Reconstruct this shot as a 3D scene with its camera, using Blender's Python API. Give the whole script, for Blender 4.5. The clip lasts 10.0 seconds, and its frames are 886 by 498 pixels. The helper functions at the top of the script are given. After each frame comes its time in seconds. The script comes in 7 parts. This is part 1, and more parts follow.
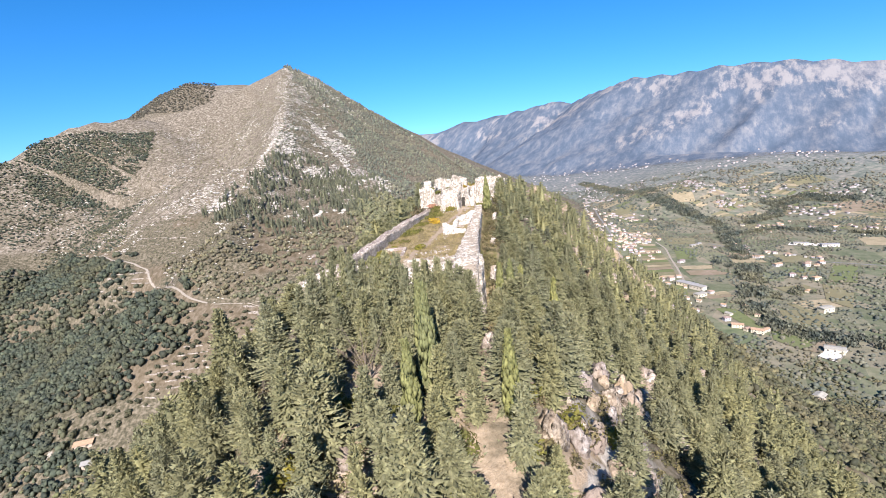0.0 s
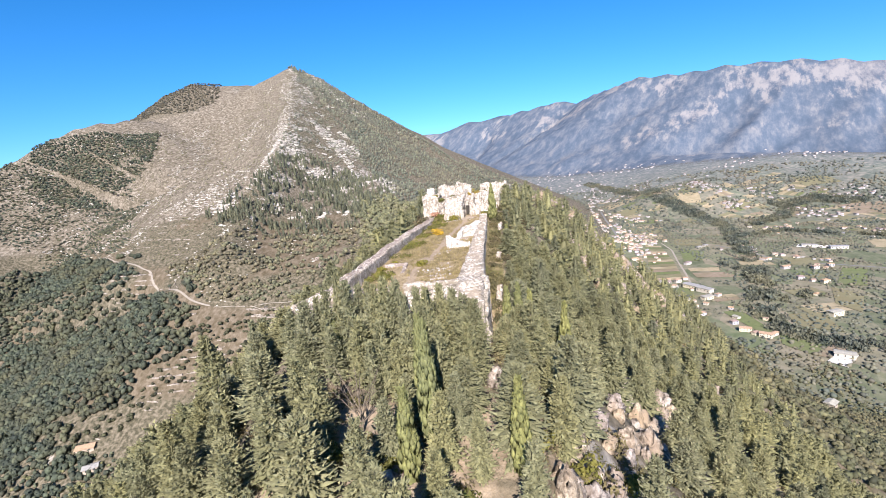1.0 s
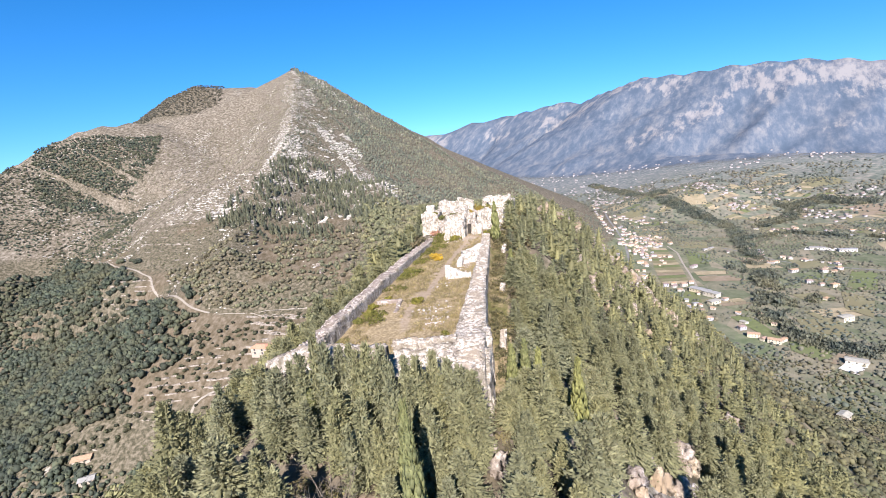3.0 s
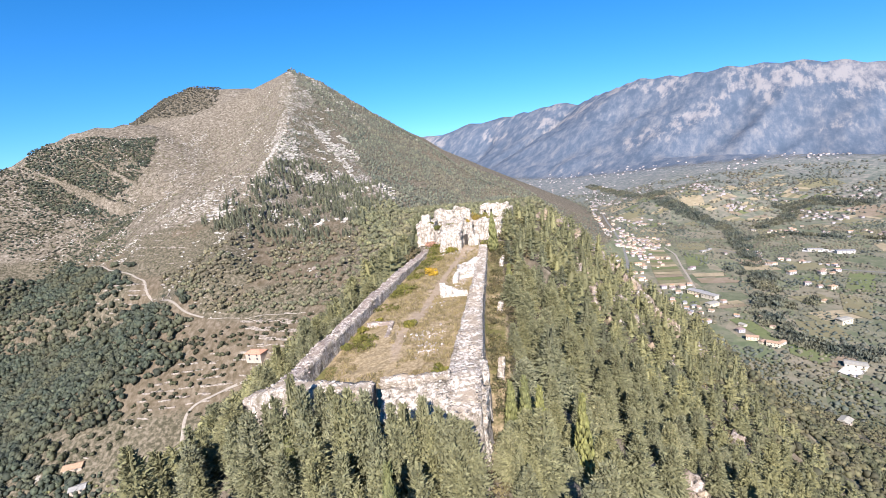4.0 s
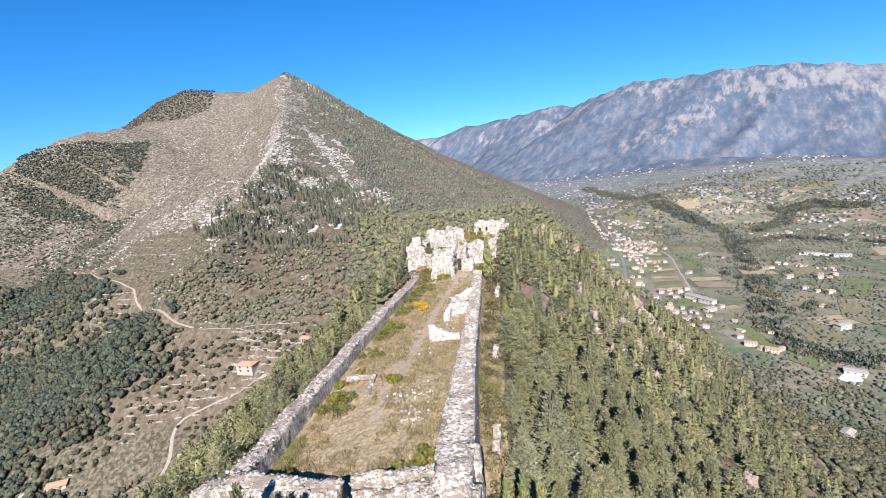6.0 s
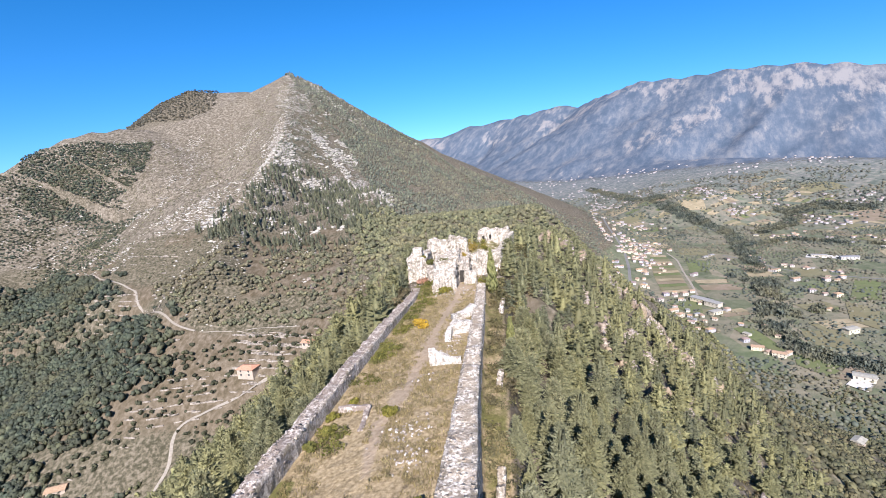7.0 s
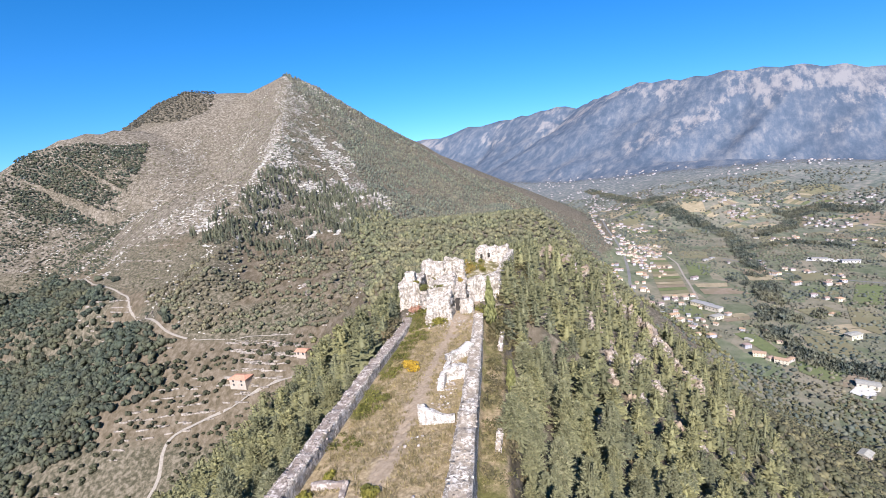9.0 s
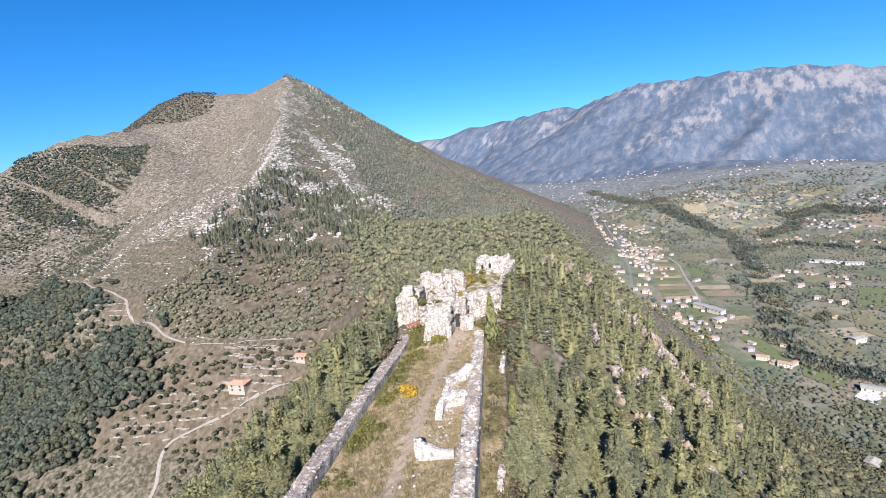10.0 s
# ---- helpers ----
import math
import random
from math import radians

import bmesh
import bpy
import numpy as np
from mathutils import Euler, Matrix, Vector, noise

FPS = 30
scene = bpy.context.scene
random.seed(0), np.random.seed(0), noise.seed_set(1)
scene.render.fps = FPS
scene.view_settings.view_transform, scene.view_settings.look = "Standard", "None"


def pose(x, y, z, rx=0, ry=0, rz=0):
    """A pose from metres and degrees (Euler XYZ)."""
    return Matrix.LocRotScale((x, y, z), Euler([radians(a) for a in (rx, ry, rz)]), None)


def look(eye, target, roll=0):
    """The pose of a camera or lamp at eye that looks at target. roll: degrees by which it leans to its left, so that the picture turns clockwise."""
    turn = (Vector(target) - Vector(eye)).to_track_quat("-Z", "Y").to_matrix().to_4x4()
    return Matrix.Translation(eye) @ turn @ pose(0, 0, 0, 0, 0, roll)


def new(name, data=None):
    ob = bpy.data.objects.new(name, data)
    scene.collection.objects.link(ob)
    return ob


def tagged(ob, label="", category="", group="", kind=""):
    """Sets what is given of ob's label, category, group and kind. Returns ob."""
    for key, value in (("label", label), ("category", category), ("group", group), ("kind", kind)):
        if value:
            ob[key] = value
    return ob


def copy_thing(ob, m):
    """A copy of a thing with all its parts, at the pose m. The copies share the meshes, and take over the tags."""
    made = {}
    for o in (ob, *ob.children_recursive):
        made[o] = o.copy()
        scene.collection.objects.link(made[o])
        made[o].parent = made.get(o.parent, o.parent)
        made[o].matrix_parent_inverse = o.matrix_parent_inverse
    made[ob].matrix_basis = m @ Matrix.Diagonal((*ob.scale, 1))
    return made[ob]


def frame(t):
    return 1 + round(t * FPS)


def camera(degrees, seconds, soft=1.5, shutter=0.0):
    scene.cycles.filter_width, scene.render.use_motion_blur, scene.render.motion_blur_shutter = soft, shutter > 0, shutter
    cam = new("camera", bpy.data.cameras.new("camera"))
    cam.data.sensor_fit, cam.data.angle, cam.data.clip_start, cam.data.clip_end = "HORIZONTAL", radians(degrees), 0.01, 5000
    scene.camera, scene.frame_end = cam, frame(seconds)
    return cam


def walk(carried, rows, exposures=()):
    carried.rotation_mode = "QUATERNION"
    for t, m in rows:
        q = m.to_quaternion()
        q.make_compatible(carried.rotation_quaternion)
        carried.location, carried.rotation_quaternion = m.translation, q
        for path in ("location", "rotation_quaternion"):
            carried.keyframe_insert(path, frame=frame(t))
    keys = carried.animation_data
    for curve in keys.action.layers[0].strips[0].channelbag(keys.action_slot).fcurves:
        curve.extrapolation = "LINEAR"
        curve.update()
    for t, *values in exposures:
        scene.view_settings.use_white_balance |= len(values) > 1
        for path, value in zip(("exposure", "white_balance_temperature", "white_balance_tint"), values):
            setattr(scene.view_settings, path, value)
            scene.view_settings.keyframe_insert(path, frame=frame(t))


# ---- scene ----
# ---- camera ----
cam = camera(85.2, 10.0, 0.8)
PATH = [
    (0, (-0.495, -74.098, 12.67), (-0.585, -72.139, 12.276), -5.3),
    (0.5, (-0.483, -72.016, 13.3), (-0.594, -70.058, 12.906), -5.4),
    (1, (-0.332, -70.255, 14.029), (-0.44, -68.297, 13.637), -5.3),
    (1.5, (-0.102, -68.581, 14.751), (-0.199, -66.622, 14.361), -5.6),
    (2, (0.037, -66.834, 15.46), (-0.074, -64.875, 15.072), -5.6),
    (2.5, (0.192, -65.243, 16.17), (0.066, -63.285, 15.781), -5.4),
    (4, (0.728, -59.81, 18.228), (0.615, -57.852, 17.841), -5.4),
    (4.5, (0.893, -58.041, 18.955), (0.776, -56.082, 18.57), -5.4),
    (5, (1.077, -56.489, 19.734), (0.96, -54.529, 19.349), -5.4),
    (5.5, (1.389, -54.929, 20.5), (1.296, -52.968, 20.118), -5.5),
    (7, (1.861, -49.131, 22.355), (1.749, -47.17, 21.976), -5.4),
    (7.5, (2.029, -47.141, 22.971), (1.92, -45.18, 22.594), -5.4),
    (8, (2.191, -45.435, 23.678), (2.082, -43.474, 23.301), -5.4),
    (8.5, (2.423, -43.713, 24.358), (2.319, -41.752, 23.98), -5.3),
    (9, (2.556, -41.995, 25.06), (2.449, -40.034, 24.682), -5.3),
    (9.5, (2.689, -40.288, 25.774), (2.58, -38.327, 25.397), -5.3),
    (10, (2.832, -38.611, 26.497), (2.721, -36.65, 26.121), -5.3),
]
walk(cam, [(t, look(eye, target, roll)) for t, eye, target, roll in PATH], [(0, 1.58, 6520, 18), (2.5, 1.58, 6480, 18), (6, 1.45, 6330, 18), (10, 1.39, 6180, 18)])

# ---- light ----
SUN_AZ, SUN_EL = radians(181.0), radians(35.0)     # clockwise from +y, the way the sun stands
sun_dir = Vector((math.sin(SUN_AZ) * math.cos(SUN_EL), math.cos(SUN_AZ) * math.cos(SUN_EL), math.sin(SUN_EL)))
sun_data = bpy.data.lights.new("sun", "SUN")
sun_data.energy, sun_data.angle, sun_data.color = 4.7, radians(0.53), (1.0, 0.94, 0.84)
sun = new("sun", sun_data)
sun.matrix_world = look(sun_dir * 800, (0, 0, 0))
world = bpy.data.worlds.new("sky")
scene.world = world
world.use_nodes = True
wn = world.node_tree
sky = wn.nodes.new("ShaderNodeTexSky")
sky.sky_type, sky.sun_disc = "NISHITA", False
sky.sun_elevation, sky.sun_rotation = SUN_EL, SUN_AZ
sky.altitude, sky.air_density, sky.dust_density, sky.ozone_density = 1200, 0.95, 0.0, 6.0
deep = wn.nodes.new("ShaderNodeHueSaturation")
deep.inputs["Hue"].default_value = 0.497
deep.inputs["Saturation"].default_value = 1.25
over = wn.nodes.new("ShaderNodeTexCoord")
lift = wn.nodes.new("ShaderNodeVectorMath")
lift.inputs[1].default_value = (0, 0, 0.07)
wn.links.new(over.outputs["Generated"], lift.inputs[0])
wn.links.new(lift.outputs[0], sky.inputs[0])
wn.links.new(sky.outputs[0], deep.inputs["Color"])
wn.links.new(deep.outputs[0], wn.nodes["Background"].inputs[0])
wn.nodes["Background"].inputs[1].default_value = 0.072


# ---- land form ----
def lattice(ix, iy, seed):
    """Repeatable numbers between 0 and 1 on a lattice."""
    h = (ix.astype(np.int64) * 374761393 + iy.astype(np.int64) * 668265263 + seed * 2246822519) & 0xFFFFFFFF
    h = ((h ^ (h >> 13)) * 1274126177) & 0xFFFFFFFF
    return ((h ^ (h >> 16)) & 0xFFFF) / 65535.0


def noise2(x, y, seed=0):
    x, y = np.asarray(x, float), np.asarray(y, float)
    ix, iy = np.floor(x), np.floor(y)
    fx, fy = x - ix, y - iy
    fx, fy = fx * fx * (3 - 2 * fx), fy * fy * (3 - 2 * fy)
    a, b = lattice(ix, iy, seed), lattice(ix + 1, iy, seed)
    c, d = lattice(ix, iy + 1, seed), lattice(ix + 1, iy + 1, seed)
    return (a + (b - a) * fx) * (1 - fy) + (c + (d - c) * fx) * fy


def fbm(x, y, size, octaves=4, seed=0, gain=0.5):
    """Noise about 0, within -1 and 1, whose largest lumps are size metres wide."""
    total, amp, norm = 0.0, 1.0, 0.0
    for k in range(octaves):
        total = total + amp * (2 * noise2(np.asarray(x) / size * 2 ** k + 17.3 * k, np.asarray(y) / size * 2 ** k - 9.1 * k, seed + k) - 1)
        norm, amp = norm + amp, amp * gain
    return total / norm


def smooth(a, b, v):
    t = np.clip((np.asarray(v, float) - a) / (b - a), 0, 1)
    return t * t * (3 - 2 * t)


def smax(a, b, k):
    h = np.clip(0.5 + 0.5 * (a - b) / k, 0, 1)
    return b + (a - b) * h + k * h * (1 - h)


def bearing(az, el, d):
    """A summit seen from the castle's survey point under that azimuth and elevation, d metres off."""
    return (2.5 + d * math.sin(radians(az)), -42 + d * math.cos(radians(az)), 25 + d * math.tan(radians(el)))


def crest(x, y, line):
    """Distance to a crest line, the height of its nearest place, and how far along it that lies."""
    best, top, along = np.full(np.shape(x), 1e9), np.zeros(np.shape(x)), np.zeros(np.shape(x))
    run = 0.0
    for (x0, y0, z0), (x1, y1, z1) in zip(line[:-1], line[1:]):
        length = math.hypot(x1 - x0, y1 - y0)
        t = np.clip(((x - x0) * (x1 - x0) + (y - y0) * (y1 - y0)) / length ** 2, 0, 1)
        d = np.hypot(x - x0 - t * (x1 - x0), y - y0 - t * (y1 - y0))
        near = d < best
        best, top = np.where(near, d, best), np.where(near, z0 + t * (z1 - z0), top)
        along = np.where(near, run + t * length, along)
        run += length
    return best, top, along


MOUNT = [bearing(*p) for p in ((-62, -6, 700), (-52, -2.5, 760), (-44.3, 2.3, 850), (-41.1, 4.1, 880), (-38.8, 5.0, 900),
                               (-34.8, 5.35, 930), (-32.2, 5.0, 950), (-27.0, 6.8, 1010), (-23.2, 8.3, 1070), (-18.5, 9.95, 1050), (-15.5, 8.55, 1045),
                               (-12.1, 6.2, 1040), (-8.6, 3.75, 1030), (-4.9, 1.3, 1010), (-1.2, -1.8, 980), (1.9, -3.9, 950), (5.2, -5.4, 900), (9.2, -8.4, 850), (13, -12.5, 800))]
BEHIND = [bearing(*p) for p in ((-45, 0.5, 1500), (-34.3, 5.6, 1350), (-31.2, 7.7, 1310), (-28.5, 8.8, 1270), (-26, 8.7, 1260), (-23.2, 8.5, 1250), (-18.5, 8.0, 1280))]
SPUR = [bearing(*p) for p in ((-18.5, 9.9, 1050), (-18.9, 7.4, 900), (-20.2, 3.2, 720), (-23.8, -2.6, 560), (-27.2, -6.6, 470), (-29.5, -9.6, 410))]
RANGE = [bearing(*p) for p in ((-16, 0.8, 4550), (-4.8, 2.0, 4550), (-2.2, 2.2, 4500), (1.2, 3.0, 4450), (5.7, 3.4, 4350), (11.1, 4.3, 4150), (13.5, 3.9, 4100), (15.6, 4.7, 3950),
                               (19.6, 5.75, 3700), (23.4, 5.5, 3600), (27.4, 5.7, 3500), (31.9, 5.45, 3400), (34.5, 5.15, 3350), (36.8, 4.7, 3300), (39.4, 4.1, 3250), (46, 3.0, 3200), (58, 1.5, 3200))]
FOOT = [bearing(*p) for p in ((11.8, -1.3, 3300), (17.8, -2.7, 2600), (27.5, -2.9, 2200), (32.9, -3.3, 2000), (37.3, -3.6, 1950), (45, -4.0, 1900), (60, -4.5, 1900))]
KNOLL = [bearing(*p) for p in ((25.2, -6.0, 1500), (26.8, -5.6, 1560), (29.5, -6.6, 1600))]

# the castle's spur: along y, its left and right brink and its height
RIDGE_Y = (-220, -110, -80, -55, -45, -30, -27, -5, 12, 27, 45, 62, 92, 130, 200, 300, 397, 520, 640)
BRINK_L = (-8, -8, -9, -13, -15, -19, -19, -14, -11.5, -9.5, -9, -2, 14, 8, -20, -70, -112, -112, -110)
BRINK_R = (2, 2, 2, 2, 2.5, 3, 3.2, 4.2, 5.2, 6.5, 9, 13, 28, 30, 30, 42, 68, 75, 75)
RIDGE_Z = (-100, -36, -21, -9.5, -5.5, -3.6, -3.2, -0.8, -0.2, 0.5, 0.4, -0.5, -5.5, -15, -42, -52, -33, -48, -70)
WALL_L = ((-23.5, -16.8), (26.5, -8.6))            # outer edge of the west wall: y, x
WALL_R_Y, WALL_R_OUT, WALL_R_IN = (-31, -22.5, -10, 0, 14, 28), (0.5, 1.0, 1.4, 2.0, 3.0, 3.9), (-1.8, -1.7, -0.65, 0.3, 1.4, 2.5)


def wall_left(y):
    return np.interp(y, [p[0] for p in WALL_L], [p[1] for p in WALL_L])


def in_yard(x, y):
    return (y > -26.5) & (y < 40) & (x > wall_left(y) + 0.5) & (x < np.interp(y, WALL_R_Y, WALL_R_OUT) - 0.4)


def land(x, y):
    """The height of the ground."""
    x, y = np.asarray(x, float), np.asarray(y, float)
    r = np.hypot(x, y + 42)
    floor = -195 + 100 * smooth(1200, 4200, r) + 2.5 * fbm(x, y, 260, 3, 5)
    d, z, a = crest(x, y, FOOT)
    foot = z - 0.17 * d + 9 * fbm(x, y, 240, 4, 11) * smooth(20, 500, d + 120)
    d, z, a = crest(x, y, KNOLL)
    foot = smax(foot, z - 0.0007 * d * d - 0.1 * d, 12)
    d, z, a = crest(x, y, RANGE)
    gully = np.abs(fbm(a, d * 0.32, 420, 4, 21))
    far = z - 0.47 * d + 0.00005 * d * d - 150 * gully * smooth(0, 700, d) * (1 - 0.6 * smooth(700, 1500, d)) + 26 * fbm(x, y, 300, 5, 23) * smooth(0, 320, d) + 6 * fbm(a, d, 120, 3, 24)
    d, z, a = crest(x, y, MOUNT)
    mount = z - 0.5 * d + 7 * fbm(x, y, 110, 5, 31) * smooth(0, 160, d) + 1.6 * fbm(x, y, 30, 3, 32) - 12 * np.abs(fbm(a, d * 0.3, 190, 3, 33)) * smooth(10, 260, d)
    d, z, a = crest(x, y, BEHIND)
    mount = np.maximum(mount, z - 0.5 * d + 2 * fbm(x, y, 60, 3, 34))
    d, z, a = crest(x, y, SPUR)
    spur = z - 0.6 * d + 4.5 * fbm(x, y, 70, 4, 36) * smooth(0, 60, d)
    mount = smax(mount, spur, 18)
    glen = -94 + 0.42 * (y - 221) + 0.12 * (x + 140) - 0.45 * np.maximum(0, 230 - y) + 0.2 * np.minimum(0, x + 320) + 5 * fbm(x, y, 90, 4, 41)
    glen = glen - 30 * smooth(-180, -250, x) * smooth(318, 285, y + 0.25 * (x + 270)) - 0.2 * np.maximum(0, y - 300) * smooth(-230, -180, x) - 0.6 * np.maximum(0, x + 100)
    steps = 3.2
    terrace = np.floor(glen / steps) * steps + steps * smooth(0.55, 1.0, glen / steps - np.floor(glen / steps))
    glen = glen + (terrace - glen) * smooth(-330, -250, x) * 0.7
    glen = np.where(y > 520, glen - 0.55 * (y - 520), glen)
    left, right = np.interp(y, RIDGE_Y, BRINK_L), np.interp(y, RIDGE_Y, BRINK_R)
    top = np.interp(y, RIDGE_Y, RIDGE_Z)
    dl, dr = np.maximum(left - x, 0), np.maximum(x - right, 0)
    wide = smooth(150, 330, y)
    fall = (0.8 - 0.25 * wide) * dl - 0.0005 * dl * dl + np.interp(y, (0, 130, 200, 300, 400), (0.95, 0.95, 0.85, 0.97, 1.1)) * dr - 0.0012 * dr * dr
    fall = fall + 5.0 * smooth(45, 85, dr) * smooth(170, 115, dr) * smooth(10, 50, y) * smooth(170, 130, y)
    fall = np.where((dl > 500) | (dr > 390), 1e3, fall)
    d = dl + dr
    castle = top - fall + (1.9 * fbm(x, y, 26, 4, 51) + 1.1 * np.abs(fbm(x, y, 9, 3, 52))) * smooth(1, 14, d) + 0.3 * fbm(x, y, 5, 3, 53) * smooth(-30, -34, y)
    yard = in_yard(x, y)
    court = 0.085 * np.minimum(0, x + 3) * np.clip((16 - y) / 30, 0, 1.2) + 0.12 * fbm(x, y, 6, 3, 55) + 0.55 * smooth(22, 30, y)
    outside = (y > -27) & (y < 34) & ~yard
    castle = np.where(yard, court, castle - np.where(outside, 1.7 * smooth(0, 2.0, d) + 1.1 * smooth(0, 0.6, x - np.interp(y, WALL_R_Y, WALL_R_OUT) + 0.2), 0))
    h = smax(floor, foot, 25)
    h = smax(h, far, 40)
    h = smax(h, mount, 22)
    h = smax(h, np.where((x < 120) & (r < 1500), glen, -400), 12)
    return smax(h, castle, np.where(np.abs(d) > 40, 6.0, 0.01))
# ---- land form end ----


# ---- materials ----
def node(tree, kind, **given):
    """A node with its inputs set, from numbers or from other nodes' outputs."""
    n = tree.nodes.new(kind)
    for key, value in given.items():
        slot = n.inputs[int(key[1:])] if key[0] == "i" and key[1:].isdigit() else n.inputs[key.replace("_", " ")]
        if isinstance(value, bpy.types.NodeSocket):
            tree.links.new(value, slot)
        else:
            slot.default_value = value
    return n


def rgba(c):
    return (c[0], c[1], c[2], 1.0)


def ramp(tree, fac, stops):
    n = node(tree, "ShaderNodeValToRGB", Fac=fac)
    el = n.color_ramp.elements
    while len(el) < len(stops):
        el.new(0.5)
    for e, (p, c) in zip(el, stops):
        e.position, e.color = p, rgba(c)
    return n.outputs[0]


def mixed(tree, fac, a, b, how="MIX"):
    n = tree.nodes.new("ShaderNodeMix")
    n.data_type, n.blend_type = "RGBA", how
    for slot, value in ((0, fac), (6, a), (7, b)):
        if isinstance(value, bpy.types.NodeSocket):
            tree.links.new(value, n.inputs[slot])
        else:
            n.inputs[slot].default_value = value if slot == 0 else rgba(value)
    return n.outputs[2]


def noise_of(tree, place, scale, detail=4.0, rough=0.55):
    return node(tree, "ShaderNodeTexNoise", Vector=place, Scale=scale, Detail=detail, Roughness=rough).outputs[0]


def span(tree, value, a, b, c=0.0, d=1.0):
    return node(tree, "ShaderNodeMapRange", Value=value, From_Min=a, From_Max=b, To_Min=c, To_Max=d).outputs[0]


def blank(name):
    m = bpy.data.materials.new(name)
    m.use_nodes = True
    return m, m.node_tree, m.node_tree.nodes["Principled BSDF"]


def surface(name, stops, fine, coarse, rough=0.9, bump=0.3, grain=0.05, tint=None, spread=0.0, island=0.0, metal=0.0):
    """A material with colour stops over a fine noise, tinted in large patches. fine, coarse: lumps per metre. spread: how far
    things differ from each other; island: how far loose pieces of one mesh do."""
    m, t, bsdf = blank(name)
    place = node(t, "ShaderNodeNewGeometry").outputs["Position"]
    col = ramp(t, noise_of(t, place, fine, 5.0, 0.62), stops)
    if tint:
        col = mixed(t, span(t, noise_of(t, place, coarse, 3.0), 0.42, 0.62), col, tint)
    if spread:
        r = node(t, "ShaderNodeObjectInfo").outputs["Random"]
        col = mixed(t, 1.0, col, ramp(t, r, ((0, (1 - spread, 1 - spread * 0.75, 1 + spread * 0.1)), (0.5, (1, 1, 1)), (1, (1 + spread, 1 + spread * 0.75, 1 - spread * 0.2)))), "MULTIPLY")
    if island:
        r = node(t, "ShaderNodeNewGeometry").outputs["Random Per Island"]
        col = mixed(t, 1.0, col, ramp(t, r, ((0, (1 - island,) * 3), (1, (1 + island, 1 + island, 1 + island * 0.6)))), "MULTIPLY")
    t.links.new(col, bsdf.inputs["Base Color"])
    bsdf.inputs["Roughness"].default_value, bsdf.inputs["Metallic"].default_value = rough, metal
    bsdf.inputs["Specular IOR Level"].default_value = 0.25
    if bump:
        b = node(t, "ShaderNodeBump", Strength=bump, Distance=grain, Height=noise_of(t, place, fine * 1.7, 6.0, 0.7))
        t.links.new(b.outputs[0], bsdf.inputs["Normal"])
    return m


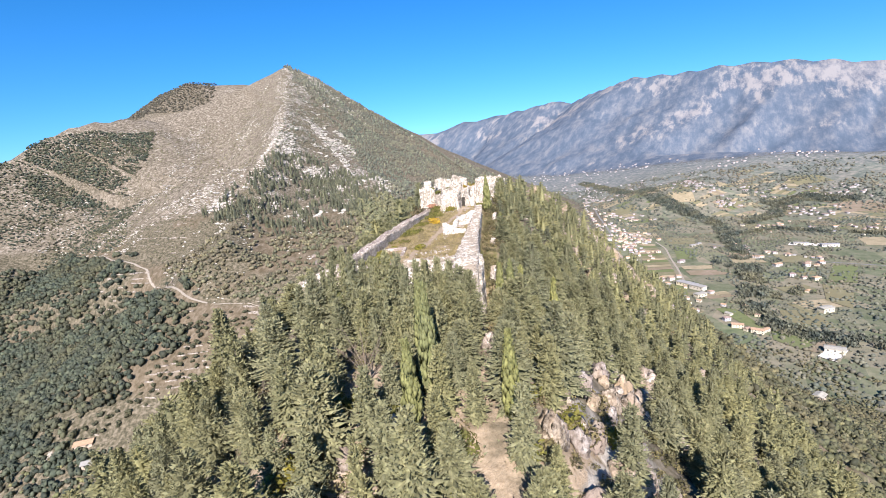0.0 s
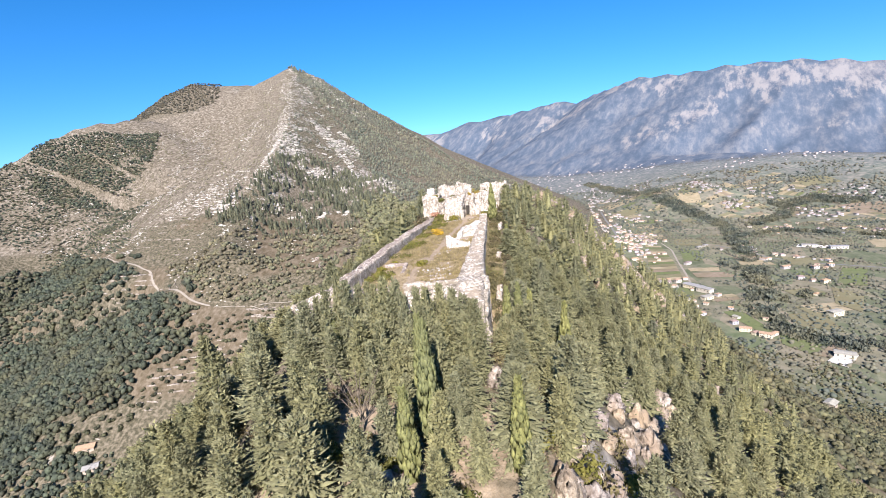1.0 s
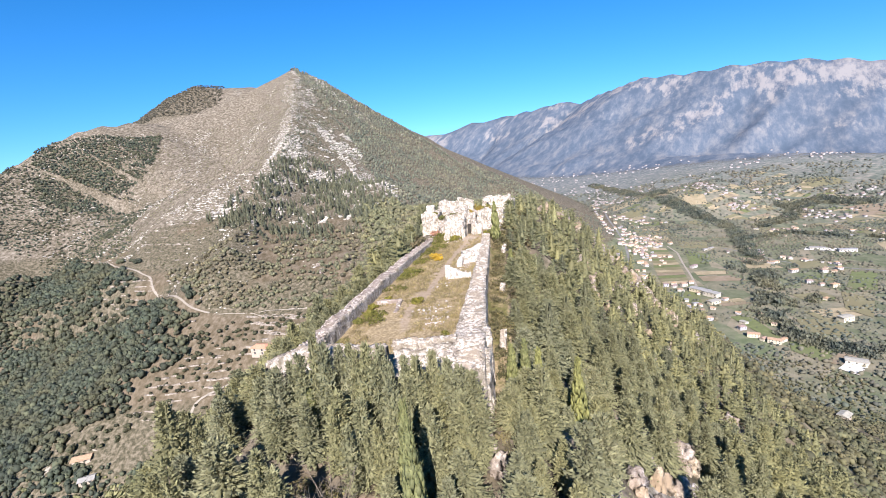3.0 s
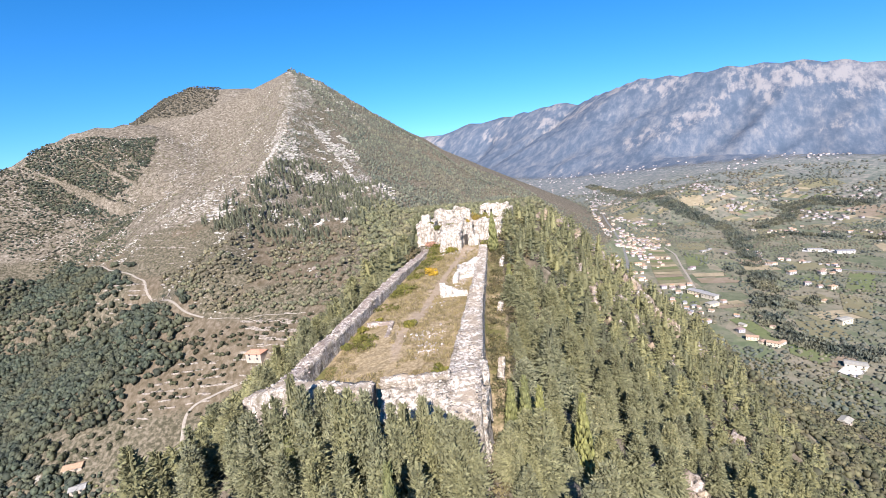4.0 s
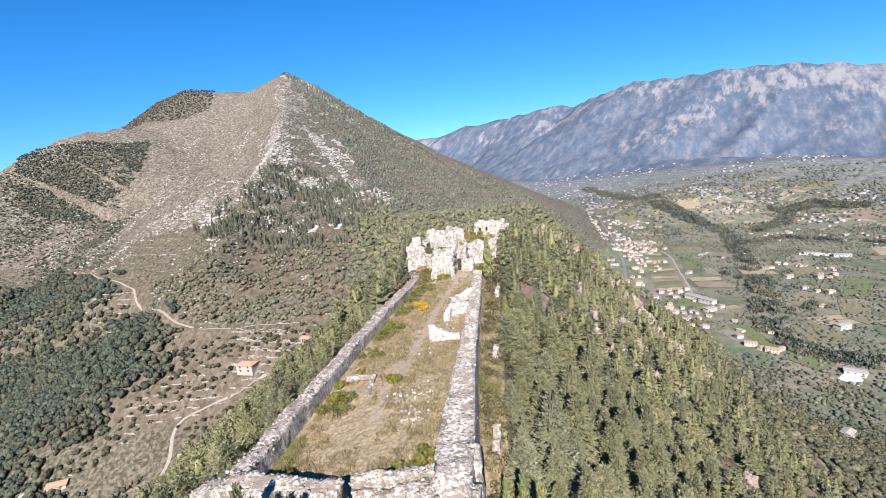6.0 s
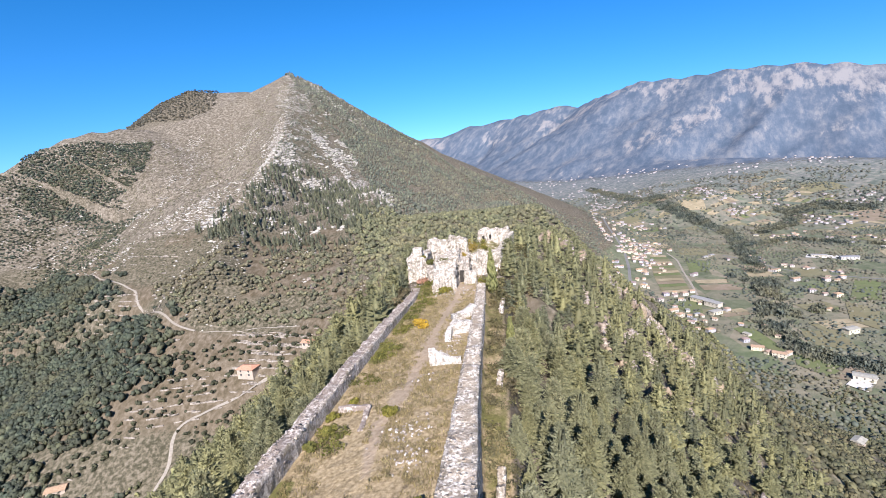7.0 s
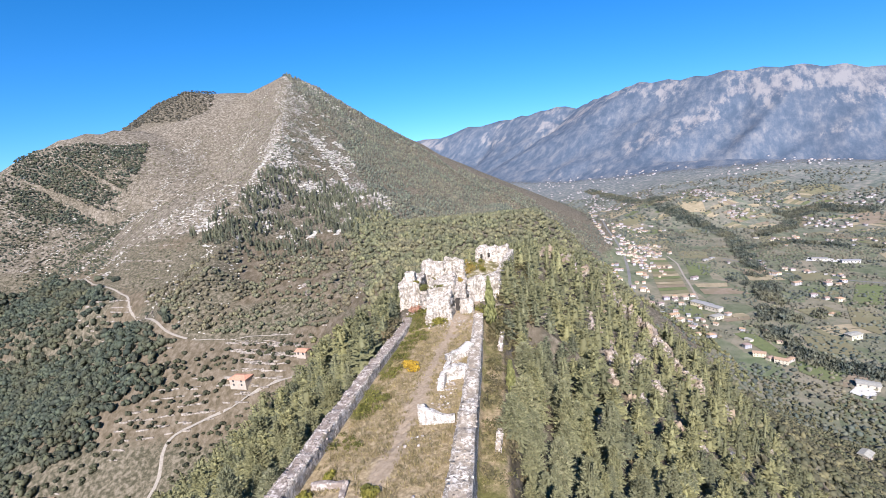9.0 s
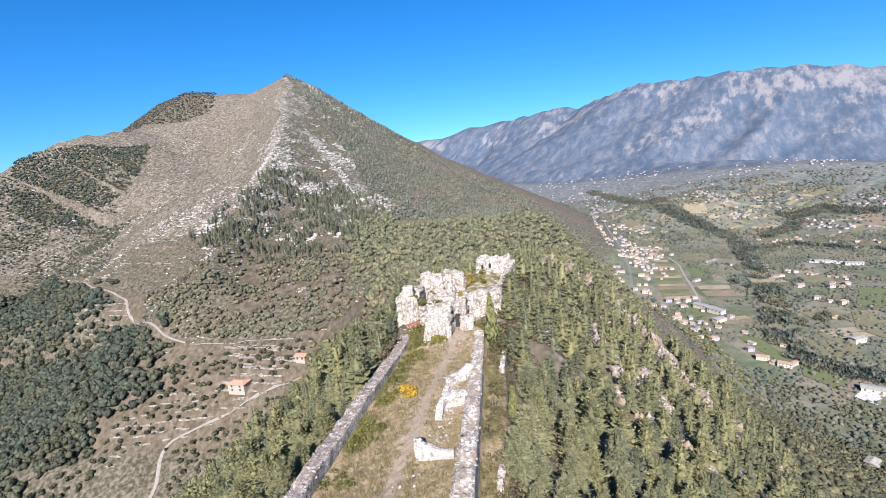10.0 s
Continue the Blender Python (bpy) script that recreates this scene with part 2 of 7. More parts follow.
def ground_material():
    """Earth, grass, rock, woodland floor and far hillsides with haze in their colours, laid out by the ground's cover
    masks.
    """
    m, t, bsdf = blank("ground_cover")
    place = node(t, "ShaderNodeNewGeometry").outputs["Position"]
    va = t.nodes.new("ShaderNodeVertexColor")
    va.layer_name = "cover"
    one = node(t, "ShaderNodeSeparateColor", Color=va.outputs[0])
    vb = t.nodes.new("ShaderNodeVertexColor")
    vb.layer_name = "cover_b"
    two = node(t, "ShaderNodeSeparateColor", Color=vb.outputs[0])
    vc = t.nodes.new("ShaderNodeVertexColor")
    vc.layer_name = "cover_c"
    three = node(t, "ShaderNodeSeparateColor", Color=vc.outputs[0])
    fall = node(t, "ShaderNodeMapping", Vector=place, Scale=(1.0, 0.38, 1.0)).outputs[0]
    turned = node(t, "ShaderNodeMapping", Vector=place, Rotation=(0.0, 0.0, 0.5)).outputs[0]
    chute = node(t, "ShaderNodeMapping", Vector=turned, Scale=(1.0, 0.34, 0.34)).outputs[0]
    tiny, small, mid = noise_of(t, place, 3.2, 5), noise_of(t, place, 0.42, 6, 0.65), noise_of(t, place, 0.07, 6, 0.65)
    rill, vast = noise_of(t, fall, 0.34, 6, 0.68), noise_of(t, chute, 0.022, 10, 0.70)
    col = ramp(t, small, ((0.40, (0.048, 0.046, 0.030)), (0.5, (0.092, 0.082, 0.058)), (0.62, (0.155, 0.136, 0.104))))
    wood = ramp(t, small, ((0.38, (0.056, 0.050, 0.036)), (0.5, (0.105, 0.093, 0.070)), (0.64, (0.18, 0.155, 0.124))))
    dry = ramp(t, rill, ((0.36, (0.068, 0.056, 0.036)), (0.47, (0.097, 0.080, 0.056)), (0.55, (0.122, 0.101, 0.074)), (0.66, (0.156, 0.133, 0.104))))
    rock = ramp(t, rill, ((0.36, (0.099, 0.091, 0.076)), (0.5, (0.238, 0.224, 0.203)), (0.64, (0.35, 0.329, 0.302))))
    turf = ramp(t, tiny, ((0.3, (0.15, 0.116, 0.067)), (0.5, (0.245, 0.194, 0.12)), (0.7, (0.33, 0.268, 0.175))))
    soil = ramp(t, tiny, ((0.25, (0.21, 0.162, 0.112)), (0.75, (0.32, 0.262, 0.196))))
    green = ramp(t, tiny, ((0.25, (0.062, 0.065, 0.020)), (0.75, (0.155, 0.141, 0.060))))
    # hill and crag are bluish: distance haze is put into their colour
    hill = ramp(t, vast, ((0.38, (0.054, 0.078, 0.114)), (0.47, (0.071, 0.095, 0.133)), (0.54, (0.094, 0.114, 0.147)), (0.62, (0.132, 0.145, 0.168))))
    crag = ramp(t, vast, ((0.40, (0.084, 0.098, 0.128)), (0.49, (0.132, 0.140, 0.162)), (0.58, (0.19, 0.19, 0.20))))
    plain = ramp(t, mid, ((0.38, (0.070, 0.078, 0.055)), (0.46, (0.108, 0.110, 0.082)), (0.54, (0.150, 0.142, 0.112)), (0.62, (0.20, 0.180, 0.145))))
    heath = ramp(t, rill, ((0.36, (0.060, 0.054, 0.040)), (0.46, (0.108, 0.094, 0.073)), (0.54, (0.152, 0.133, 0.106)), (0.64, (0.222, 0.20, 0.170))))
    plot = node(t, "ShaderNodeTexVoronoi", Vector=node(t, "ShaderNodeMapping", Vector=place, Scale=(1.0, 0.6, 0.0)).outputs[0], Scale=0.034)
    patchwork = ramp(t, node(t, "ShaderNodeSeparateColor", Color=plot.outputs["Color"]).outputs[0], ((0.0, (0.076, 0.098, 0.056)), (0.3, (0.104, 0.128, 0.074)), (0.5, (0.140, 0.140, 0.100)), (0.75, (0.20, 0.180, 0.132)), (1.0, (0.104, 0.140, 0.072))))
    plain = mixed(t, 0.6, plain, patchwork)
    vd = t.nodes.new("ShaderNodeVertexColor")
    vd.layer_name = "cover_d"
    four = node(t, "ShaderNodeSeparateColor", Color=vd.outputs[0])
    # the plain's colour with bluish distance haze painted in
    hazy_plain = ramp(t, mid, ((0.38, (0.080, 0.098, 0.108)), (0.48, (0.114, 0.129, 0.136)), (0.56, (0.152, 0.160, 0.160)), (0.64, (0.205, 0.202, 0.192))))
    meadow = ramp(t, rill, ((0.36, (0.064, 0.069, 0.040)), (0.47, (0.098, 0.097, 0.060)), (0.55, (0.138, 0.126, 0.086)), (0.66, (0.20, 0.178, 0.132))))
    plain = mixed(t, four.outputs[1], plain, hazy_plain)
    ragged = node(t, "ShaderNodeMath", i0=small, i1=mid)
    broad = node(t, "ShaderNodeMath", i0=vast, i1=vast)
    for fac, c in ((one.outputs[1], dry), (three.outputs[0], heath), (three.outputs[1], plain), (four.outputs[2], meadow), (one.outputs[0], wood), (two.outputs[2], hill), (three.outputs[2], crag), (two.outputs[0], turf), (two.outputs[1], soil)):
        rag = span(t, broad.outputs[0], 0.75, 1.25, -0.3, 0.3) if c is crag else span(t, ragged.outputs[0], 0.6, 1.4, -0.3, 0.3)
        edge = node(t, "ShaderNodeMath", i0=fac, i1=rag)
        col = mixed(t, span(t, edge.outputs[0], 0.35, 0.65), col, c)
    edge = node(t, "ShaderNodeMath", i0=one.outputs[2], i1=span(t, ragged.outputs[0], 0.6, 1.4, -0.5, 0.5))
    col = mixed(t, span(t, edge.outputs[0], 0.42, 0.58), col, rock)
    col = mixed(t, span(t, node(t, "ShaderNodeMath", i0=four.outputs[0], i1=span(t, ragged.outputs[0], 0.6, 1.4, -0.35, 0.35)).outputs[0], 0.4, 0.6), col, green)
    t.links.new(col, bsdf.inputs["Base Color"])
    bsdf.inputs["Roughness"].default_value = 0.95
    bsdf.inputs["Specular IOR Level"].default_value = 0.1
    b = node(t, "ShaderNodeBump", Strength=0.55, Distance=0.6, Height=small)
    b2 = node(t, "ShaderNodeBump", Strength=0.5, Distance=6.0, Height=vast, Normal=b.outputs[0])
    t.links.new(b2.outputs[0], bsdf.inputs["Normal"])
    return m


M_GROUND = ground_material()
def masonry(name, stops, stain_shade, stone=5.0, bare=0.52, pale=0.5):
    """Rubble masonry: stones of their own shade, recessed joints, streaks that run down as weather stains and painted
    crevice shade, lichen and dirt in patches.
    """
    m, t, bsdf = blank(name)
    place = node(t, "ShaderNodeNewGeometry").outputs["Position"]
    squash = node(t, "ShaderNodeMapping", Vector=place, Scale=(1.0, 1.0, 1.5)).outputs[0]
    warp = node(t, "ShaderNodeTexNoise", Vector=place, Scale=2.4, Detail=3.0).outputs[1]
    bent = mixed(t, 0.22, squash, warp, "ADD")
    cell = node(t, "ShaderNodeTexVoronoi", Vector=bent, Scale=stone)
    joint = t.nodes.new("ShaderNodeTexVoronoi")
    joint.feature = "DISTANCE_TO_EDGE"
    t.links.new(bent, joint.inputs["Vector"])
    joint.inputs["Scale"].default_value = stone
    fine = noise_of(t, node(t, "ShaderNodeMapping", Vector=place, Scale=(1.0, 1.0, 0.6)).outputs[0], 2.3, 8.0, 0.72)
    col = ramp(t, fine, stops)
    shade = node(t, "ShaderNodeSeparateColor", Color=cell.outputs["Color"]).outputs[0]
    col = mixed(t, 1.0, col, ramp(t, shade, ((0, (0.58, 0.55, 0.52)), (0.3, (0.86, 0.84, 0.82)), (1, (1.14, 1.13, 1.12)))), "MULTIPLY")
    wear = noise_of(t, place, 5.5, 4.0, 0.7)
    crack = node(t, "ShaderNodeMath", i0=span(t, joint.outputs["Distance"], 0.0, 0.09, 1.0, 0.0), i1=span(t, wear, 0.42, 0.6, 0.0, 0.5))
    crack.operation = "MULTIPLY"
    col = mixed(t, crack.outputs[0], col, (0.105, 0.09, 0.076))
    # vertical streaks: weather stains, and the shade of crevices painted in
    streak = noise_of(t, node(t, "ShaderNodeMapping", Vector=place, Scale=(1.9, 1.9, 0.22)).outputs[0], 1.7, 7.0, 0.7)
    col = mixed(t, span(t, streak, pale, pale + 0.09, 0.0, 0.78), col, stain_shade)
    col = mixed(t, span(t, noise_of(t, place, 0.7, 7.0, 0.66), bare, bare + 0.1, 0.0, 0.72), col, (0.175, 0.15, 0.105))
    t.links.new(col, bsdf.inputs["Base Color"])
    bsdf.inputs["Roughness"].default_value, bsdf.inputs["Specular IOR Level"].default_value = 0.93, 0.15
    b = node(t, "ShaderNodeBump", Strength=0.7, Distance=0.08, Height=span(t, joint.outputs["Distance"], 0.0, 0.14))
    b2 = node(t, "ShaderNodeBump", Strength=0.9, Distance=0.25, Height=fine, Normal=b.outputs[0])
    t.links.new(b2.outputs[0], bsdf.inputs["Normal"])
    return m


M_WALL = masonry("weathered_limestone_masonry", ((0.36, (0.20, 0.174, 0.146)), (0.43, (0.37, 0.337, 0.295)), (0.50, (0.54, 0.505, 0.452)), (0.62, (0.68, 0.648, 0.592))), (0.235, 0.203, 0.168), pale=0.515, bare=0.54)
M_CURTAIN = masonry("stained_rubble_masonry", ((0.36, (0.16, 0.138, 0.116)), (0.43, (0.33, 0.298, 0.264)), (0.50, (0.48, 0.446, 0.405)), (0.62, (0.62, 0.585, 0.54))), (0.25, 0.217, 0.182), 5.5, 0.51, 0.51)
M_WALLTOP = surface("lichen_grown_wall_top", ((0.38, (0.17, 0.145, 0.117)), (0.46, (0.28, 0.245, 0.205)), (0.52, (0.42, 0.385, 0.34)), (0.58, (0.56, 0.525, 0.475))), 3.0, 0.9, 0.95, 0.7, 0.08, (0.235, 0.198, 0.155))
M_WESTTOP = surface("grey_lichen_wall_top", ((0.38, (0.13, 0.108, 0.092)), (0.47, (0.21, 0.178, 0.156)), (0.53, (0.31, 0.275, 0.248)), (0.60, (0.45, 0.415, 0.385))), 3.0, 0.9, 0.95, 0.7, 0.08, (0.185, 0.152, 0.132))
M_PALE = masonry("fresh_white_limestone", ((0.36, (0.30, 0.272, 0.24)), (0.43, (0.48, 0.452, 0.415)), (0.50, (0.62, 0.595, 0.555)), (0.62, (0.72, 0.70, 0.665))), (0.36, 0.325, 0.285), pale=0.535, bare=0.56)
M_STONE = surface("loose_limestone_rubble", ((0.38, (0.2, 0.172, 0.14)), (0.5, (0.36, 0.326, 0.284)), (0.6, (0.53, 0.495, 0.448))), 3.0, 0.9, 0.93, 0.4, 0.05, (0.25, 0.212, 0.168), spread=0.08)
M_DRYSTONE = surface("grey_dry_stone", ((0.36, (0.11, 0.098, 0.082)), (0.5, (0.195, 0.173, 0.15)), (0.64, (0.29, 0.263, 0.232))), 0.8, 0.1, 0.95, 0.4, 0.1)
M_ROCK = surface("pale_limestone_rock", ((0.38, (0.085, 0.070, 0.056)), (0.46, (0.18, 0.153, 0.128)), (0.54, (0.28, 0.246, 0.212)), (0.62, (0.39, 0.357, 0.318))), 2.2, 0.25, 0.9, 0.9, 0.2, (0.24, 0.192, 0.15), spread=0.12)


# ---- building helpers ----
def mesh_of(name, verts, faces, material=None, shade=False):
    me = bpy.data.meshes.new(name)
    verts = np.asarray(verts, np.float32).reshape(-1, 3)
    faces = np.asarray(faces, np.int32)
    n, k = faces.shape
    me.vertices.add(len(verts))
    me.vertices.foreach_set("co", verts.ravel())
    me.loops.add(n * k)
    me.loops.foreach_set("vertex_index", faces.ravel())
    me.polygons.add(n)
    me.polygons.foreach_set("loop_start", np.arange(0, n * k, k, dtype=np.int32))
    me.polygons.foreach_set("loop_total", np.full(n, k, np.int32))
    me.update(calc_edges=True)
    if material:
        me.materials.append(material)
    if shade:
        me.polygons.foreach_set("use_smooth", np.ones(n, bool))
    return me


def part(name, data, parent, label="", m=None):
    """A mesh, or a bmesh with its material in a pair, as one object under a thing or a part."""
    if isinstance(data, tuple):
        bm, material = data
        data = bpy.data.meshes.new(name)
        bm.to_mesh(data)
        bm.free()
        data.materials.append(material)
    ob = new(name, data)
    ob.parent = parent
    if m is not None:
        ob.matrix_basis = m
    if label:
        tagged(ob, label)
    return ob


def thing(name, label, category, group="", m=None, data=None, kind=""):
    ob = tagged(new(name, data), label, category, group, kind)
    if m is not None:
        ob.matrix_basis = m
    return ob


def rough3(v, size, amount, seed):
    """Pushes points about with noise in space."""
    v = np.asarray(v, float)
    x, y, z = v.T / size
    dx = noise2(x + 3.1 * z, y + 1.7 * z, seed) + 0.5 * noise2(2 * x - 4 * z, 2 * y + 3 * z, seed + 1)
    dy = noise2(y + 2.3 * z + 40, x - 1.9 * z, seed + 2) + 0.5 * noise2(2 * y - 3 * z, 2 * x + 5 * z, seed + 3)
    dz = noise2(x * 1.2 + 80, y * 1.2 + z, seed + 4) + 0.5 * noise2(2.5 * x + 9, 2.5 * y - z, seed + 5)
    return v + amount * (np.stack([dx, dy, dz], 1) - 0.75)


# ---- the ground ----
def ground_sheet():
    rings = np.concatenate([[0.0], np.exp(np.linspace(math.log(2.0), math.log(4900.0), 420))])
    angles = np.radians(np.concatenate([np.arange(-61, 61, 0.27), np.arange(62, 298, 3.0)]))
    n = len(angles)
    r, a = np.meshgrid(rings, angles, indexing="ij")
    x, y = r * np.sin(a), -55 + r * np.cos(a)
    z = land(x, y)
    i, j = np.meshgrid(np.arange(len(rings) - 1), np.arange(n), indexing="ij")
    k = (j + 1) % n
    faces = np.stack([i * n + j, (i + 1) * n + j, (i + 1) * n + k, i * n + k], -1).reshape(-1, 4)[:, ::-1]
    me = mesh_of("ground", np.stack([x, y, z], -1).reshape(-1, 3), faces, M_GROUND, True)
    for name, mask in zip(("cover", "cover_b", "cover_c", "cover_d"), covers(x.ravel(), y.ravel(), z.ravel())):
        layer = me.color_attributes.new(name, "FLOAT_COLOR", "POINT")
        layer.data.foreach_set("color", np.concatenate([mask, np.ones((len(mask), 1))], 1).astype(np.float32).ravel())
    return tagged(new("ground", me), "mountain valley ground of dry grass, scrub, rock and fields", "ground", kind="structure")


def covers(x, y, z):
    """What covers the ground: wood, dry grass, rock; yard turf, bare soil, hazed far hillside; heath, plain, hazed far
    crags; green grass, haze on the plain, meadow.
    """
    r = np.hypot(x, y + 42)
    az = np.degrees(np.arctan2(x - 2.5, y + 42))
    n1, n2, n3 = fbm(x, y, 45, 4, 71), fbm(x, y, 14, 4, 72), fbm(x, y, 150, 4, 73)
    yard = in_yard(x, y).astype(float)
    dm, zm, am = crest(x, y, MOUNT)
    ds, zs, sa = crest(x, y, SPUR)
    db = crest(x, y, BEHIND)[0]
    # far: where the haze-tinted hillside colour lies
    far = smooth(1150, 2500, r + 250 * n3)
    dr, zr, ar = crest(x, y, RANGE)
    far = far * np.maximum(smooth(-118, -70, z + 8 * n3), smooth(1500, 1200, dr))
    plain = smooth(-155, -178, z) * (1 - far) * smooth(150, 210, x)
    plain = np.maximum(plain, smooth(1150, 1300, r) * (az > -4) * (1 - far))
    mount = smooth(-75, -40, z) * smooth(390, 440, y) * (r < 1700) * (1 - plain)
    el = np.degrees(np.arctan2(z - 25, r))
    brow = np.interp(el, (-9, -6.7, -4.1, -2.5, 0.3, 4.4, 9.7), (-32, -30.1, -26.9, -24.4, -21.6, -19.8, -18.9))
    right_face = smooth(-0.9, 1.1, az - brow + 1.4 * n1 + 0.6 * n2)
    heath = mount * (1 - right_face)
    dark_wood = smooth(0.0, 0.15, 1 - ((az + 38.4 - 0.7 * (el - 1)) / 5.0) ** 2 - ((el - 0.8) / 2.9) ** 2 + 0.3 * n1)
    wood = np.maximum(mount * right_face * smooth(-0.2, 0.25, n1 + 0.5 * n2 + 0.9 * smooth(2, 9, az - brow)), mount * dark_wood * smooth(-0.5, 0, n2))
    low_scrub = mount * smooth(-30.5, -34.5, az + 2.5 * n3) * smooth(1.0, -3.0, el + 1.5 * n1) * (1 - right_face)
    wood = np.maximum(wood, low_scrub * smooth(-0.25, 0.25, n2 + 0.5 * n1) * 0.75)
    hill = smooth(260, 300, y) * (1 - mount) * smooth(-120, -85, x + 10 * n2) * (z > -170) * (r < 1400) * (1 - plain)
    wood = np.maximum(wood, hill)
    wood = np.maximum(wood, mount * (db < dm + 60) * smooth(-26.2, -27.4, az + 1.0 * n1) * (r > 1060))
    slope_wood = smooth(-62, -40, x + 0.05 * y) * (y < 130) * (1 - yard) * smooth(90, 60, x) * (r < 330) * (z > -150)
    wood = np.maximum(wood, 0.75 * slope_wood * smooth(-0.5, 0.2, n2) * (1 - smooth(-33, -37, y) * smooth(18, 13, np.abs(x + 1))))
    scree = np.zeros_like(x)
    for ca, ce, wa, we, slant in ((-16.3, 2.6, 1.3, 1.0, 0), (-14.2, 0.6, 2.4, 0.8, -0.75), (-13.6, -2.6, 4.4, 1.5, -0.35), (-17.6, -2.0, 2.6, 1.3, 0), (-22.0, -2.6, 1.8, 0.9, 0), (-16.4, 8.1, 1.2, 0.5, -0.6),
                                  (-12.0, 4.6, 3.0, 0.7, -0.65), (-20.6, 2.0, 1.6, 2.2, 0), (-20.2, -7.4, 1.3, 0.8, 0), (-15.8, -6.8, 1.5, 0.9, -0.3), (-24.6, -5.6, 1.6, 1.8, 0), (-10.2, -4.2, 2.0, 0.8, -0.4)):
        scree = np.maximum(scree, smooth(1.25, 0.35, np.hypot((az - ca) / wa, (el - ce - slant * (az - ca)) / we) + 0.9 * n2))
    scree = scree * mount
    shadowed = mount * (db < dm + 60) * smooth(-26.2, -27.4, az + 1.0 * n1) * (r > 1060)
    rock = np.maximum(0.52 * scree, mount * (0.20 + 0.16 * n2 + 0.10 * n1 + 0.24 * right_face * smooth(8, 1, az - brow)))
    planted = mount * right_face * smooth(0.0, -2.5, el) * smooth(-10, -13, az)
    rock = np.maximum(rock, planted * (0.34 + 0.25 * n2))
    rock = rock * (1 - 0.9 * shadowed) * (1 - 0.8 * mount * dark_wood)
    rock = np.maximum(rock, 0.36 * smooth(0.2, 0.45, n2) * (1 - yard) * (r < 200) * (y < 130))
    scree_low = smooth(0.0, 0.5, 1 - ((x + 9.3) / 2.6) ** 2 - ((y + 38) / 4) ** 2) + smooth(0.0, 0.5, 1 - ((x - 10) / 8) ** 2 - ((y + 44) / 10) ** 2) + smooth(0.0, 0.5, 1 - ((x + 8.5) / 4) ** 2 - ((y + 48) / 7) ** 2) + smooth(0.0, 0.5, 1 - ((x - 17) / 6) ** 2 - ((y + 20) / 8) ** 2)
    rock = np.maximum(rock, 0.75 * np.clip(scree_low, 0, 1) * smooth(-0.3, 0.2, n2))
    glen_rock = smooth(-210, -260, x) * (z < -85) * smooth(0.2, 0.5, n2) * 0.55
    rock = np.maximum(rock, glen_rock * (r < 900))
    olive = smooth(-260, -235, x - 0.35 * (y - 230)) * smooth(-70, -95, x) * smooth(180, 205, y) * smooth(265, 245, y + 0.18 * x + 30) * (1 - mount)
    dry = np.maximum(olive * 0.9, smooth(-0.1, 0.25, n1) * (1 - mount) * (1 - far) * (1 - plain) * 0.75)
    dry = np.maximum(dry, 0.85 * smooth(48, 62, x + 8 * n2) * smooth(360, 320, y) * smooth(-0.45, 0.1, n1 + 0.5 * n2) * (z < -25) * (z > -190) * (r < 520))
    grass = smooth(300, 330, y) * smooth(400, 370, y) * smooth(-195, -170, x) * smooth(-100, -125, x)
    dry = np.maximum(dry, grass)
    path_x = np.interp(y, (-26, -10.4, -4.3, 11.1, 20, 27.2), (-7.4, -7.4, -5.5, -3.4, -1.8, -0.4))
    path = yard * smooth(0.95, 0.05, np.abs(x - path_x) / (1 + 0.05 * (y + 20)) + 0.25 * n2)
    ramp_soil = smooth(-0.5, 0.1, n2) * smooth(0.9, 0.3, np.abs(x - 0.2 + 0.9 * fbm(x, y, 8, 2, 77))) * (y < -30) * (y > -62)
    bare = 0.62 * smooth(-34, -38, y) * smooth(18, 12, np.abs(x + 1)) * (y > -75)
    tower_soil = yard * smooth(20, 27, y) * smooth(-3, -1, x)
    soil = np.maximum(np.maximum(np.maximum(path * 0.85 * smooth(-22, -14, y), ramp_soil * 0.9), tower_soil * 0.8), bare)
    green = yard * np.maximum(smooth(-0.15, 0.3, fbm(x, y, 5, 3, 78)) * smooth(3.6, 1.8, x - wall_left(y) - 0.6), smooth(24, 28, y) * smooth(-3, -5, x))
    green = np.maximum(green, yard * smooth(0.05, 0.45, fbm(x, y, 7, 3, 79)) * 0.3)
    elr = np.degrees(np.arctan2(z - 25, r))
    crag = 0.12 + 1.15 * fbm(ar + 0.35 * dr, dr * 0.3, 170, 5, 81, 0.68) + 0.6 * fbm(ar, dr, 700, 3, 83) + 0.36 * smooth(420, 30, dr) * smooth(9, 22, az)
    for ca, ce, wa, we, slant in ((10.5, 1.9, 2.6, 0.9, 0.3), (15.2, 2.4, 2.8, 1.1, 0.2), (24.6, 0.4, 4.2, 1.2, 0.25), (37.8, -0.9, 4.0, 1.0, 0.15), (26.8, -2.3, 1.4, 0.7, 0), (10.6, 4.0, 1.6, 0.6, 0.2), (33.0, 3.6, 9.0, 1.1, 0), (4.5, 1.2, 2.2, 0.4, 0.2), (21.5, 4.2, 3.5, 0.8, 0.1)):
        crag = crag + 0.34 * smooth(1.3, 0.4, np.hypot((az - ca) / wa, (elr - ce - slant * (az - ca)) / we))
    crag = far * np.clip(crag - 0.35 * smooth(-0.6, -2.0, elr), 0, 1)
    out = x - np.interp(y, WALL_R_Y, WALL_R_OUT)
    verge = (out > -0.4) * smooth(3.6, 2.2, out + 0.6 * n2) * smooth(-31, -28, y) * smooth(33, 30, y)
    wood = wood * (1 - verge)
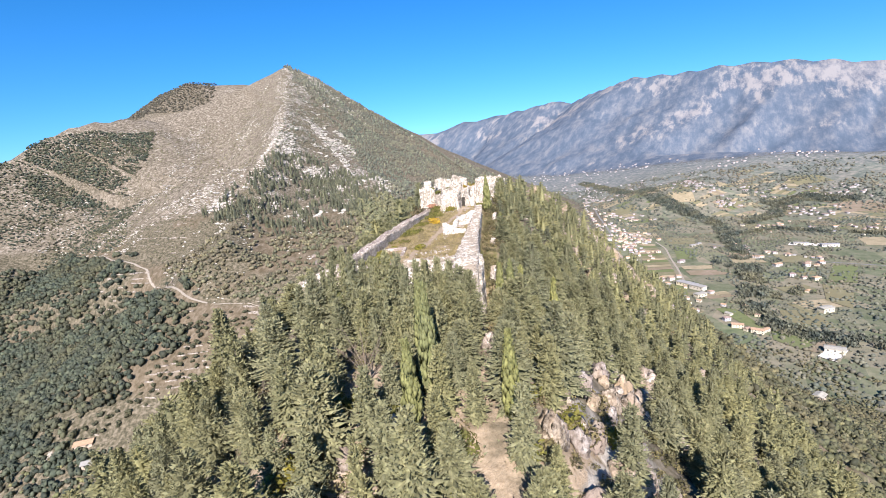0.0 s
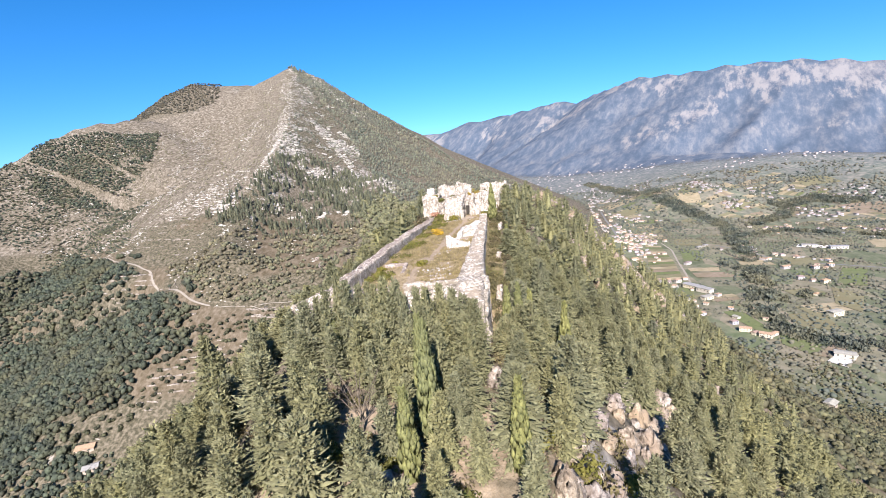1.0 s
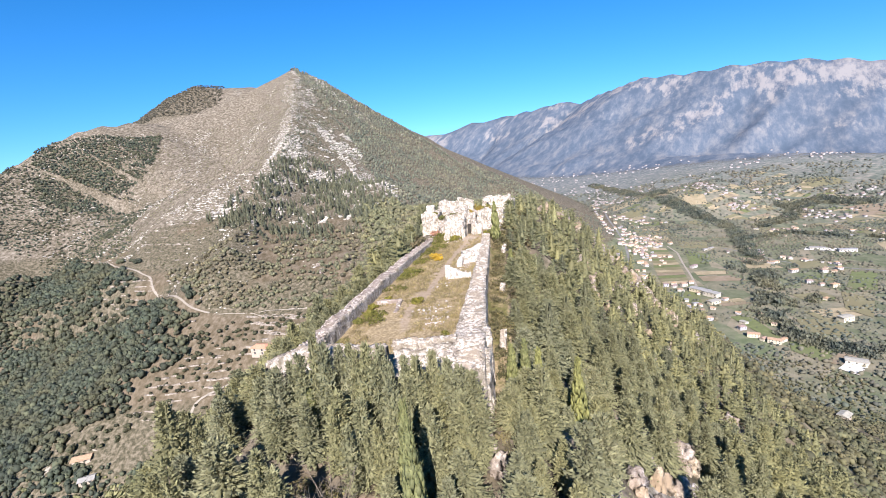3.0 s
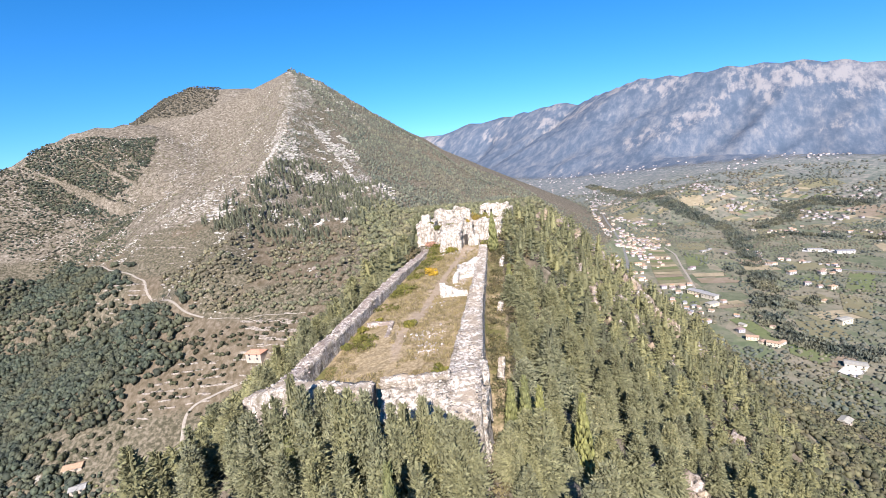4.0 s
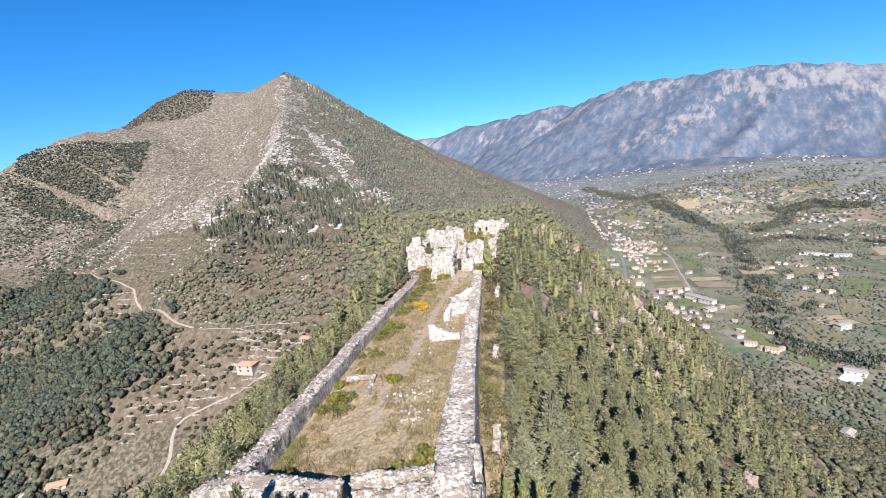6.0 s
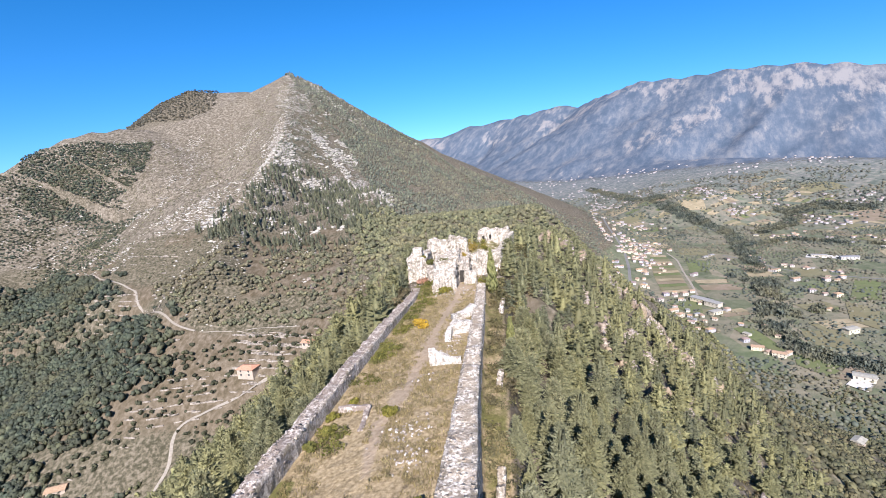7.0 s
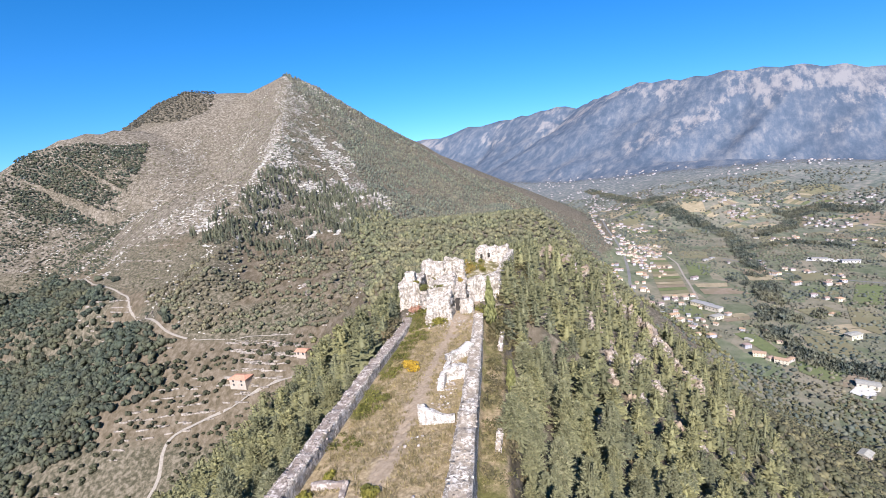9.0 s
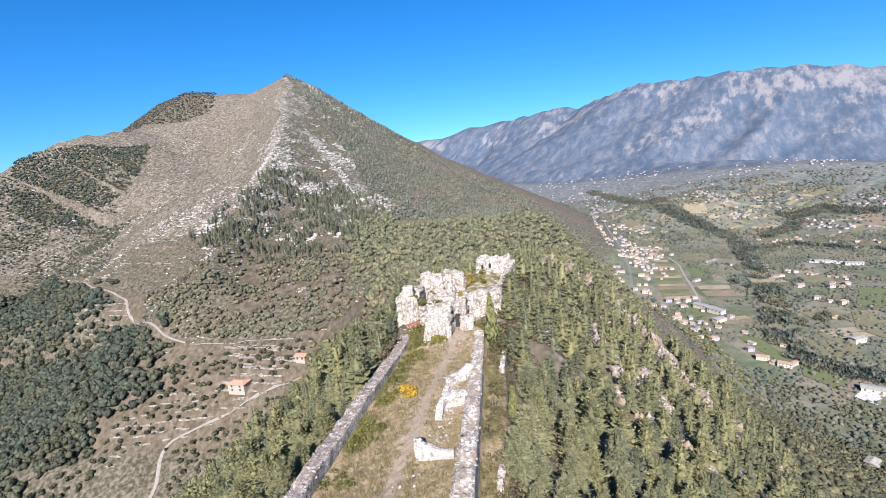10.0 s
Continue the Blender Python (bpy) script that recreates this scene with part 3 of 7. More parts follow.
    # share of painted haze on the plain, growing with range
    range_haze = smooth(900, 2300, r + 150 * n3)
    meadow = smooth(75, 105, x) * smooth(-192, -184, z) * smooth(-20, -45, z) * smooth(430, 380, y) * smooth(-0.35, 0.15, n1 + 0.6 * n2)
    return (np.stack([wood, dry, rock], 1), np.stack([np.maximum(yard, 0.8 * verge), soil, far], 1), np.stack([heath, plain, crag], 1), np.stack([np.maximum(green, 0.5 * verge), range_haze, meadow], 1))


ground_sheet()


# ---- castle walls ----
def wall_run(line, width, top, base, seed, step=0.35, ragged=0.25, stone=None, cap=None):
    """A ruined wall along a line of (x, y): its mesh, with a broken top. top, base: heights by the distance along it and the place."""
    pts = [np.array(p, float) for p in line]
    runs = [np.linalg.norm(b - a) for a, b in zip(pts[:-1], pts[1:])]
    total = sum(runs)
    n = max(4, int(total / step))
    s_at = np.linspace(0, total, n + 1)
    stops = np.concatenate([[0], np.cumsum(runs)])
    cx, cy = np.interp(s_at, stops, [p[0] for p in pts]), np.interp(s_at, stops, [p[1] for p in pts])
    tx, ty = np.gradient(cx), np.gradient(cy)
    ln = np.hypot(tx, ty)
    nx, ny = -ty / ln, tx / ln
    w = np.interp(s_at, np.linspace(0, total, len(width)), width) if np.ndim(width) else np.full(n + 1, width)
    w = w * (1 + 0.04 * fbm(s_at, s_at * 0 + 3.3 * seed, 3.0, 4, seed + 31))
    zt = top(s_at, cx, cy) + ragged * fbm(s_at, s_at * 0 + seed, 2.4, 4, seed)
    zb = base(cx, cy)
    up, across = 9, 6
    prof = [(-0.5, k / up) for k in range(up)] + [(-0.5 + k / across, 1.0) for k in range(across + 1)] + [(0.5, 1 - (k + 1) / up) for k in range(up)]
    v = []
    for o, h in prof:
        z = zb + (zt - zb) * h
        if h == 1.0:
            z = z + 0.20 * fbm(cx + o * w * nx, cy + o * w * ny, 0.9, 4, seed + 7) - 0.06 * (abs(o) > 0.45)
        bat = 1 + 0.10 * (1 - h)
        v.append(np.stack([cx + o * w * bat * nx, cy + o * w * bat * ny, z], 1))
    m = len(prof)
    v = rough3(np.stack(v, 1).reshape(-1, 3), 0.6, 0.11, seed)
    i, j = np.meshgrid(np.arange(n), np.arange(m - 1), indexing="ij")
    f = np.stack([i * m + j, (i + 1) * m + j, (i + 1) * m + j + 1, i * m + j + 1], -1).reshape(-1, 4)
    caps = []
    for start in (0, n * m):
        for j in range(m // 2):
            quad = [start + j, start + j + 1, start + m - 2 - j, start + m - 1 - j]
            if len(set(quad)) == 4:
                caps.append(quad if start == 0 else quad[::-1])
    f = np.concatenate([f, np.array(caps)])
    me = mesh_of("wall", v, f, stone or M_CURTAIN)
    me.materials.append(cap or stone or M_WALLTOP)
    index = np.zeros(len(f), np.int32)
    index[: n * (m - 1)] = ((np.tile(np.arange(m - 1), n) >= up + 1) & (np.tile(np.arange(m - 1), n) < up + across - 1))
    me.polygons.foreach_set("material_index", index)
    return me


def low(x, y):
    return np.minimum(land(x - 1.5, y), land(x + 1.5, y)) - 0.6


def lump(corners, z0, z1, seed, cell=0.4, wear=0.28, slope=(0, 0), ragged=0.5, material=None, furrow=0.0):
    """A ruined block of masonry on a footprint of four corners (x, y), anticlockwise, with a worn, broken top."""
    a, b, c, d = [np.array(p, float) for p in corners]
    nu, nv = max(3, int(np.linalg.norm(b - a) / cell)), max(3, int(np.linalg.norm(d - a) / cell))
    nz = max(3, int((z1 - z0) / cell))

    def at(u, v):
        return (a * (1 - u) + b * u) * (1 - v) + (d * (1 - u) + c * u) * v
    verts, faces, seen = [], [], {}

    def vid(i, j, k):
        key = (i, j, k)
        if key not in seen:
            u, v, h = i / nu, j / nv, k / nz
            p = at(u, v)
            mid = at(0.5, 0.5)
            p = mid + (p - mid) * (1 - 0.09 * h)
            top = z1 + slope[0] * (u - 0.5) + slope[1] * (v - 0.5) + ragged * float(fbm(p[0] + seed, p[1], 2.2, 3, seed)) - 0.5 * wear * ((abs(u - 0.5) > 0.49) + (abs(v - 0.5) > 0.49))
            verts.append((p[0], p[1], z0 + (top - z0) * h))
            seen[key] = len(verts) - 1
        return seen[key]
    for i in range(nu):
        for j in range(nv):
            faces.append((vid(i, j, nz), vid(i + 1, j, nz), vid(i + 1, j + 1, nz), vid(i, j + 1, nz)))
    for k in range(nz):
        for i in range(nu):
            faces.append((vid(i, 0, k), vid(i + 1, 0, k), vid(i + 1, 0, k + 1), vid(i, 0, k + 1)))
            faces.append((vid(i + 1, nv, k), vid(i, nv, k), vid(i, nv, k + 1), vid(i + 1, nv, k + 1)))
        for j in range(nv):
            faces.append((vid(0, j + 1, k), vid(0, j, k), vid(0, j, k + 1), vid(0, j + 1, k + 1)))
            faces.append((vid(nu, j, k), vid(nu, j + 1, k), vid(nu, j + 1, k + 1), vid(nu, j, k + 1)))
    v = rough3(np.array(verts), 1.1, wear, seed)
    v = rough3(v, 0.4, wear * 0.45, seed + 9)
    if furrow:
        out = v[:, :2] - (a + b + c + d) / 4
        split = smooth(0.10, 0.0, np.abs(fbm(v[:, 0] + 0.08 * v[:, 2], v[:, 1], 2.6, 3, seed + 17))) * smooth(z0, z0 + 1.5, v[:, 2])
        v[:, :2] -= furrow * split[:, None] * out / np.maximum(np.hypot(out[:, 0], out[:, 1]), 0.3)[:, None]
        v[:, 2] -= 0.6 * furrow * split
    return mesh_of("masonry", v, faces, material or M_WALL)


BLOCK_Q = np.array([(0, 1, 3, 2), (4, 6, 7, 5), (0, 4, 5, 1), (2, 3, 7, 6), (1, 5, 7, 3), (0, 2, 6, 4)])
BLOCK_V = np.array([(x, y, z) for x in (-1, 1) for y in (-1, 1) for z in (-1, 1)], float)
wall_rng = np.random.default_rng(19)
LOOSE = []
for _ in range(6):
    LOOSE.append(mesh_of("stone", BLOCK_V * [0.5, 0.36, 0.27] + wall_rng.normal(scale=0.09, size=(8, 3)), BLOCK_Q, M_STONE))


def stones_on(owner, me, count, size, singles=0, stretch=None, up_only=False):
    """Rubble stones that stand out of a wall's faces and lie on its top: single ones in a stretch of y, the rest joined."""
    tri = []
    for pl in me.polygons:
        q = list(pl.vertices)
        tri += [(q[0], q[1], q[2]), (q[0], q[2], q[3])] if len(q) == 4 else [tuple(q)]
    co = np.empty(len(me.vertices) * 3)
    me.vertices.foreach_get("co", co)
    v = co.reshape(-1, 3)[np.array(tri)]
    nrm = np.cross(v[:, 1] - v[:, 0], v[:, 2] - v[:, 0])
    area = np.linalg.norm(nrm, axis=1)
    nrm = nrm / np.maximum(area, 1e-9)[:, None]
    weight = area * np.where(nrm[:, 2] > 0.5, 1.6, 1.0 if not up_only else 0.02) * (nrm[:, 2] > -0.3)
    k = wall_rng.choice(len(v), count, p=weight / weight.sum())
    a, b = wall_rng.random((2, count))
    a, b = np.where(a + b > 1, 1 - a, a), np.where(a + b > 1, 1 - b, b)
    at = v[k, 0] + a[:, None] * (v[k, 1] - v[k, 0]) + b[:, None] * (v[k, 2] - v[k, 0])
    big = size * (0.5 + 1.1 * wall_rng.random(count) ** 3)
    at = at - nrm[k] * (0.14 * big)[:, None]
    yaw = wall_rng.random(count) * 6.283
    lone = np.zeros(count, bool)
    if singles:
        lone[np.nonzero((at[:, 1] > stretch[0]) & (at[:, 1] < stretch[1]) & (nrm[k, 2] > -0.1))[0][:singles]] = True
        for i in np.nonzero(lone)[0]:
            part("stone", LOOSE[int(i) % 6], owner, "", Matrix.LocRotScale(at[i], Euler((wall_rng.normal() * 0.2, wall_rng.normal() * 0.2, yaw[i])), (big[i],) * 3))
    at, big, yaw = at[~lone], big[~lone], yaw[~lone]
    q = BLOCK_V[None] * [0.5, 0.36, 0.27] + wall_rng.normal(scale=0.1, size=(len(at), 8, 3))
    c, n_ = np.cos(yaw)[:, None], np.sin(yaw)[:, None]
    q = np.stack([q[..., 0] * c - q[..., 1] * n_, q[..., 0] * n_ + q[..., 1] * c, q[..., 2]], -1) * big[:, None, None] + at[:, None]
    joined_stones = mesh_of("rubble_facing", q.reshape(-1, 3), (BLOCK_Q[None] + 8 * np.arange(len(at))[:, None, None]).reshape(-1, 4), me.materials[-1])
    return tagged(part("rubble_facing", joined_stones, owner), kind="stuff")


STRUCT = "structure"
# west wall, from the south corner to the keep
yw = np.linspace(-23.0, 30.0, 12)
tagged(new("wall_west", wall_run([(wall_left(y) + 0.7, y) for y in yw], 1.45, lambda s, x, y: np.interp(y, (-24, -15, 0, 10, 26, 31), (0.5, 0.75, 1.0, 1.1, 0.8, 0.6)), low, 3, cap=M_WESTTOP)),
       "long ruined limestone curtain wall with a lichen-grown top", "wall", kind=STRUCT)
# east wall, wider at its south end
ye = np.linspace(-30.5, 29.0, 14)
tagged(new("wall_east", wall_run([((np.interp(y, WALL_R_Y, WALL_R_OUT) + np.interp(y, WALL_R_Y, WALL_R_IN)) / 2, y) for y in ye],
                                 [np.interp(y, WALL_R_Y, WALL_R_OUT) - np.interp(y, WALL_R_Y, WALL_R_IN) for y in ye],
                                 lambda s, x, y: np.interp(y, (-31, -27, -22, -10, 8, 20, 29), (1.0, 1.9, 1.25, 1.1, 1.0, 0.7, 0.9)), low, 5)),
       "long ruined limestone curtain wall with a pale broken top", "wall", kind=STRUCT)
# south wall, in two pieces with a gap between them
tagged(new("wall_south", wall_run([(-18.3, -24.2), (-15.2, -25.6), (-12.4, -26.4), (-7.35, -27.4)], [1.5, 1.9, 1.9, 1.5],
                                  lambda s, x, y: np.interp(x, (-18.5, -16.5, -15, -12, -8), (0.3, 1.1, 1.7, 1.9, 2.0)), low, 8)),
       "ruined limestone end wall with a collapsed corner", "wall", kind=STRUCT)
def dark_arch_block(owner, at, wide, high, deep, label):
    """A solid round-headed block, coloured dark for the shade inside an opening."""
    bm = bmesh.new()
    ring = [(-wide / 2, 0), (wide / 2, 0)] + [(wide / 2 * math.cos(a), high - wide / 2 + wide / 2 * math.sin(a)) for a in np.linspace(0, math.pi, 9)]
    front, back = [bm.verts.new((x, -deep, z)) for x, z in ring], [bm.verts.new((x, deep, z)) for x, z in ring]
    bm.faces.new(front)
    bm.faces.new(back[::-1])
    for k in range(len(ring)):
        bm.faces.new((front[k], back[k], back[(k + 1) % len(ring)], front[(k + 1) % len(ring)]))
    return part("opening", (bm, M_OPENING_SHADE), owner, label, pose(*at))


# dark colour of the solid blocks that stand for shaded openings
M_OPENING_SHADE = surface("painted_opening_shade", ((0.3, (0.02, 0.018, 0.016)), (0.7, (0.05, 0.045, 0.04))), 3, 1, bump=0)
dark_arch_block(scene.objects["wall_south"], (-15.7, -26.15, -1.5), 0.85, 1.75, 0.75, "dark round-headed opening in the corner")
tagged(new("wall_south", wall_run([(-6.7, -26.9), (-3.0, -26.5), (-1.6, -26.4)], 0.9, lambda s, x, y: 2.25 + 0 * s, low, 9, ragged=0.15)),
       "low parapet of pale limestone on the end wall", "wall", kind=STRUCT)
bastion = thing("bastion", "sloping rubble bastion of pale limestone at the castle's end", "bastion", kind=STRUCT)
part("masonry", lump([(-6.8, -30.2), (-0.6, -30.6), (-0.6, -26.7), (-6.8, -27.1)], -5.0, 1.55, 12, slope=(0, 0.8)), bastion)
part("masonry", lump([(-0.9, -30.2), (0.9, -30.0), (1.3, -26.5), (-1.2, -26.5)], -5.5, 0.9, 13, slope=(0, 0.7)), bastion)
tagged(new("wall_pier", lump([(0.35, -25.3), (1.35, -25.3), (1.45, -22.8), (0.45, -22.8)], -2.5, 1.35, 14, 0.3, 0.2)), "short pale masonry pier against the curtain wall", "wall", kind=STRUCT)
# fallen outer wall beyond the east wall
for k, (y0, y1, x0, h) in enumerate(((-2.5, 0.5, 3.7, -1.2), (4.0, 6.0, 4.0, -1.0), (18.5, 23.5, 5.6, -0.5), (-17.5, -15.0, 2.6, -1.6))):
    tagged(new("wall_outer", wall_run([(x0, y0), (x0 + 0.14 * (y1 - y0), y1)], 0.6, lambda s, x, y: h - 0.3 + 0 * s, low, 60 + k, 0.2, 1.4)), "fragment of a broken outer limestone wall", "wall", kind=STRUCT)


def ruin(name, label, lines, seed, stone=None):
    """A low ruin: short walls of (line, width, top) as parts of one thing."""
    ob = thing(name, label, "ruin")
    for k, (line, width, tops) in enumerate(lines):
        part("wall", wall_run(line, width, lambda s, x, y: np.interp(s, np.linspace(0, s[-1], len(tops)), tops), lambda x, y: land(x, y) - 0.4, seed + k * 3, 0.22, 0.2, stone or M_PALE), ob)
    return ob


ruin("ruined_hut", "bright limestone corner of a collapsed hut in the yard", [([(-3.3, 2.3), (-3.3, 0.6)], 0.75, (1.0, 1.7)), ([(-3.5, 0.35), (-2.4, 0.3), (-1.6, 0.3), (-0.1, 0.4)], 0.7, (1.8, 1.3, 0.6, 0.6))], 90)
ruin("ruined_hut", "low broken limestone walls of a hut against the curtain wall", [([(-1.8, 6.6), (-1.6, 8.8), (-1.3, 9.6)], 0.7, (0.3, 0.9, 1.0)), ([(-1.5, 9.6), (0.4, 9.9), (0.9, 10.4)], 1.3, (1.1, 1.5, 1.4))], 100)
ruin("ruined_hut", "tumbled white stones of a second hut against the curtain wall", [([(-1.3, 12.4), (-0.9, 14.0)], 0.6, (0.3, 0.6)), ([(-1.2, 14.2), (0.5, 15.4), (1.7, 16.6)], 1.3, (0.7, 1.0, 1.4))], 110)
ruin("ruined_wall", "low grey retaining wall in the grass of the yard", [([(-11.8, -7.6), (-9.0, -7.7)], 0.55, (-0.15, 0.0)), ([(-8.9, -7.6), (-9.0, -11.4)], 0.5, (0.0, -0.35))], 120, M_WESTTOP)

M_LEDGE = surface("grass_grown_rubble", ((0.36, (0.09, 0.082, 0.034)), (0.48, (0.17, 0.148, 0.072)), (0.56, (0.24, 0.205, 0.12)), (0.64, (0.42, 0.39, 0.34))), 0.9, 0.2, 0.95, 0.7, 0.15)
# ---- the keep ----
keep = thing("ruined_keep", "ruined limestone castle keep with broken walls and buttress", "castle")
part("west_wing", lump([(-9.8, 35.0), (-6.0, 35.0), (-5.6, 44.0), (-9.2, 44.0)], -2.5, 4.8, 31, 0.28, 0.28, furrow=0.5), keep)
part("turret_stub", lump([(-8.6, 36.2), (-6.8, 36.2), (-6.8, 38.0), (-8.6, 38.0)], 4.2, 6.4, 32, 0.35, 0.25), keep)
part("buttress", lump([(-4.9, 27.5), (-0.8, 28.0), (-0.4, 32.0), (-4.9, 32.0)], -0.6, 3.9, 33, 0.26, 0.42, slope=(0.3, 2.3), ragged=0.5, furrow=0.45), keep)
part("front_wall", lump([(-4.6, 33.4), (-0.2, 33.2), (0.3, 37.5), (-4.8, 37.5)], 0.0, 5.0, 34, 0.26, 0.45, slope=(0.6, 0.9), ragged=0.8, furrow=0.6), keep)
# link wall in the darker masonry, which paints in the recess's shade
part("link_wall", lump([(-6.3, 33.6), (-4.4, 33.0), (-4.4, 37.0), (-6.3, 37.0)], 0.0, 3.3, 35, 0.3, 0.5, ragged=0.9, material=M_CURTAIN, furrow=0.6), keep)
part("gate_wall", lump([(0.4, 30.2), (2.7, 30.2), (2.7, 31.6), (0.4, 31.6)], 0.0, 2.6, 36, 0.3, 0.25), keep)
# inner wall likewise: the shade of its recess is put into the colour
part("inner_wall", lump([(-0.4, 32.4), (1.6, 33.2), (1.9, 37.6), (-0.4, 37.6)], 0.0, 4.2, 37, 0.28, 0.5, slope=(0, 0.8), ragged=0.9, material=M_CURTAIN, furrow=0.6), keep)
part("east_wall", lump([(1.6, 35.6), (4.4, 36.4), (7.4, 37.4), (2.0, 39.0)], -0.5, 4.5, 38, 0.28, 0.4, furrow=0.5), keep)
part("east_wing", lump([(4.8, 36.8), (7.4, 36.8), (7.8, 40.5), (4.4, 40.5)], -2.5, 4.2, 39, 0.3, 0.4, furrow=0.5), keep)
part("back_wall", lump([(-6.6, 44.0), (-2.2, 44.3), (-2.2, 46.2), (-6.6, 46.2)], 1.5, 5.9, 40, 0.28, 0.5, slope=(-0.7, 0), ragged=1.0, furrow=0.6), keep)
part("back_wall", lump([(-2.4, 44.3), (1.6, 44.6), (1.6, 46.2), (-2.4, 46.2)], 1.5, 6.2, 46, 0.28, 0.5, slope=(-0.5, 0), ragged=1.0, furrow=0.6), keep)
part("terrace", lump([(-6.5, 37.0), (7.4, 38.5), (9.2, 58), (-4.0, 58)], -2.0, 2.6, 41, 0.7, 0.6, material=M_LEDGE), keep)
part("parapet", wall_run([(5.6, 39.5), (7.4, 45.5), (9.4, 53), (11.6, 60.5)], 1.0, lambda s, x, y: np.interp(y, (39, 46, 53, 61), (4.1, 3.1, 3.4, 4.0)), lambda x, y: 0 * x - 1.0, 42, stone=M_WALL), keep)
far_tower = part("far_tower", lump([(3.6, 60.0), (11.4, 60.5), (11.8, 65.0), (4.0, 65.0)], -1.5, 4.5, 43, 0.34, 0.45, ragged=0.9, furrow=0.4), keep)
for wx, wz in ((5.1, 3.6), (6.7, 3.7)):
    bm = bmesh.new()
    bmesh.ops.create_cube(bm, size=1.0, matrix=Matrix.LocRotScale((wx, 60.25, wz - 0.5), None, (0.5, 0.5, 0.9)))
    bmesh.ops.bevel(bm, geom=bm.edges[:], offset=0.08, segments=2, affect="EDGES")
    part("window_opening", (bm, M_OPENING_SHADE), far_tower, "dark window opening")
# doorway: a solid block with the shade inside painted as its colour
bm = bmesh.new()
bmesh.ops.create_cube(bm, size=1.0, matrix=Matrix.LocRotScale((0.15, 32.45, 1.4), None, (0.9, 0.7, 2.2)))
bmesh.ops.bevel(bm, geom=bm.edges[:], offset=0.15, segments=2, affect="EDGES")
part("doorway", (bm, M_OPENING_SHADE), keep, "dark doorway between broken walls")


# ---- plants ----
def leaves(name, stops, fine, spread=0.0, island=0.25, tint=None, coarse=0.08, through_leaf=0.4):
    """Foliage: island-wise speckle, a tint in large patches, a little light through the leaf."""
    m = surface(name, stops, fine, coarse, 0.75, 0, 0.02, tint, spread, island)
    t = m.node_tree
    bsdf, out = t.nodes["Principled BSDF"], t.nodes["Material Output"]
    tone = t.nodes.new("ShaderNodeAttribute")
    tone.attribute_name = "tone"
    col = mixed(t, 1.0, bsdf.inputs["Base Color"].links[0].from_socket, ramp(t, tone.outputs["Fac"], ((0, (1, 1, 1)), (0.04, (0.66, 0.69, 0.74)), (0.5, (0.95, 0.96, 0.97)), (1, (1.14, 1.12, 1.06)))), "MULTIPLY")
    t.links.new(col, bsdf.inputs["Base Color"])
    thin = node(t, "ShaderNodeBsdfTranslucent", Color=col)
    mix = node(t, "ShaderNodeMixShader", Fac=through_leaf, i1=bsdf.outputs[0], i2=thin.outputs[0])
    t.links.new(mix.outputs[0], out.inputs[0])
    return m


M_PINE = leaves("pine_needles", ((0.34, (0.114, 0.119, 0.067)), (0.5, (0.170, 0.173, 0.099)), (0.66, (0.230, 0.230, 0.138))), 2.6, 0.10, 0.22, (0.160, 0.161, 0.093), 0.05, 0.25)
M_CEDAR = leaves("cedar_needles", ((0.34, (0.126, 0.131, 0.077)), (0.5, (0.188, 0.190, 0.113)), (0.66, (0.254, 0.25, 0.156))), 2.6, 0.10, 0.22, None, 0.05, 0.25)
M_CYPRESS = leaves("cypress_foliage", ((0.36, (0.125, 0.136, 0.056)), (0.64, (0.205, 0.212, 0.092))), 2.2, 0.12, through_leaf=0.25)
M_PLANTED = leaves("planted_cypress_foliage", ((0.36, (0.118, 0.130, 0.094)), (0.64, (0.196, 0.204, 0.148))), 0.8, 0, 0.25)
M_SLOPE = leaves("slope_oak_leaves", ((0.38, (0.086, 0.095, 0.064)), (0.5, (0.130, 0.136, 0.093)), (0.62, (0.18, 0.175, 0.122))), 0.4, 0, 0.35, (0.15, 0.134, 0.095), 0.03, 0.22)
M_WOOD = leaves("woodland_canopy", ((0.38, (0.078, 0.086, 0.046)), (0.5, (0.125, 0.132, 0.07)), (0.62, (0.185, 0.182, 0.098))), 0.4, 0, 0.35, (0.155, 0.148, 0.08), 0.03, 0.2)
M_HILLWOOD = leaves("hill_oak_leaves", ((0.38, (0.108, 0.116, 0.070)), (0.5, (0.146, 0.152, 0.092)), (0.62, (0.184, 0.184, 0.116))), 0.4, 0, 0.3, (0.165, 0.156, 0.100), 0.03, 0.22)
# oak leaves of the flank, with some pale blue haze put into the colour
M_FLANK = leaves("mountain_oak_leaves", ((0.38, (0.088, 0.104, 0.086)), (0.5, (0.124, 0.138, 0.113)), (0.62, (0.165, 0.174, 0.140))), 0.35, 0, 0.3, (0.150, 0.146, 0.116), 0.02, 0.22)
M_HUMP = leaves("brown_mountain_scrub", ((0.38, (0.052, 0.050, 0.040)), (0.62, (0.10, 0.092, 0.072))), 0.2, 0, 0.3, None, 0.02, 0.15)
M_THICKET = leaves("thicket_leaves", ((0.36, (0.085, 0.082, 0.04)), (0.5, (0.135, 0.124, 0.064)), (0.64, (0.20, 0.175, 0.098))), 0.9, 0, 0.35, (0.17, 0.138, 0.085), 0.12)
M_OAK = leaves("evergreen_oak_canopy", ((0.38, (0.036, 0.049, 0.039)), (0.5, (0.055, 0.069, 0.053)), (0.62, (0.084, 0.096, 0.071)),), 0.35, 0, 0.35, (0.072, 0.075, 0.050), 0.03, 0.15)
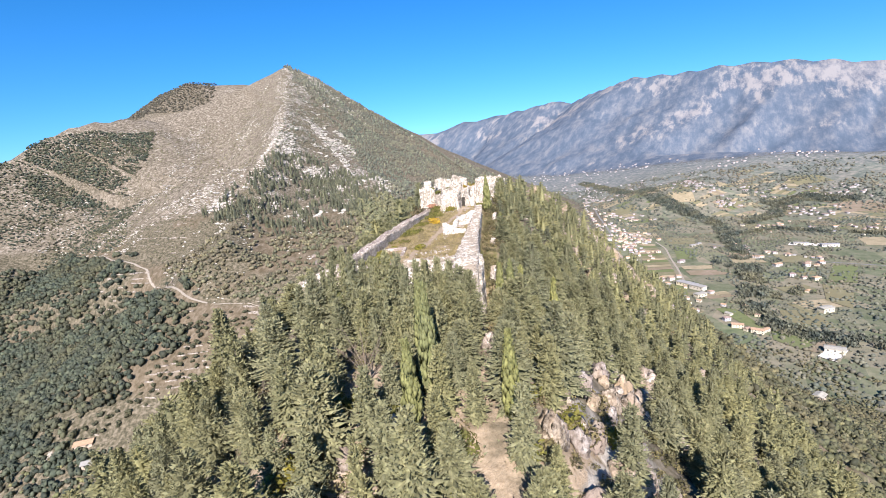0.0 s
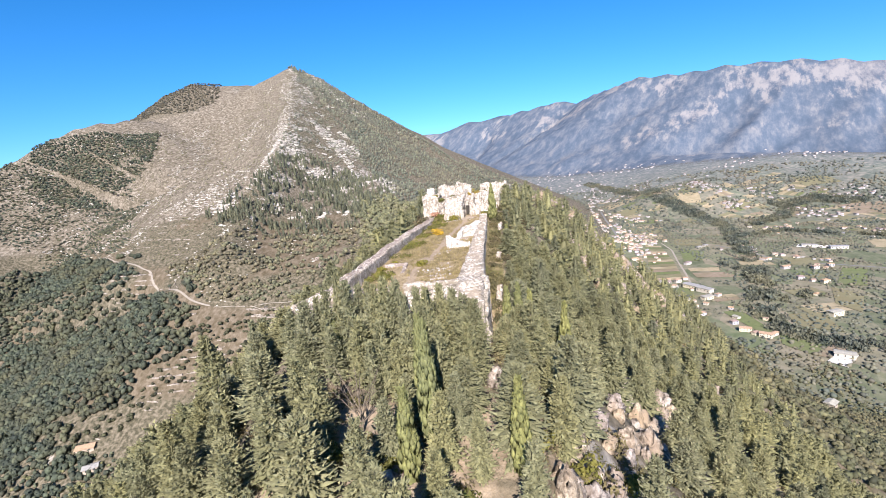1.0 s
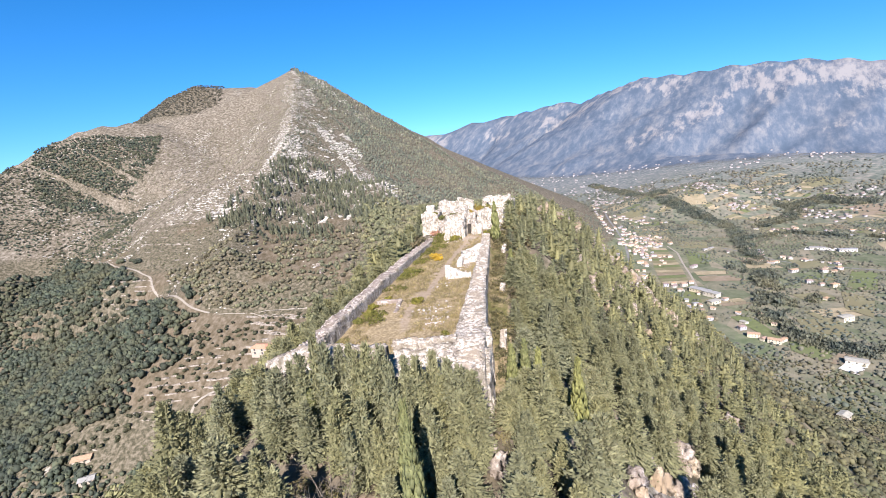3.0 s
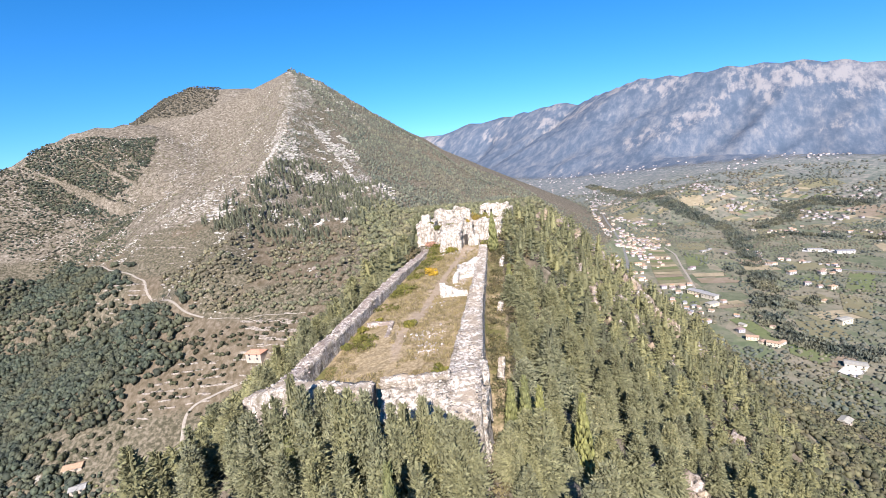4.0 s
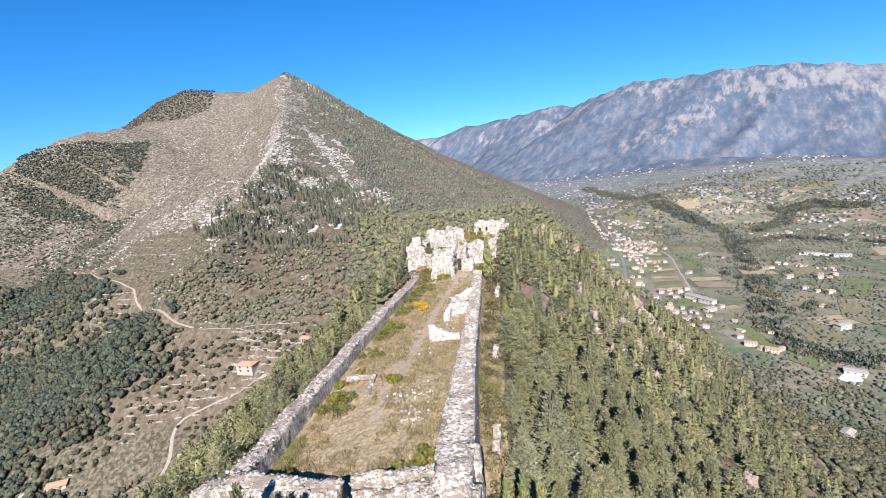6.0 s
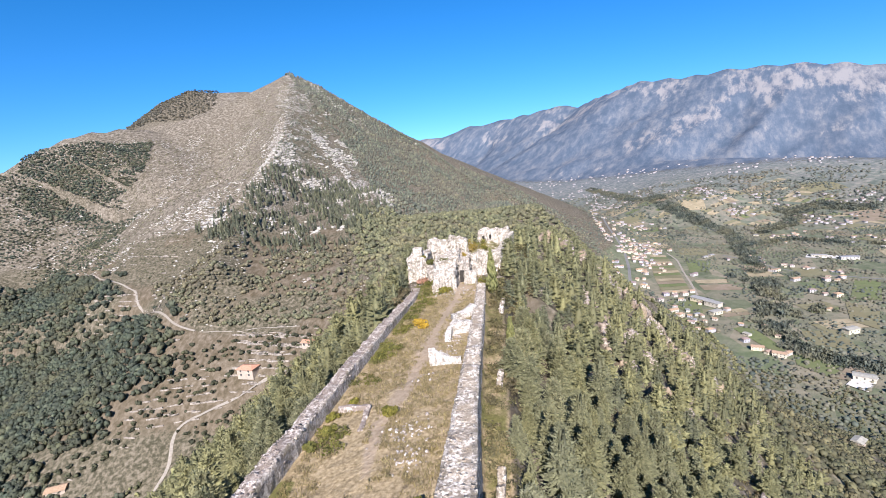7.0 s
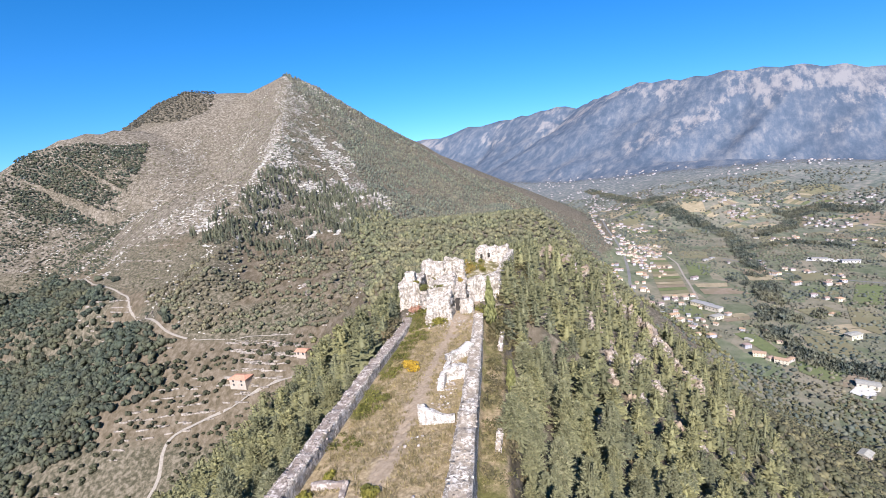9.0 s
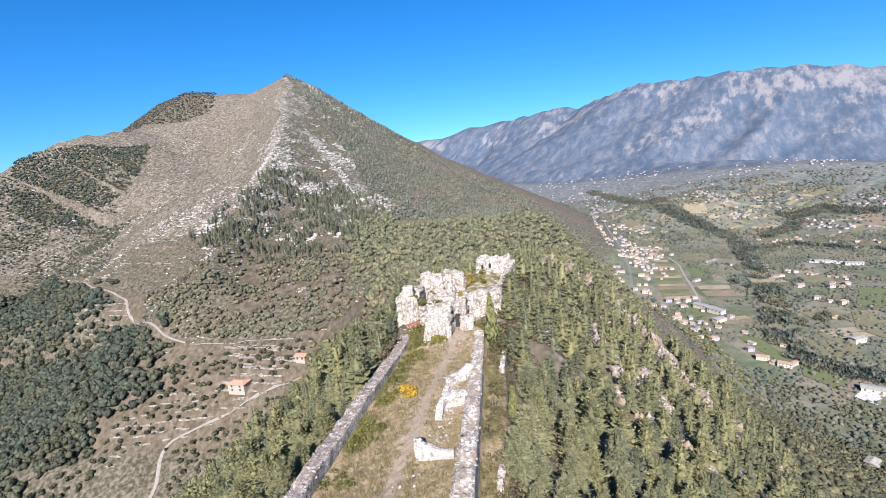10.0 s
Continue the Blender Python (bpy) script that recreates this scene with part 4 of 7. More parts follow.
M_OLIVE = leaves("olive_leaves", ((0.36, (0.048, 0.054, 0.034)), (0.64, (0.105, 0.108, 0.072))), 0.5, 0, 0.3)
M_HEATH = leaves("heath_shrubs", ((0.36, (0.066, 0.070, 0.046)), (0.5, (0.105, 0.102, 0.072)), (0.64, (0.16, 0.145, 0.108))), 0.12, 0, 0.4, (0.125, 0.12, 0.075), 0.012, 0.15)
M_SCREE = surface("bare_white_limestone", ((0.36, (0.20, 0.19, 0.176)), (0.5, (0.31, 0.298, 0.28)), (0.64, (0.41, 0.396, 0.378))), 0.35, 0.05, 0.95, 0.4, 0.3, island=0.2)
M_SCRUB = leaves("dry_scrub", ((0.3, (0.052, 0.060, 0.037)), (0.5, (0.088, 0.092, 0.056)), (0.7, (0.140, 0.134, 0.088))), 0.3, 0, 0.35, (0.112, 0.104, 0.066), 0.04, 0.2)
M_BUSH = leaves("broadleaf_shrub", ((0.3, (0.085, 0.095, 0.020)), (0.7, (0.24, 0.22, 0.065))), 2.0, 0.25)
M_YELLOW = leaves("yellow_autumn_leaves", ((0.3, (0.36, 0.225, 0.022)), (0.7, (0.58, 0.40, 0.06))), 3.0)
M_GOLD = leaves("golden_shrub_leaves", ((0.3, (0.20, 0.145, 0.028)), (0.7, (0.38, 0.28, 0.07))), 2.0)
M_RED = leaves("faded_red_autumn_leaves", ((0.3, (0.30, 0.145, 0.10)), (0.7, (0.50, 0.31, 0.235))), 3.0)
M_VALLEY = leaves("valley_trees", ((0.36, (0.066, 0.084, 0.076)), (0.5, (0.096, 0.112, 0.098)), (0.64, (0.138, 0.143, 0.122))), 0.06, 0, 0.25, (0.145, 0.136, 0.108), 0.012, 0.22)
M_RIVER = leaves("riverside_leaves", ((0.36, (0.046, 0.062, 0.058)), (0.5, (0.078, 0.094, 0.084)), (0.64, (0.122, 0.132, 0.108))), 0.1, 0, 0.3, (0.13, 0.128, 0.092), 0.02, 0.2)
M_STRAW = leaves("dry_grass_blades", ((0.3, (0.205, 0.165, 0.088)), (0.6, (0.315, 0.262, 0.15)), (0.8, (0.40, 0.34, 0.21))), 0.9, 0, 0.25, (0.24, 0.20, 0.105), 0.35)
M_BARK = surface("grey_brown_bark", ((0.3, (0.07, 0.055, 0.04)), (0.7, (0.20, 0.17, 0.14))), 6, 0.5, 0.95, 0.5, 0.03)

rng = np.random.default_rng(7)


def unit(v):
    return v / np.maximum(np.linalg.norm(v, axis=-1, keepdims=True), 1e-9)


def blades(p, d, size, slim=0.42, face=None):
    """Small leaf-like triangles at p that point along d and, if given, turn their faces roughly to face."""
    d = unit(d)
    side = unit(np.cross(d, rng.normal(size=p.shape) if face is None else unit(face) + rng.normal(scale=0.22, size=p.shape)))
    size = np.broadcast_to(np.asarray(size, float), (len(p),))[:, None]
    v = np.stack([p - side * size * slim, p + side * size * slim, p + d * size], 1).reshape(-1, 3)
    return v, np.arange(len(v)).reshape(-1, 3)


def joined(pieces):
    vs, fs, n = [], [], 0
    for v, f in pieces:
        vs.append(v)
        fs.append(np.asarray(f) + n)
        n += len(v)
    return np.concatenate(vs), np.concatenate(fs)


def tube(path, radii, sides=6):
    """A tapering tube of triangles along a path."""
    path = np.asarray(path, float)
    n = len(path)
    t = unit(np.gradient(path, axis=0))
    a = unit(np.cross(t, np.array([0.31, 0.94, 0.12])))
    b = np.cross(t, a)
    ang = np.linspace(0, 2 * math.pi, sides, endpoint=False)
    v = (path[:, None] + np.asarray(radii)[:, None, None] * (np.cos(ang)[None, :, None] * a[:, None] + np.sin(ang)[None, :, None] * b[:, None])).reshape(-1, 3)
    f = []
    for i in range(n - 1):
        for j in range(sides):
            k = (j + 1) % sides
            f += [(i * sides + j, i * sides + k, (i + 1) * sides + k), (i * sides + j, (i + 1) * sides + k, (i + 1) * sides + j)]
    return v, np.array(f)


def spindle(h, radius, sides=7, rings=5, low=0.1):
    """A rough inner body for a crown."""
    path = [(0, 0, h * (low + (0.97 - low) * k / (rings - 1))) for k in range(rings)]
    v, f = tube(path, [max(0.03, radius(low + (0.97 - low) * k / (rings - 1))) for k in range(rings)], sides)
    return v + rng.normal(scale=0.06, size=v.shape) * [1, 1, 0.6], f


def fronds(root, tip, width, thick, light=False):
    """Flat spindle-shaped branches from root to tip."""
    ax = unit(tip - root)
    side = unit(np.cross(ax, np.array([0.03, 0.02, 1.0])))
    up = np.cross(side, ax)
    mid = root + 0.6 * (tip - root)
    w, h = np.asarray(width)[:, None], np.asarray(thick)[:, None]
    if light:
        v = np.stack([root, tip, mid + side * w - up * h * 0.6, mid - side * w - up * h * 0.6, mid + up * h], 1).reshape(-1, 3)
        f = np.array([(0, 2, 4), (0, 4, 3), (1, 4, 2), (1, 3, 4)])
        return v, (f[None] + 5 * np.arange(len(root))[:, None, None]).reshape(-1, 3)
    v = np.stack([root, tip, mid + side * w, mid - side * w, mid + up * h, mid - up * h], 1).reshape(-1, 3)
    f = np.array([(0, 2, 4), (0, 4, 3), (0, 3, 5), (0, 5, 2), (1, 4, 2), (1, 3, 4), (1, 5, 3), (1, 2, 5)])
    return v, (f[None] + 6 * np.arange(len(root))[:, None, None]).reshape(-1, 3)


def conifer(h, spread, limbs, fan, fuzz, leaf, rise=0.1, blunt=0.85, bare=0.06, light=False):
    """Crown and wood of a conifer: whorls of limbs, each a fan of flat branches with needle tufts at their ends."""
    lean = rng.normal(scale=0.02, size=2)
    k = np.arange(limbs)
    t = bare + (0.97 - bare) * ((k + rng.random(limbs)) / limbs) ** 0.9
    az = k * 2.39996 + rng.normal(scale=0.3, size=limbs)
    gaps = 0.72 + 0.42 * rng.random(limbs) + 0.12 * np.sin(az * 2 + 6 * t)
    reach = spread * 1.12 * np.maximum(1.02 - t, 0.02) ** blunt * gaps * (0.7 + 0.3 * np.minimum(1, t * 6)) + 0.05 * spread
    tilt = rise + 0.75 * (t - 0.35) + rng.normal(scale=0.09, size=limbs)
    t, az, reach, tilt = (np.repeat(q, fan) for q in (t, az, reach, tilt))
    n = len(t)
    az = az + rng.normal(scale=0.36, size=n)
    reach = reach * rng.uniform(0.68, 1.08, n)
    out = np.stack([np.cos(az), np.sin(az), tilt + rng.normal(scale=0.16, size=n)], 1)
    root = np.stack([lean[0] * t * h, lean[1] * t * h, t * h], 1) + out * (0.12 * reach)[:, None]
    tip = root + out * (0.9 * reach)[:, None]
    crown = [fronds(root, tip, (0.45 / fan ** 0.9) * reach * 0.75 + 0.04, (0.24 / fan ** 0.9) * reach * 0.75 + 0.03, light)]
    if fuzz:
        u = rng.uniform(0.35, 1.0, n * fuzz)
        a, b = np.repeat(root, fuzz, 0), np.repeat(tip, fuzz, 0)
        wide = np.repeat(0.16 * reach + 0.05, fuzz)[:, None]
        p = a + (b - a) * u[:, None] + rng.normal(size=a.shape) * wide * [0.8, 0.8, 0.55]
        d = np.repeat(out, fuzz, 0) + rng.normal(scale=0.6, size=p.shape) + [0, 0, 0.45]
        crown.append(blades(p, d, leaf * rng.uniform(0.6, 1.35, len(p)), 0.3, np.repeat(out, fuzz, 0) * [0.8, 0.8, 0] + [0, 0, 0.6]))
    crown.append(spindle(h, lambda q: spread * 0.42 * (1.03 - q) ** blunt, 6, 5, bare))
    trunk = tube([(lean[0] * z, lean[1] * z, z) for z in np.linspace(-0.7, h * 0.95, 5)], np.linspace(0.02 * h, 0.012, 5), 5)
    return joined(crown), trunk


def column(h, radius, n, fuzz, leaf):
    """Crown and wood of a columnar cypress: upright plumes that hug the trunk."""
    t = rng.random(n) ** 0.9
    r = radius * np.sin(np.pi * np.clip(t * 0.92 + 0.08, 0, 1) ** 0.62) ** 0.75
    az = np.arange(n) * 2.39996
    rr = r * (0.62 + 0.3 * rng.random(n))
    root = np.stack([rr * np.cos(az), rr * np.sin(az), 0.15 + t * h * 0.9], 1)
    long = 0.5 + 0.10 * h * (1 - 0.5 * t)
    tip = root + np.stack([0.10 * np.cos(az), 0.10 * np.sin(az), np.ones(n)], 1) * long[:, None]
    tip[:, 2] = np.minimum(tip[:, 2], h * (0.97 + 0.03 * rng.random(n)))
    tip[:, :2] *= (1 - 0.55 * t)[:, None]
    crown = [fronds(root, tip, 0.10 + 0.16 * r, 0.09 + 0.13 * r), spindle(h, lambda q: 0.7 * radius * math.sin(math.pi * min(1, q * 0.92 + 0.08) ** 0.62) ** 0.8, 7, 7, 0.03)]
    p = np.repeat(root, fuzz, 0) + np.repeat(tip - root, fuzz, 0) * rng.random((n * fuzz, 1)) + rng.normal(scale=0.07, size=(n * fuzz, 3))
    out = p * [1, 1, 0]
    crown.append(blades(p, unit(out) * 0.3 + rng.normal(scale=0.25, size=p.shape) + [0, 0, 1], leaf * rng.uniform(0.6, 1.3, len(p)), 0.28, out + [0, 0, 0.2 * radius]))
    return joined(crown), tube([(0, 0, -0.6), (0, 0, 0.4), (0, 0, h * 0.8)], (0.13, 0.11, 0.02), 5)


ICO_V = np.array([(x, y * 1.618, 0) for x in (-1, 1) for y in (-1, 1)] + [(0, x, y * 1.618) for x in (-1, 1) for y in (-1, 1)] + [(x * 1.618, 0, y) for x in (-1, 1) for y in (-1, 1)]) / 1.902
ICO_F = np.array([f for f in ((a, b, c) for a in range(12) for b in range(a + 1, 12) for c in range(b + 1, 12)) if max(np.linalg.norm(ICO_V[f[0]] - ICO_V[f[1]]), np.linalg.norm(ICO_V[f[1]] - ICO_V[f[2]]), np.linalg.norm(ICO_V[f[0]] - ICO_V[f[2]])) < 1.1])
ICO_F = np.array([f if np.dot(np.cross(ICO_V[f[1]] - ICO_V[f[0]], ICO_V[f[2]] - ICO_V[f[0]]), ICO_V[f[0]]) > 0 else f[::-1] for f in ICO_F])


def canopy(lumps, n, leaf, flat=0.85):
    """A broadleaf crown of unit radius: several uneven lobes and the leaves that stand out of them."""
    c = rng.normal(size=(lumps, 3)) * [0.40, 0.40, 0.2] if lumps > 1 else np.zeros((1, 3))
    c[:, 2] = np.abs(c[:, 2]) + 0.5 * flat
    rad = 0.42 + 0.24 * rng.random(lumps) + (0.18 if lumps == 1 else 0)
    made = []
    for k in range(lumps):
        v = ICO_V * (1 + rng.normal(scale=0.27, size=(12, 1))) * rad[k] * [1, 1, flat] + c[k]
        v[:, 2] = np.maximum(v[:, 2], -0.05)
        made.append((v, ICO_F))
    k = rng.integers(0, lumps, n)
    d = unit(rng.normal(size=(n, 3)) + [0, 0, 0.4])
    p = c[k] + d * (rad[k] * rng.uniform(0.85, 1.12, n))[:, None] * [1, 1, flat]
    made.append(blades(p, unit(np.cross(d, rng.normal(size=d.shape))) + 0.5 * d, leaf * rng.uniform(0.6, 1.3, n), 0.5, d))
    return joined(made)


def ball(n, r, flat=0.8, leaf=0.3, base=0.0, lumps=5):
    """A leafy lumpy mass: n leaves on several overlapping lobes."""
    c = rng.normal(size=(lumps, 3)) * [0.42, 0.42, 0.25] * r
    c[:, 2] = np.abs(c[:, 2]) + 0.35 * r * flat
    rad = r * (0.45 + 0.25 * rng.random(lumps))
    k = rng.integers(0, lumps, n)
    d = unit(rng.normal(size=(n, 3)) + [0, 0, 0.35])
    p = c[k] + d * (rad[k] * (0.75 + 0.3 * rng.random(n)))[:, None] * [1, 1, flat]
    p[:, 2] = np.maximum(p[:, 2], 0.02) + base
    return blades(p, unit(np.cross(d, rng.normal(size=d.shape))) + 0.35 * d, leaf * (0.7 + 0.6 * rng.random(n)), 0.5, d)


def tree(name, label, category, crown, wood, crown_material, at, group="", scale=1.0, yaw=0.0):
    ob = thing(name, label, category, group, pose(*at, 0, 0, yaw) @ Matrix.Scale(scale, 4))
    part("trunk", mesh_of("trunk", *wood, M_BARK), ob)
    part("crown", mesh_of("crown", *crown, crown_material, True), ob)
    return ob


def plant(proto, at, yaw, scale):
    ob = copy_thing(proto, pose(*at, 0, 0, yaw))
    ob.scale = (scale[0], scale[0], scale[1])
    return ob


def scatter(name, label, category, templates, places, sizes, material, lean=0.06):
    """Many small plants in one mesh: templates of verts and faces at places, in turn."""
    vs, fs, tones, n = [], [], [], 0
    pick = rng.integers(0, len(templates), len(places))
    for k, (tv, tf) in enumerate(templates):
        at, sz = places[pick == k], sizes[pick == k]
        if not len(at):
            continue
        a = rng.random(len(at)) * 2 * math.pi
        c, s_ = np.cos(a)[:, None], np.sin(a)[:, None]
        w = sz if sz.ndim == 2 else np.stack([sz, sz], 1)
        x = (tv[None, :, 0] * c - tv[None, :, 1] * s_) * w[:, :1]
        y = (tv[None, :, 0] * s_ + tv[None, :, 1] * c) * w[:, :1]
        z = tv[None, :, 2] * w[:, 1:]
        v = np.stack([x + at[:, None, 0] + lean * z * (rng.random((len(at), 1)) - 0.5), y + at[:, None, 1], z + at[:, None, 2]], -1)
        f = tf[None] + (np.arange(len(at)) * len(tv))[:, None, None]
        vs.append(v.reshape(-1, 3))
        fs.append(f.reshape(-1, 3) + n)
        tones.append(np.repeat(0.04 + 0.96 * rng.random(len(at)), len(tv)))
        n += v.shape[0] * v.shape[1]
    me = mesh_of(name, np.concatenate(vs), np.concatenate(fs), material, True)
    me.attributes.new("tone", "FLOAT", "POINT").data.foreach_set("value", np.concatenate(tones).astype(np.float32))
    return thing(name, label, category, kind="stuff", data=me)


def spots(x0, x1, y0, y1, gap, jitter=0.42):
    """Places on a jittered grid."""
    gx, gy = np.meshgrid(np.arange(x0, x1, gap), np.arange(y0, y1, gap))
    p = np.stack([gx.ravel(), gy.ravel()], 1)
    p[:, 0] += gap * 0.5 * (np.round(p[:, 1] / gap) % 2)
    return p + rng.uniform(-jitter, jitter, p.shape) * gap


def inside(p, poly):
    hit = np.zeros(len(p), bool)
    for (x0, y0), (x1, y1) in zip(poly, poly[1:] + poly[:1]):
        cross = ((y0 > p[:, 1]) != (y1 > p[:, 1])) & (p[:, 0] < (x1 - x0) * (p[:, 1] - y0) / (y1 - y0 + 1e-9) + x0)
        hit ^= cross
    return hit


def grounded(p, sink=0.1):
    return np.column_stack([p, land(p[:, 0], p[:, 1]) - sink])


def near_line(p, line, width):
    return crest(p[:, 0], p[:, 1], [(a, b, 0) for a, b in line])[0] < width


# single conifers on the castle's spur: broad pines and cedars, narrow pines, slim ones
GROUP = "conifers of the castle hill"
BROAD, NARROW, SLIM = 0, 1, 2
FORMS = {BROAD: ((6.6, 2.1, 0.0, 0.9), (6.2, 2.3, 0.06, 0.8), (7.0, 2.0, -0.08, 1.0)), NARROW: ((6.2, 1.6, 0.05, 0.9), (5.8, 1.5, -0.04, 0.95), (6.6, 1.6, 0.1, 0.85)), SLIM: ((6.2, 1.0, 0.2, 0.9), (6.4, 0.85, 0.3, 0.8))}
WORDS = {BROAD: "broad green pine with layered branches on the rocky slope", NARROW: "narrow green pine with a pointed top on the slope", SLIM: "slim young conifer with upswept branches on the slope"}
PINES = {k: [tree("pine_tree", WORDS[k] if j != 1 or k else "broad grey-green cedar with layered branches on the slope", "tree", *conifer(h, sp, *((88, 5, 5, 0.26) if k == BROAD else (72, 5, 5, 0.24) if k == NARROW else (60, 3, 6, 0.22)), ri, bl, 0.06, True), M_CEDAR if j == 1 and k == BROAD else M_PINE, (40 * k, -400 - 12 * j, 0), GROUP)
             for j, (h, sp, ri, bl) in enumerate(v)] for k, v in FORMS.items()}
LOW_PINES = {k: [conifer(h, sp, *((46, 2, 5, 0.34) if k == BROAD else (40, 2, 4, 0.32) if k == NARROW else (26, 2, 4, 0.3)), ri + 0.1, 0.66, 0.06, True)[0] for h, sp, ri, bl in v] for k, v in FORMS.items()}
FAR_PINES = {k: [conifer(h, sp, 24 if k < 2 else 16, 2, 2, 0.42, ri + 0.1, 0.62, 0.06, True)[0] for h, sp, ri, bl in v] for k, v in FORMS.items()}


def free_of_castle(p):
    x, y = p.T
    west = wall_left(np.clip(y, -26, 30))
    east = np.interp(y, WALL_R_Y, WALL_R_OUT)
    castle = (y > -28) & (y < 36) & (x > west - 1.4) & (x < east + 3.0)
    keep_ground = (y > 30) & (y < 68) & (x > np.interp(y, (30, 45, 68), (-10.9, -10.0, 1))) & (x < np.interp(y, (30, 45, 68), (6.8, 9.4, 12.6)))
    south = (y > -35.5) & (y <= -27) & (x > -19.6) & (x < 2.6)
    return ~(castle | keep_ground | south)


def conifer_places():
    """Places, forms and sizes of the trees: the crowns keep apart from each other."""
    p = spots(-72, 74, -76, 150, 1.35)
    x, y = p.T
    z = land(x, y)
    n = fbm(x, y, 14, 3, 201)
    ok = free_of_castle(p) & (z > -78)
    ok &= n > np.where(x > 50, -0.28, np.where(x > 26, -0.5, -0.66))
    path = (np.abs(x - 0.2 - 0.9 * fbm(x, y, 8, 2, 77)) < np.where(y > -38, 1.3, 0.75)) & (y < -30) & (y > -56)
    soil = (np.hypot((x + 9.6) / 2.8, (y + 38.0) / 3.6) < 1) | (np.hypot((x + 8.8) / 2.2, (y + 42) / 3.0) < 1) | (np.hypot((x - 4.2) / 2.4, (y + 43.4) / 2.6) < 1)
    rocks = (fbm(x, y, 14, 4, 72) > 0.36) & (x > 8)
    ok &= ~path & ~soil & ~rocks & ~((y < -54) & (np.abs(x + 1) < 9))
    for cx, cy in ROCK_CHAIN:
        ok &= np.hypot(x - cx, (y - cy + 2.2) * 0.7) > 2.6
    for cx, cy in ROCK_FACES:
        ok &= np.hypot(x - cx, (y - cy + 1.6) * 0.8) > 2.5
    p = p[ok]
    p = p[rng.permutation(len(p))]
    form = rng.choice(3, len(p), p=(0.46, 0.48, 0.06))
    wide = np.choose(form, (rng.uniform(1.5, 2.5, len(p)), rng.uniform(1.0, 1.6, len(p)), rng.uniform(0.65, 0.95, len(p))))
    cells, chosen = {}, []
    for cx, cy in CYPRESS_AT:
        cells.setdefault((int(cx // 4), int(cy // 4)), []).append((cx, cy, 0.7))
    for k in np.argsort(-wide + rng.normal(scale=0.8, size=len(p))):
        px, py, r = p[k, 0], p[k, 1], wide[k]
        gx, gy = int(px // 4), int(py // 4)
        if all((px - qx) ** 2 + (py - qy) ** 2 > (0.73 * (r + qr)) ** 2 for i in (-1, 0, 1) for j in (-1, 0, 1) for qx, qy, qr in cells.get((gx + i, gy + j), ())):
            cells.setdefault((gx, gy), []).append((px, py, r))
            chosen.append(k)
    return p[chosen], form[chosen], wide[chosen]


ROCK_FACES = [(16, -17), (13, -28), (18, -20), (23, -12), (21, -17), (29, -6), (40, 5), (34, -5), (9.7, -35.6), (12.2, -33.4), (5.2, -43.4), (7.6, -42.2)]
ROCK_CHAIN = [(51, 81), (51, 78), (51, 74), (52, 71), (52, 67), (52, 63), (40, 90), (43, 88), (47, 89), (28, 58), (28, 45), (48, 83), (37, 47), (62, 68), (23, 89), (27, 91), (31, 88)]
CYPRESS_AT = [(1.8, -44.5), (-3.7, -41.5), (-4.9, -44.6), (-4.4, -38.3), (2.8, -26.6), (3.9, -26.2), (4.9, -26.8), (5.0, 27.3), (6.2, 10.5), (-12.6, -31.0), (8.6, -24.0)]
CYPRESS_TOP = [1.1, 4.0, 1.0, 3.2, 1.2, 1.5, 0.9, 7.1, 1.2, 0.6, -1.4]
NOMINAL = {k: [(h, sp) for h, sp, _, _ in v] for k, v in FORMS.items()}


def set_tree(x, y, form, wide, top=None, grown=False):
    """A conifer of that form and crown radius; top: the height that its tip may reach, or does reach if grown."""
    z = float(land(x, y))
    j = int(rng.integers(0, len(PINES[form])))
    h, sp = NOMINAL[form][j]
    across = wide / sp
    tall = across * rng.uniform(0.8, 1.1)
    if top is not None and z + tall * h > top:
        tall = max(0.35, (top - z) / h)
        across = min(across, 1.6 * tall)
    elif grown:
        tall = (top - z) / h
    plant(PINES[form][j], (x, y, z - 0.15), rng.random() * 360, (across, tall))


at_all, form_all, wide_all = conifer_places()
order = np.argsort(np.hypot(at_all[:, 0] + 1 - 6 * (at_all[:, 1] > -30), (at_all[:, 1] + 24) * 0.75))
for k in order[:300]:
    x, y = at_all[k]
    top = None
    if y < -36:
        top = 1.2 + 0.6 * rng.normal()
    elif 0 < x < 9 or float(wall_left(y)) - 6 < x < 0:
        top = 0.9 + 0.6 * rng.normal()
    set_tree(x, y, int(form_all[k]), float(wide_all[k]), top)
